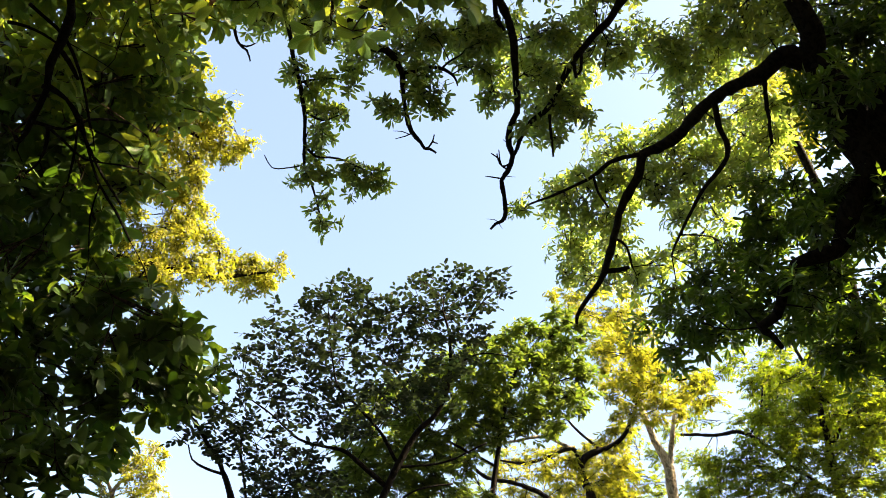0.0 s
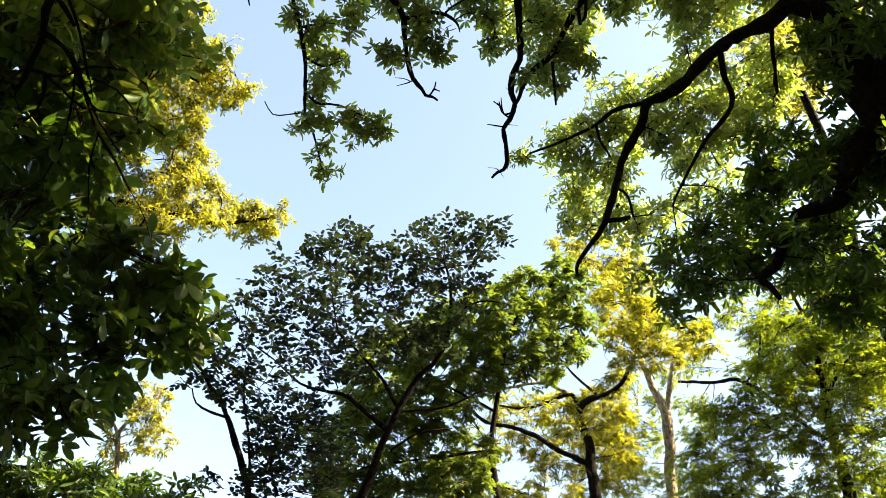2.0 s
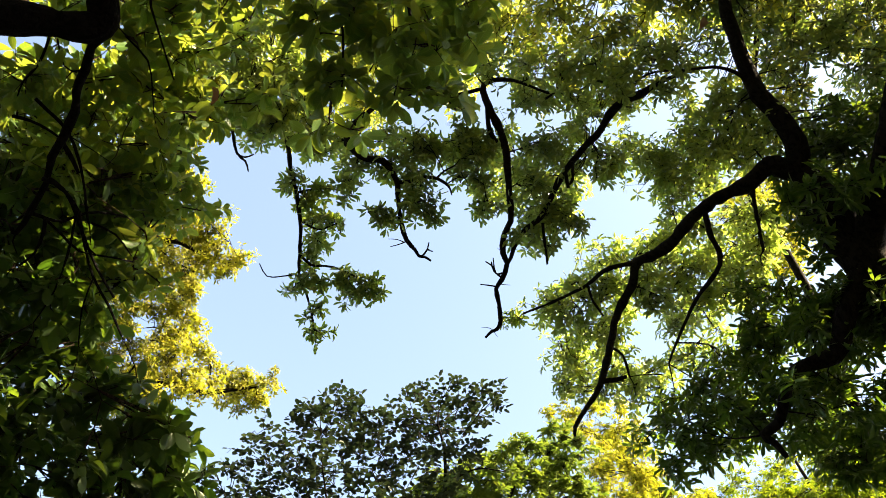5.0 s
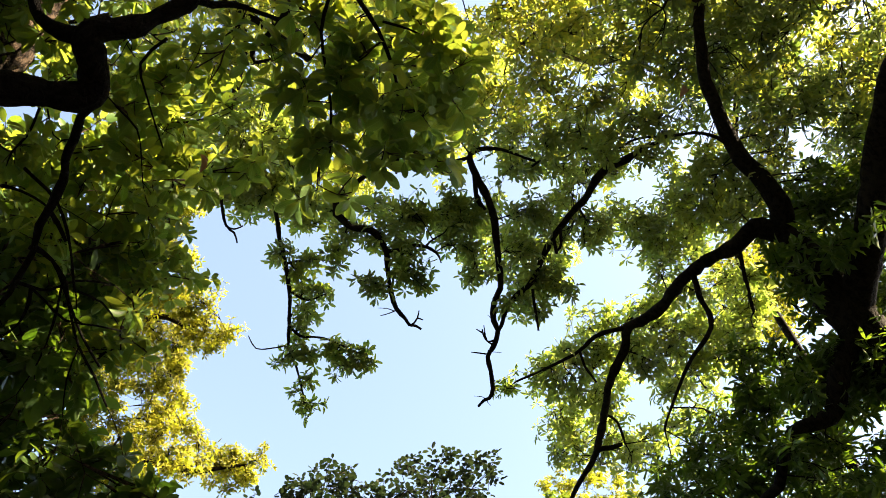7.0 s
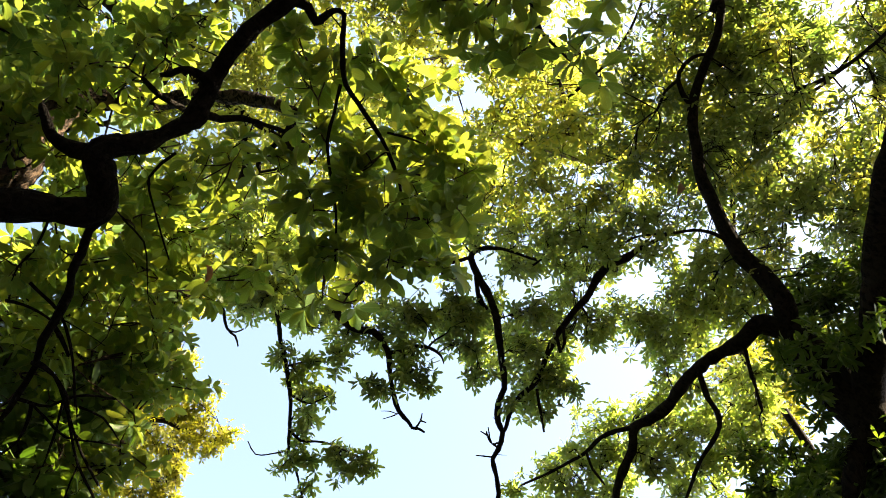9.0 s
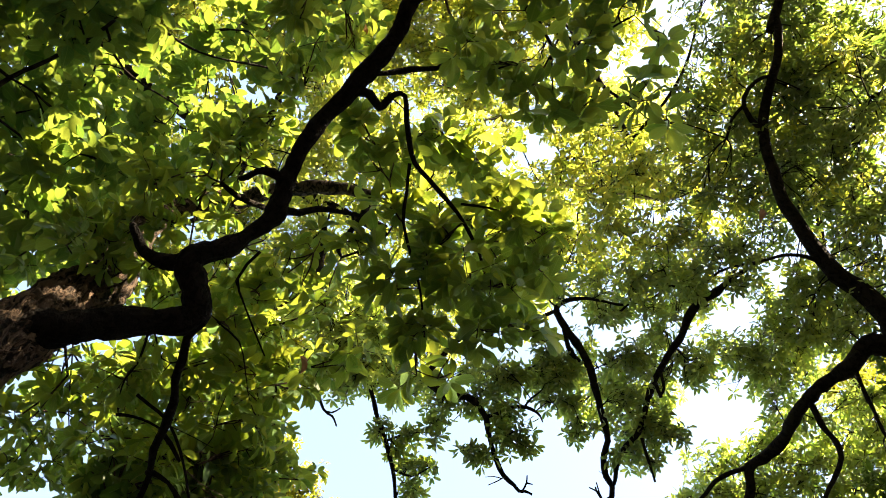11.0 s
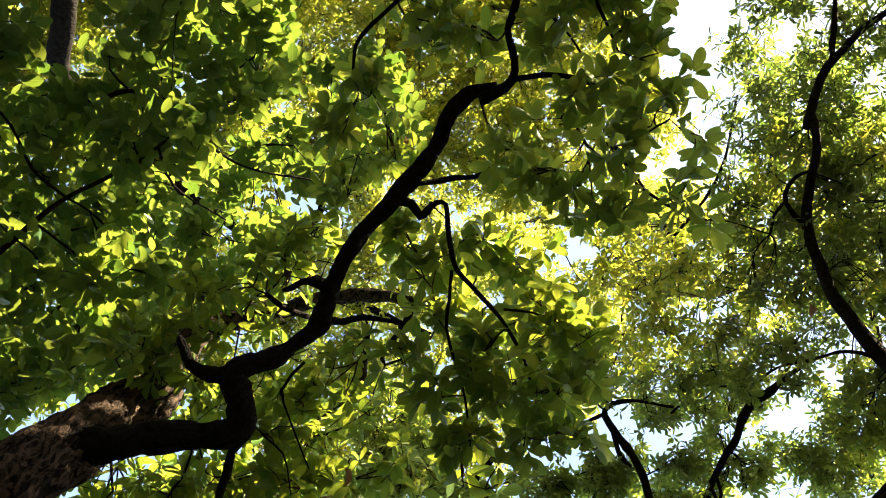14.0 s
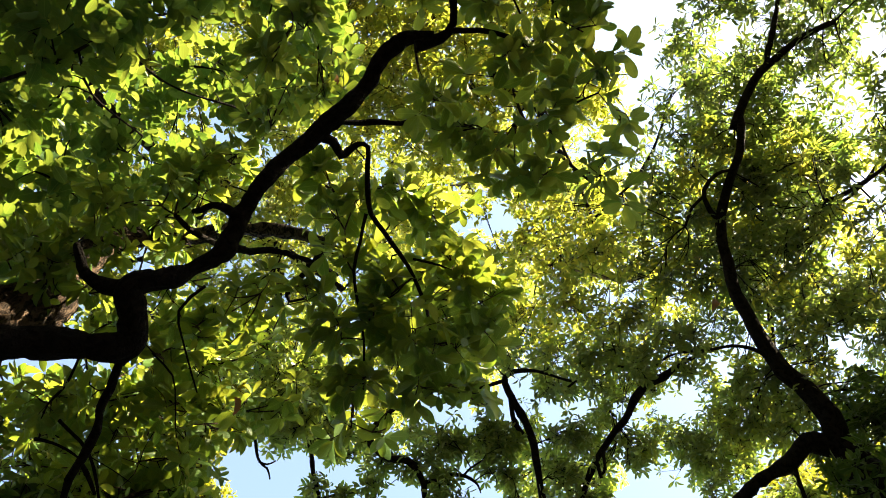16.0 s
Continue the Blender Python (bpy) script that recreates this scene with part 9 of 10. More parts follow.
bough(behind_right_tree, "gold", 0.75, [
    (5.6, 7.18, 12.43, 0.212), (5.4, 7.77, 11.85, 0.232), (5.04, 7.75, 13.14, 0.238), (4.98, 7.87, 12.86, 0.218), (5.4, 7.17, 12.15, 0.327),
    (5.24, 7.14, 12.94, 0.217), (5.63, 8.03, 12, 0.210), (5.25, 7.32, 12.52, 0.307), (4.81, 7.13, 12.96, 0.244), (5.5, 7.56, 12.32, 0.232),
    (5.63, 7.31, 12.04, 0.202), (5.29, 8.08, 12.11, 0.264), (4.86, 7.02, 12.41, 0.313), (5.46, 6.69, 12.46, 0.215), (5.32, 8.02, 13.01, 0.288),
    (5.38, 8.37, 12.82, 0.305), (5.66, 7.46, 13.25, 0.352), (5.2, 7.31, 12.18, 0.225), (4.56, 7.16, 12.48, 0.205), (5.83, 7.27, 13.01, 0.283),
    (5.18, 7.6, 11.85, 0.216), (5.52, 7.12, 13.12, 0.226),
], BARK_DARK, sides=3)
bough(behind_right_tree, "gold", 0.75, [
    (5.02, 7.42, 11.9, 0.244), (4.96, 7.84, 11.69, 0.204), (5.65, 8.33, 12.34, 0.250), (5.8, 8.11, 12.63, 0.251), (4.78, 7.73, 11.99, 0.208),
    (5.8, 7.91, 12.12, 0.279), (4.95, 7.26, 12.3, 0.306), (5.86, 7.83, 12.35, 0.241), (4.84, 7.36, 13.02, 0.208), (4.8, 6.8, 12.51, 0.251),
    (5.11, 8.24, 12.38, 0.245), (5.39, 7.52, 13.11, 0.223), (5.25, 7.15, 13.26, 0.233), (5.46, 7.67, 11.41, 0.208), (5.67, 7.26, 12.25, 0.223),
    (5.08, 7.9, 12.56, 0.257), (5.66, 8.02, 12.79, 0.231), (4.73, 7.58, 12.65, 0.237), (5.74, 7.59, 13.11, 0.262), (4.95, 8.04, 12.66, 0.236),
    (4.72, 7.28, 13.08, 0.211), (5.7, 7.63, 12.33, 0.278),
], BARK_DARK, sides=3)
bough(behind_right_tree, "gold", 0.75, [
    (5.73, 7.26, 13.18, 0.232),
], BARK_DARK, sides=3)
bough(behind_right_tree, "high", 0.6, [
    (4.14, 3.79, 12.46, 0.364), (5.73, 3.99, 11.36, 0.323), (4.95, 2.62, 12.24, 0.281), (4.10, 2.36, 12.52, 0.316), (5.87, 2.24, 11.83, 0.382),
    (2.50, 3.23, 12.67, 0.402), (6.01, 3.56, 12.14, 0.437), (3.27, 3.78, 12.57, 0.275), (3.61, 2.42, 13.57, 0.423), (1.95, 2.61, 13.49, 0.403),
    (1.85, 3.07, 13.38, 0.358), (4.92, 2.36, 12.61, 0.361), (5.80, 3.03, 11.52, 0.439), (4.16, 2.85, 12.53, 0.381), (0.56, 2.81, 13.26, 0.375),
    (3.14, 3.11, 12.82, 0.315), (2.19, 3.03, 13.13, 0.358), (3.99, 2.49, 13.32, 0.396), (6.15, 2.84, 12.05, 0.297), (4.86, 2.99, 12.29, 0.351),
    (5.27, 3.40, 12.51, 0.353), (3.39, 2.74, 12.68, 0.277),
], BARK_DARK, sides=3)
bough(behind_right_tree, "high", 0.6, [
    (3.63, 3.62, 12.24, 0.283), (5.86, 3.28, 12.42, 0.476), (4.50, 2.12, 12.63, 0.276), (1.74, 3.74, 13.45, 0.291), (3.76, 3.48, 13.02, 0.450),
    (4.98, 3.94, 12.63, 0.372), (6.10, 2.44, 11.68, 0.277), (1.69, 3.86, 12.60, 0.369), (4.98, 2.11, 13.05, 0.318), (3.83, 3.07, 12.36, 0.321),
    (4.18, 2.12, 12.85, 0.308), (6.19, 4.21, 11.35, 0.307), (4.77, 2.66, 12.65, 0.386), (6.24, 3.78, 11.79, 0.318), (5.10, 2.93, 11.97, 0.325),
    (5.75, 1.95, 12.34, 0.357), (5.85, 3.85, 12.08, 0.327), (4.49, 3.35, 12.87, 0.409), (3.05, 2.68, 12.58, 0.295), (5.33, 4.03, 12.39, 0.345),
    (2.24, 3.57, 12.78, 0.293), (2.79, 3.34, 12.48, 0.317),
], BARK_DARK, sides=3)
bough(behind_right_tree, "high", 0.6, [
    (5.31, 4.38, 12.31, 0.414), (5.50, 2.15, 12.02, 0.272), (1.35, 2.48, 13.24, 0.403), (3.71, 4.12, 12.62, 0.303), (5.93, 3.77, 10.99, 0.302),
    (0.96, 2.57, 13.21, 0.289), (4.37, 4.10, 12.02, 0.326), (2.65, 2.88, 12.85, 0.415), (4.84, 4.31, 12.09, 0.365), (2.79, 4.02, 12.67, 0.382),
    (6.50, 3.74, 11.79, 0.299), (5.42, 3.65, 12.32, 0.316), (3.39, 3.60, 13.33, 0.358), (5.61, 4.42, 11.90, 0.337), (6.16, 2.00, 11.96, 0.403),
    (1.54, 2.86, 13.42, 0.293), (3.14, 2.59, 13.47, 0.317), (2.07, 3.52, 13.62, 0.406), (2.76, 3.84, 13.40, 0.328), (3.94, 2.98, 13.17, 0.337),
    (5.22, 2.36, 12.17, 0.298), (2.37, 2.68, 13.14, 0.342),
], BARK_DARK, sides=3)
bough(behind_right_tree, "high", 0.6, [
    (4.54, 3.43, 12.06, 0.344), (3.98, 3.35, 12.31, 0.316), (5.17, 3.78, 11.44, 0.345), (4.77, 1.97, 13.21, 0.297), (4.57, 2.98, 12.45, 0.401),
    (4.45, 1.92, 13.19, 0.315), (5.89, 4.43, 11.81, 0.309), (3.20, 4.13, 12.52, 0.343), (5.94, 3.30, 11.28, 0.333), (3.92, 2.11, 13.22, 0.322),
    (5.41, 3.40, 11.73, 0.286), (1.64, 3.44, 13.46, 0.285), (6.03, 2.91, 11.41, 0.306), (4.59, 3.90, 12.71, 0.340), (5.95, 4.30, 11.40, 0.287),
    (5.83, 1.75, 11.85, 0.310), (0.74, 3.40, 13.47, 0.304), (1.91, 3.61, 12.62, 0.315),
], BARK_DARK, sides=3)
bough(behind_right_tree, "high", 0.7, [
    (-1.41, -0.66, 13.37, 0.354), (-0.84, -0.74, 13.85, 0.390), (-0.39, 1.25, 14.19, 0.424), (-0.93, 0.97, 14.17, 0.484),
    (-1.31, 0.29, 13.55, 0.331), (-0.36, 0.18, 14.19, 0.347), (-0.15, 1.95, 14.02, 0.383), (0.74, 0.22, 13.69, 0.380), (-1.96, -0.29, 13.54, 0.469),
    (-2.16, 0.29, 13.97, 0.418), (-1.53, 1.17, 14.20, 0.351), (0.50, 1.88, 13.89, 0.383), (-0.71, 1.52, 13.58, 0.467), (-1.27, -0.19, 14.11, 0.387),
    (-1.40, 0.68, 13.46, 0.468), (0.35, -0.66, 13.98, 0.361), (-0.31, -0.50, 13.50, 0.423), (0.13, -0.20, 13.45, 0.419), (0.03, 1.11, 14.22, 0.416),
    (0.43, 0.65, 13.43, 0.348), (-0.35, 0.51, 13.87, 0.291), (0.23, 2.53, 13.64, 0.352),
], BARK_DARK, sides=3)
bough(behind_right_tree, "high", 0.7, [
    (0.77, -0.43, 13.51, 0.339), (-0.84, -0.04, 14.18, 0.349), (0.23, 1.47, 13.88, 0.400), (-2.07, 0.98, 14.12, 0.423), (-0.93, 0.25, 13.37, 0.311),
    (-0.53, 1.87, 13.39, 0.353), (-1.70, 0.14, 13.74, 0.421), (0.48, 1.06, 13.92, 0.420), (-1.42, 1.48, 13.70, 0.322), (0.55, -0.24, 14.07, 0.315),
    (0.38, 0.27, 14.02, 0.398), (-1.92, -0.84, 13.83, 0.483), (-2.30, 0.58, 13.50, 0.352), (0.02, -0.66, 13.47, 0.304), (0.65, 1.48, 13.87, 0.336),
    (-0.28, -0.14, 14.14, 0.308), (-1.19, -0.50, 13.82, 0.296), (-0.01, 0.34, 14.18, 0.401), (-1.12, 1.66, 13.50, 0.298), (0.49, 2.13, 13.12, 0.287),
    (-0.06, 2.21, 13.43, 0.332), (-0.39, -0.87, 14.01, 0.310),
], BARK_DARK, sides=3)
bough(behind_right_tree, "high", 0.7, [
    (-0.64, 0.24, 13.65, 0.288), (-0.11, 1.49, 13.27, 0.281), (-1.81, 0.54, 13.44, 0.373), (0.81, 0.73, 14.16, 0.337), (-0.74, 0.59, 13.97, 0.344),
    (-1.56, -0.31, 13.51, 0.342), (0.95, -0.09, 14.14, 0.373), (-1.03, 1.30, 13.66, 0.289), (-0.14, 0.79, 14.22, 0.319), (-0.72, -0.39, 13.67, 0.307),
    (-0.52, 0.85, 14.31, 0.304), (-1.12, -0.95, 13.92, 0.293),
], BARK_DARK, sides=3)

# shaded shrubby tree with dense dark green leaves
low_left_tree = tree("shrubby_tree", (-5.2, 9, 0), "shaded shrubby tree with dense dark green leaves", "tree")
limb(low_left_tree, "trunk", [
    (-5.2, 9, -0.2, 0.140), (-5.1, 9, 2, 0.110), (-4.9, 9, 4, 0.080), (-4.7, 9, 5.6, 0.040),
], BARK_DARK, 8, 0.06, 0.2)
limb(low_left_tree, "limb", [
    (-4.67, 7.8, 5.71, 0.020), (-4.34, 7.98, 5.74, 0.022), (-4.05, 8.05, 5.88, 0.015),
], BARK_DARK, 8, 0.08, 0.12)
bough(low_left_tree, "dark_shaded", 1.3, [
    (-4.08, 8.2, 5.28, 0.203), (-4.58, 8.39, 5.44, 0.274), (-3.81, 8.13, 5.54, 0.216), (-4.84, 7.91, 5.77, 0.257), (-3.27, 8.87, 5.73, 0.310),
    (-3.29, 8.29, 5.26, 0.290), (-4.74, 8.29, 5.71, 0.255), (-3.34, 8.99, 5.54, 0.242), (-4.34, 7.93, 5.48, 0.209), (-3.92, 7.89, 5.48, 0.216),
    (-2.94, 8.5, 5.38, 0.269), (-2.89, 9.09, 5.86, 0.271), (-2.92, 8.45, 5.59, 0.240), (-4.2, 8.05, 5.26, 0.208), (-4.85, 8.28, 5.58, 0.229),
    (-2.71, 8.33, 5.71, 0.198), (-3.95, 8.31, 5.84, 0.206), (-3.99, 8.63, 5.42, 0.234), (-4.24, 8.28, 5.56, 0.268), (-4.47, 7.77, 5.05, 0.205),
    (-3.6, 8.88, 5.92, 0.256), (-3.71, 8.31, 5.88, 0.220),
], BARK_DARK, sides=3)
bough(low_left_tree, "dark_shaded", 1.3, [
    (-4.19, 8.4, 5.95, 0.288), (-4.12, 8.57, 5.65, 0.214), (-4.23, 7.9, 5.61, 0.249), (-3.71, 8.67, 5.45, 0.305), (-3.53, 8.18, 5.62, 0.258),
    (-4.47, 7.85, 5.7, 0.279), (-2.87, 9.27, 5.69, 0.229), (-4.21, 8.01, 5.11, 0.195), (-3.55, 8.08, 5.39, 0.225), (-3.38, 8.69, 5.92, 0.210),
    (-3.65, 8.01, 5.6, 0.195), (-4.4, 7.95, 5.08, 0.198), (-4.93, 8.22, 5.73, 0.244), (-3.21, 8.19, 5.41, 0.188), (-3.56, 8.53, 5.6, 0.204),
    (-4.44, 8.44, 6.04, 0.229), (-3.92, 8.55, 5.54, 0.204),
], BARK_DARK, sides=3)
bough(golden_tree, "goldfern", 0.7, [
    (3.48, 17, 10.07, 0.350), (3.52, 15.3, 10.72, 0.430), (3.29, 15.61, 11.62, 0.440), (2.6, 15.28, 11.02, 0.310), (2.84, 15.82, 10.01, 0.435),
    (1.48, 16.55, 11.02, 0.416), (3.19, 16.28, 11.1, 0.425), (1.07, 16.12, 10.14, 0.310), (2.38, 15.95, 10.2, 0.409), (1.25, 15.82, 11.32, 0.419),
    (3.99, 16.72, 10.48, 0.438), (3.87, 16.06, 11.74, 0.485), (3.34, 16.13, 9.98, 0.456), (3.65, 16.28, 9.7, 0.443), (1.56, 15.44, 10.75, 0.331),
    (2.94, 15.84, 11.22, 0.325), (2.84, 17.12, 9.79, 0.352), (2.02, 16.27, 10.39, 0.354), (2.18, 15.92, 11.12, 0.425),
], BARK_DARK, sides=3)
bough(golden_tree, "goldfern", 0.7, [
    (2.69, 16.65, 11.23, 0.371), (3.46, 15.67, 10.28, 0.285), (2.08, 17.16, 10.34, 0.371), (2.43, 16.66, 10.95, 0.322), (2.85, 16.67, 10.91, 0.467),
    (3.29, 16.48, 10.8, 0.360), (2.62, 15.07, 11.19, 0.280), (1.75, 17.31, 9.94, 0.470), (2.02, 16.42, 11.75, 0.409), (3, 16.38, 9.99, 0.286),
    (1.86, 16.41, 10.94, 0.355), (1.22, 16.07, 11.08, 0.382), (3.73, 14.91, 11.38, 0.303),
], BARK_DARK, sides=3)
bough(golden_tree, "goldfern", 0.7, [
    (1.1, 16.04, 10.57, 0.438), (3.37, 15.63, 11.23, 0.297), (2.01, 16.25, 9.49, 0.300), (2.41, 15.26, 11.25, 0.294), (1.59, 16.11, 11.55, 0.345),
    (3.77, 16.04, 10.83, 0.345), (3.12, 16.27, 9.47, 0.344), (2.61, 16.34, 10.14, 0.357), (2.09, 16.05, 10.68, 0.312), (3.83, 16.09, 10.52, 0.386),
    (3.52, 15.85, 10.1, 0.288), (3.13, 15.88, 11.49, 0.297), (3.84, 15.2, 10.67, 0.290), (1.31, 16.14, 9.52, 0.330), (3.27, 16, 10.25, 0.284),
    (3.53, 16.47, 11.07, 0.339), (2.31, 16.17, 11.65, 0.299), (2.88, 16.53, 9.78, 0.287),
], BARK_DARK, sides=3)
bough(far_green_tree, "green", 0.8, [
    (9.65, 14.41, 11.65, 0.542), (9.48, 14.22, 13.76, 0.458), (8.06, 15.58, 12.29, 0.529), (7.85, 16.66, 13.32, 0.611), (9.27, 15.92, 12.99, 0.411),
    (9.57, 15.52, 13.24, 0.590), (5.89, 16.39, 12.79, 0.383), (8.62, 14.52, 13.22, 0.505), (9.68, 15.8, 12.33, 0.413), (8.5, 15.78, 13.46, 0.528),
    (7.26, 15.05, 13.38, 0.577), (9.88, 13.91, 12.35, 0.511), (9.22, 15.45, 13.42, 0.432), (9.95, 15.45, 12.35, 0.444), (6.12, 16.45, 13.95, 0.420),
    (9.65, 15.06, 11.62, 0.361), (7.43, 16.22, 13.43, 0.385), (8.6, 15.43, 12.08, 0.592), (8.04, 15.89, 13.15, 0.372), (9.58, 15.03, 12.64, 0.475),
    (9.3, 14.78, 13.48, 0.507), (7.06, 16.69, 13, 0.431),
], BARK_DARK, sides=3)
bough(far_green_tree, "green", 0.8, [
    (5.89, 16.91, 13.68, 0.445), (8.29, 14.41, 13.68, 0.449), (10.13, 14.54, 13.65, 0.602), (7.8, 15.85, 12.47, 0.464), (7.47, 15.69, 11.92, 0.365),
    (8.54, 15.36, 12.58, 0.409), (7.58, 14.69, 13, 0.397), (9.61, 14.51, 12.17, 0.514), (10.55, 15.03, 13.63, 0.409), (9.34, 14.12, 12.57, 0.399),
    (10.04, 14.54, 12.27, 0.522), (7.83, 15.34, 14.08, 0.540), (9.52, 14.97, 14.17, 0.442), (6.72, 14.92, 13.28, 0.450), (6.55, 16.38, 14.05, 0.390),
    (6.5, 16.86, 14.03, 0.382), (6.93, 15.73, 11.98, 0.421), (10.61, 14.54, 13.61, 0.507), (8.62, 15.06, 12.94, 0.427), (10, 14.73, 11.56, 0.416),
    (9.07, 15.53, 12.19, 0.391), (7.52, 15.26, 13.01, 0.465),
], BARK_DARK, sides=3)
bough(far_green_tree, "green", 0.8, [
    (8.94, 14.89, 14.04, 0.520), (10.37, 15.36, 13.33, 0.389), (9.62, 14.83, 13.34, 0.419), (8.15, 15.12, 14.2, 0.380), (9.58, 16.32, 12.38, 0.473),
    (8.62, 15.28, 13.6, 0.443), (9.06, 15.01, 12.23, 0.373), (8.63, 13.9, 13.58, 0.353), (9.98, 16.18, 12.24, 0.384), (9.32, 14.92, 12.13, 0.444),
    (6.22, 16.79, 13.46, 0.392), (9.51, 14.25, 13.39, 0.376), (8.23, 15.48, 12.68, 0.435), (7.15, 15.98, 12.57, 0.381), (6.92, 16.28, 14.19, 0.387),
    (7.19, 15.49, 12.01, 0.365), (6.87, 15.02, 12.93, 0.424), (8.36, 15.78, 12.09, 0.407),
], BARK_DARK, sides=3)
bough(far_green_tree, "green", 0.8, [
    (5.18, 19.61, 14.42, 0.523), (5.33, 20.51, 13.89, 0.600), (5.33, 20.52, 12.84, 0.588), (5.58, 20.81, 12.16, 0.588), (6.31, 20.51, 12.34, 0.621),
    (6.71, 20.06, 12.94, 0.588), (6.75, 20.08, 13.91, 0.567), (6.11, 21.03, 13.66, 0.647), (6.07, 20.55, 14.47, 0.545), (6.85, 20.51, 12.02, 0.588),
    (6.12, 20.92, 11.65, 0.654), (5.11, 21.17, 11.68, 0.654), (7.09, 19.66, 13.39, 0.490), (4.87, 20.82, 12.49, 0.588), (6.40, 20.13, 14.96, 0.477),
], BARK_DARK, sides=3)
bough(overhead_tree, "high", 1.5, [
    (-2.08, 1.10, 14.72, 0.557), (-4.04, -1.56, 13.64, 0.661), (-6.60, -0.16, 13.25, 0.491), (-5.00, -0.13, 13.62, 0.515), (-4.88, 0.49, 13.37, 0.635),
    (-6.28, -0.98, 13.65, 0.480), (-6.47, -1.97, 13.41, 0.451), (-5.79, -2.02, 12.93, 0.446), (-6.13, -2.32, 12.69, 0.502),
    (-1.25, -1.16, 14.08, 0.589), (-3.15, -0.84, 14.51, 0.464), (-5.28, -2.01, 13.74, 0.576), (-4.52, -1.90, 13.40, 0.420),
    (-3.69, 0.52, 14.61, 0.682), (-6.67, -0.92, 13.12, 0.647), (-2.01, -1.61, 14.52, 0.429), (-1.62, -0.86, 14.51, 0.480),
    (-5.65, -1.36, 13.85, 0.694), (-1.43, -0.17, 14.15, 0.630), (-5.63, -0.54, 13.35, 0.581), (-5.57, 0.17, 13.79, 0.500),
    (-2.96, 0.09, 14.45, 0.596),
], BARK_DARK, sides=3)
bough(overhead_tree, "high", 1.5, [
    (-1.71, 0.31, 14.42, 0.510), (-2.36, -1.38, 14.13, 0.522), (-7.05, -0.71, 12.67, 0.457), (-4.00, -1.05, 14.16, 0.544),
    (-2.47, -0.81, 14.88, 0.699), (-4.48, 0.07, 13.87, 0.506), (-5.76, 0.17, 12.86, 0.657), (-2.18, 0.43, 14.11, 0.537), (-4.47, -0.80, 13.70, 0.586),
    (-4.07, 0.45, 13.77, 0.567), (-6.49, -1.35, 12.88, 0.420), (-3.23, -1.80, 14.13, 0.529), (-7.02, 0.01, 12.64, 0.581),
    (-3.39, -0.36, 14.53, 0.475), (-6.09, -1.31, 12.97, 0.663), (-3.59, -0.75, 14.26, 0.601), (-4.94, -1.50, 13.58, 0.683),
    (-2.91, -1.43, 13.81, 0.436), (-5.36, -0.93, 13.94, 0.449), (-3.34, -1.25, 13.72, 0.633), (-4.95, -0.60, 13.57, 0.505),
    (-5.59, -2.28, 13.55, 0.458),
], BARK_DARK, sides=3)
bough(overhead_tree, "high", 1.5, [
    (-6.78, -2.20, 13.20, 0.437), (-5.77, -1.74, 13.48, 0.499), (-6.95, -1.84, 13.10, 0.447), (-3.81, -2.02, 14.36, 0.470),
    (-6.47, -0.50, 12.74, 0.413), (-7.11, -1.27, 13.05, 0.496), (-2.67, -1.73, 14.20, 0.473), (-2.01, -1.06, 14.66, 0.440),
    (-2.66, -0.34, 14.65, 0.445), (-3.01, 0.64, 13.89, 0.412), (-5.92, -0.48, 12.75, 0.459), (-3.70, -0.05, 13.96, 0.457),
    (-4.12, -1.97, 13.45, 0.530),
], BARK_DARK, sides=3)
bough(overhead_tree, "high", 0.95, [
    (-3.83, 3.76, 13.58, 0.563), (-7.40, 2.88, 12.68, 0.496), (-5.10, 2.53, 13.23, 0.485), (-6.83, 1.79, 12.42, 0.639), (-4.20, 1.11, 13.99, 0.639),
    (-2.93, 4.65, 13.96, 0.647), (-5.79, 1.85, 13.73, 0.535), (-2.85, 3.04, 14.54, 0.464), (-7.75, 2.48, 12.49, 0.538), (-2.89, 1.10, 14.04, 0.598),
    (-5.67, 1.04, 13.84, 0.523), (-3.00, 5.17, 13.36, 0.577), (-6.13, 1.20, 13.33, 0.478), (-7.31, 1.96, 12.36, 0.450), (-5.58, 3.26, 13.19, 0.667),
    (-3.95, 2.65, 14.24, 0.709), (-6.01, 2.74, 12.87, 0.607), (-2.53, 3.82, 14.25, 0.432), (-6.95, 1.34, 12.91, 0.592), (-6.94, 0.47, 12.26, 0.655),
    (-2.41, 4.95, 13.65, 0.476), (-7.55, 1.46, 12.79, 0.596),
], BARK_DARK, sides=3)
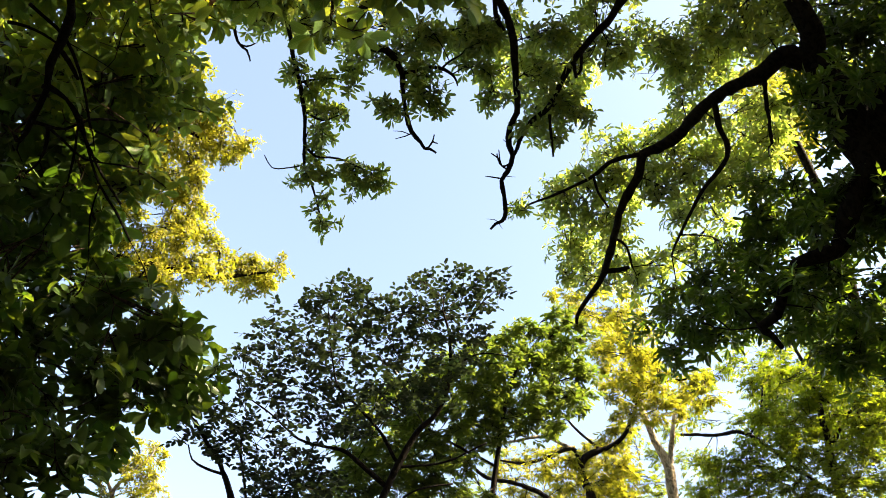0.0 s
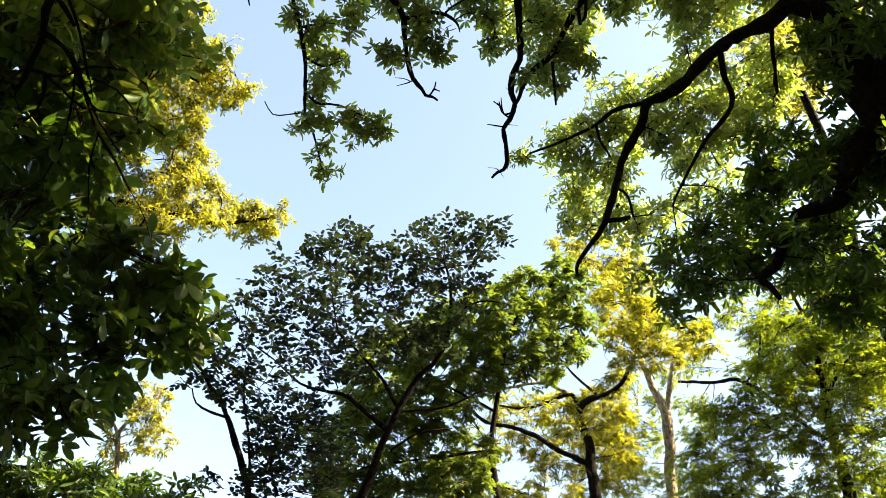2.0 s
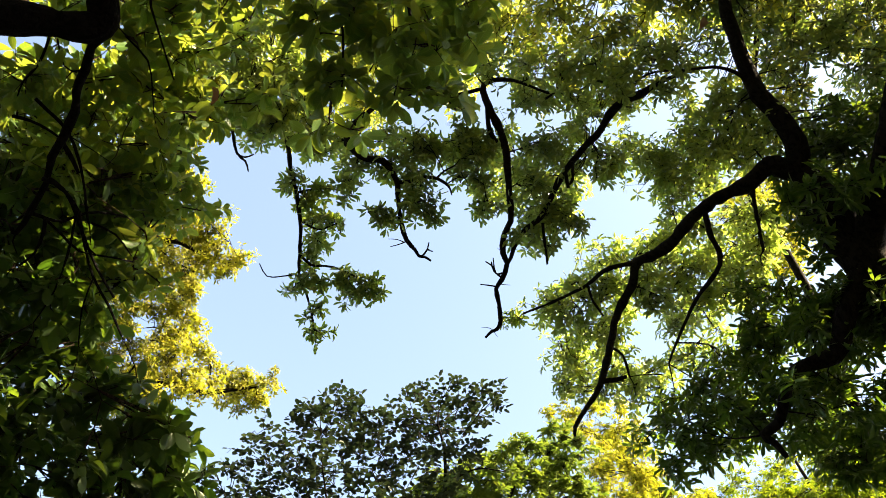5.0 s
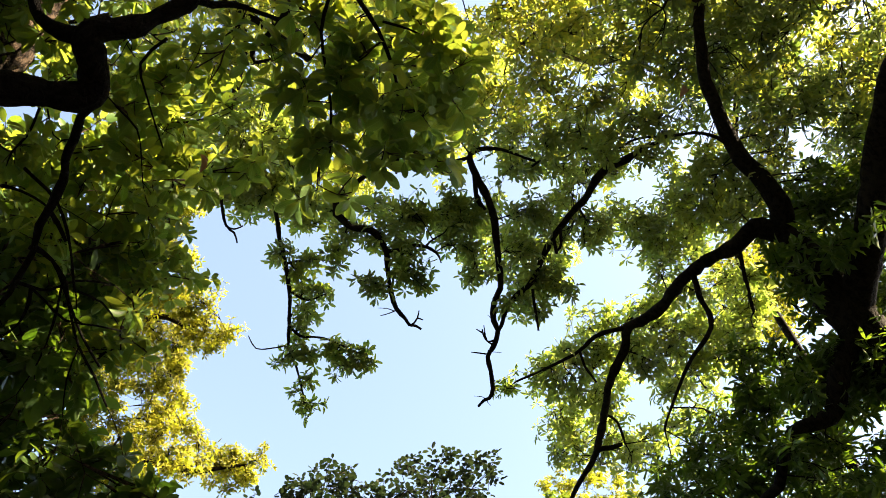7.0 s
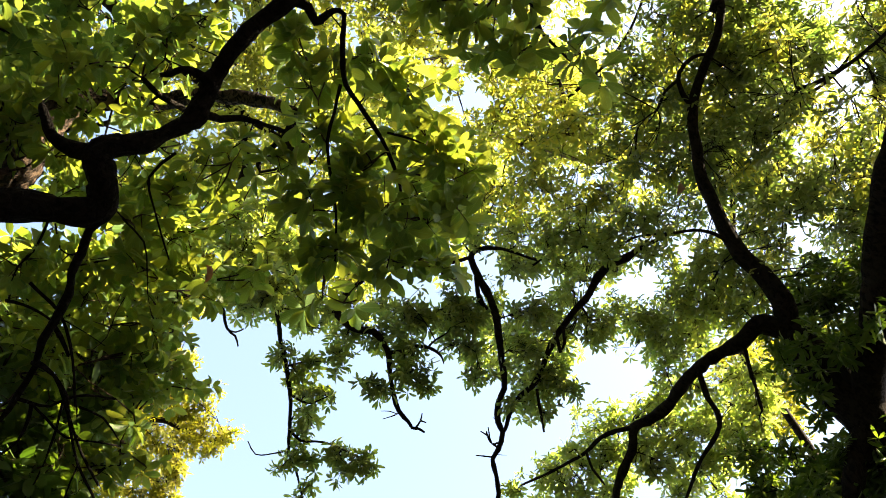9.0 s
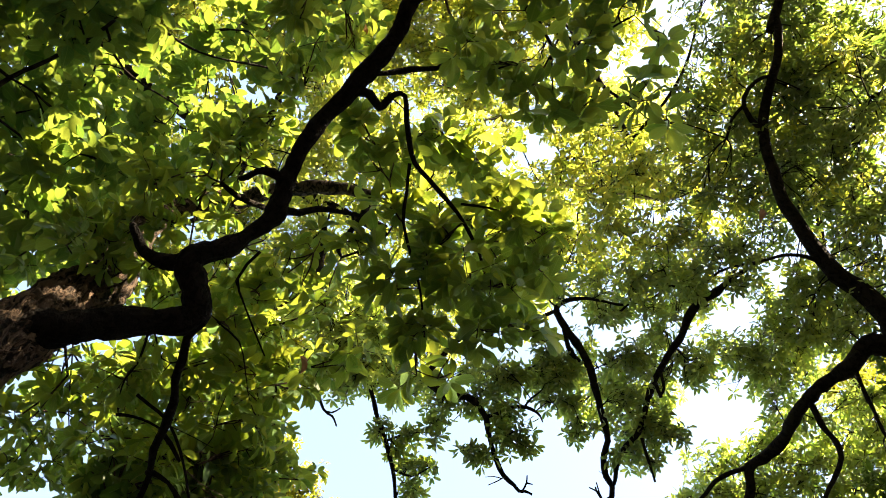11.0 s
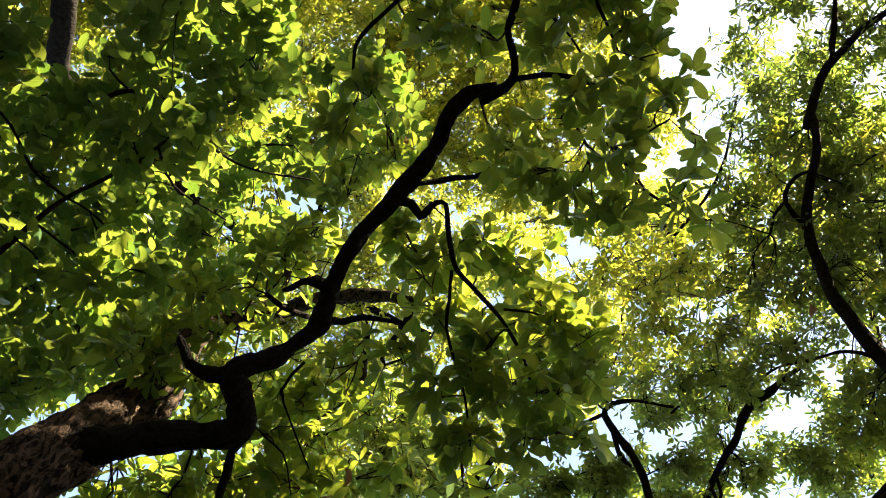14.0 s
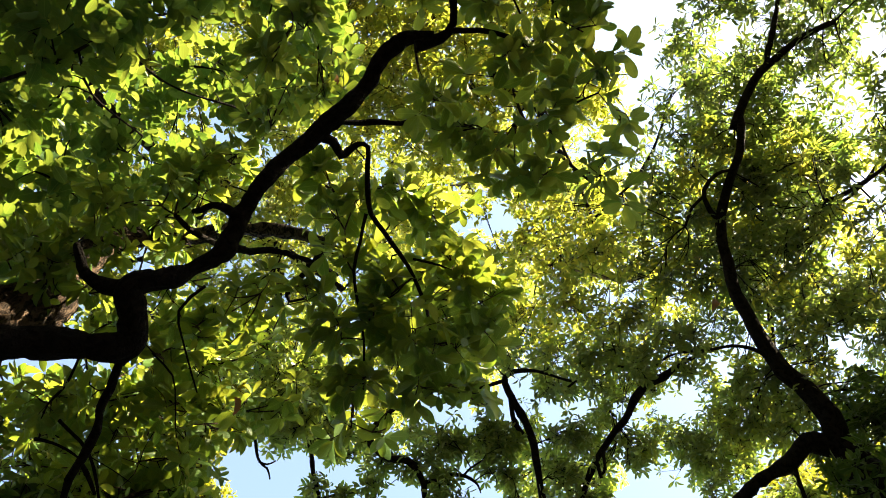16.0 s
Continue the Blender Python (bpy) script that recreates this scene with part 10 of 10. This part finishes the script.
bough(overhead_tree, "high", 0.95, [
    (-3.42, 4.19, 13.71, 0.582), (-2.59, 5.64, 12.74, 0.434), (-6.17, 1.52, 12.59, 0.609), (-6.29, 0.56, 12.63, 0.493), (-3.53, 3.09, 13.79, 0.687),
    (-4.47, 0.82, 13.63, 0.466), (-6.34, 2.30, 13.47, 0.506), (-2.03, 2.99, 14.31, 0.659), (-3.08, 2.52, 13.72, 0.668), (-2.47, 2.38, 14.40, 0.525),
    (-4.95, 1.95, 13.45, 0.623), (-5.58, 3.78, 12.75, 0.435), (-4.55, 4.09, 13.02, 0.436), (-5.12, 1.29, 13.95, 0.600), (-2.98, 3.44, 14.10, 0.537),
    (-6.98, 2.64, 13.00, 0.468), (-4.27, 2.06, 14.25, 0.585), (-2.57, 1.49, 14.80, 0.463), (-5.06, 3.55, 12.97, 0.544), (-4.24, 1.51, 13.43, 0.425),
    (-6.20, 3.78, 13.15, 0.500), (-4.71, 3.80, 13.36, 0.447),
], BARK_DARK, sides=3)
bough(overhead_tree, "high", 0.95, [
    (-7.15, 3.08, 11.71, 0.443), (-4.69, 2.86, 12.98, 0.441), (-5.54, 2.41, 12.70, 0.444), (-7.33, 2.73, 11.53, 0.474), (-6.82, 2.31, 13.19, 0.521),
    (-6.99, 3.17, 12.58, 0.555), (-3.21, 5.71, 13.51, 0.461), (-4.48, 2.27, 13.17, 0.601), (-4.06, 4.05, 13.21, 0.458), (-6.26, 1.07, 12.58, 0.422),
    (-2.12, 1.84, 14.37, 0.583), (-7.00, 0.96, 12.46, 0.578), (-5.83, 0.64, 13.66, 0.579), (-3.60, 1.97, 13.82, 0.473), (-5.54, 2.30, 13.77, 0.429),
    (-7.55, 1.90, 12.07, 0.510), (-4.19, 2.73, 13.36, 0.422), (-2.81, 3.79, 13.33, 0.641), (-4.01, 3.31, 13.73, 0.496), (-7.17, 2.28, 12.48, 0.470),
    (-5.06, 4.02, 13.03, 0.425), (-3.76, 4.41, 13.50, 0.443),
], BARK_DARK, sides=3)
bough(behind_right_tree, "high", 1.5, [
    (1.65, 0.63, 14.60, 0.686), (-0.03, 0.10, 14.52, 0.672), (-0.27, -0.94, 14.95, 0.565), (-1.21, 0.59, 14.66, 0.666), (-0.60, 1.11, 14.66, 0.616),
    (0.82, -0.95, 14.64, 0.577), (1.06, 0.27, 14.29, 0.418), (1.60, 1.45, 14.51, 0.548), (1.65, -0.01, 14.11, 0.623), (2.38, 1.59, 14.26, 0.433),
    (-1.13, -0.82, 15.14, 0.513), (0.64, -0.44, 14.33, 0.562), (-0.41, 0.47, 14.46, 0.408), (1.11, 0.82, 15.13, 0.484), (-0.62, 0.01, 14.93, 0.556),
    (1.26, -0.61, 14.26, 0.510), (1.06, 1.30, 14.25, 0.417), (0.37, 1.21, 14.39, 0.647), (2.32, 1.08, 14.04, 0.411), (1.93, 1.07, 14.33, 0.470),
    (0.14, -0.41, 14.24, 0.497), (1.85, -0.70, 14.40, 0.575),
], BARK_DARK, sides=3)
bough(behind_right_tree, "high", 1.5, [
    (-0.03, 0.83, 15.10, 0.446), (-0.63, -1.17, 14.11, 0.439), (-1.47, 1.33, 14.17, 0.469), (0.87, -0.09, 14.18, 0.409), (0.59, 0.66, 14.61, 0.528),
    (2.09, 1.55, 14.75, 0.458), (-0.33, -0.42, 14.51, 0.508), (0.31, -1.03, 14.17, 0.425), (-0.23, -1.29, 14.31, 0.414),
], BARK_DARK, sides=3)
bough(behind_right_tree, "high", 0.95, [
    (-0.72, 2.95, 14.89, 0.633), (-1.00, 4.37, 13.67, 0.462), (-1.47, 4.14, 13.78, 0.523), (0.09, 4.75, 13.81, 0.472), (-1.64, 2.16, 14.69, 0.665),
    (-0.80, 2.16, 14.83, 0.597), (-1.86, 3.45, 13.98, 0.535), (-0.16, 2.19, 14.27, 0.499), (0.41, 5.36, 13.92, 0.625), (-0.65, 5.07, 13.91, 0.485),
    (-0.02, 5.33, 13.19, 0.406), (-1.29, 5.01, 13.70, 0.660), (0.32, 4.45, 14.41, 0.432), (-2.10, 5.38, 13.88, 0.512), (0.91, 3.76, 13.70, 0.593),
    (0.37, 2.15, 14.67, 0.584), (-0.78, 3.46, 14.65, 0.450), (-0.75, 5.75, 13.93, 0.500), (-0.29, 3.60, 13.87, 0.479), (-1.91, 4.48, 13.35, 0.504),
    (1.31, 2.63, 14.33, 0.510), (-1.31, 6.00, 13.13, 0.674),
], BARK_DARK, sides=3)
bough(behind_right_tree, "high", 0.95, [
    (1.01, 1.89, 14.45, 0.666), (0.22, 3.83, 14.11, 0.530), (-1.98, 6.20, 13.42, 0.469), (-1.18, 1.67, 14.33, 0.459), (-1.32, 2.67, 14.39, 0.542),
    (-0.14, 1.60, 14.08, 0.474), (2.36, 3.88, 13.83, 0.493), (-0.41, 4.18, 13.72, 0.553), (-2.11, 5.45, 12.94, 0.609), (-1.70, 5.61, 13.61, 0.518),
    (0.77, 4.72, 13.61, 0.518), (-1.30, 3.77, 14.57, 0.593), (2.23, 3.03, 13.85, 0.542), (-0.24, 3.02, 14.29, 0.429), (1.72, 2.43, 14.10, 0.453),
    (1.68, 2.18, 14.93, 0.438), (-0.56, 1.66, 14.41, 0.417), (-1.16, 5.46, 13.14, 0.513), (-1.27, 3.09, 13.94, 0.474), (1.59, 3.12, 14.05, 0.464),
    (2.28, 2.65, 14.17, 0.468), (-2.26, 4.27, 14.34, 0.657),
], BARK_DARK, sides=3)
bough(behind_right_tree, "high", 0.95, [
    (0.82, 4.37, 13.97, 0.483), (-0.86, 4.00, 13.90, 0.477), (0.80, 2.46, 14.44, 0.458),
], BARK_DARK, sides=3)
# Unseen clumps added outside the view to block sun from the near tree.
sun_block_rng = np.random.default_rng(23)
crown = [(*sun_block_rng.uniform((5.8, -3.6, 9.5), (9.5, 2.2, 12.1)), sun_block_rng.uniform(0.32, 0.5)) for _ in range(140)]
# A gap is left in them so that sun reaches the near trunk.
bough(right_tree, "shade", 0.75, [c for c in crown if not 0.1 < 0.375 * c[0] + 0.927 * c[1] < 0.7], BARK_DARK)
dead_leaf(near_tree, (-0.61, 0.41, 6.55), (40, 20, 70), 0.13)
dead_leaf(right_tree, (3.07, 3.51, 10.64), (70, 10, 20), 0.22)
dead_leaf(near_tree, (-1.20, 1.99, 5.60), (10, 80, 0), 0.1)
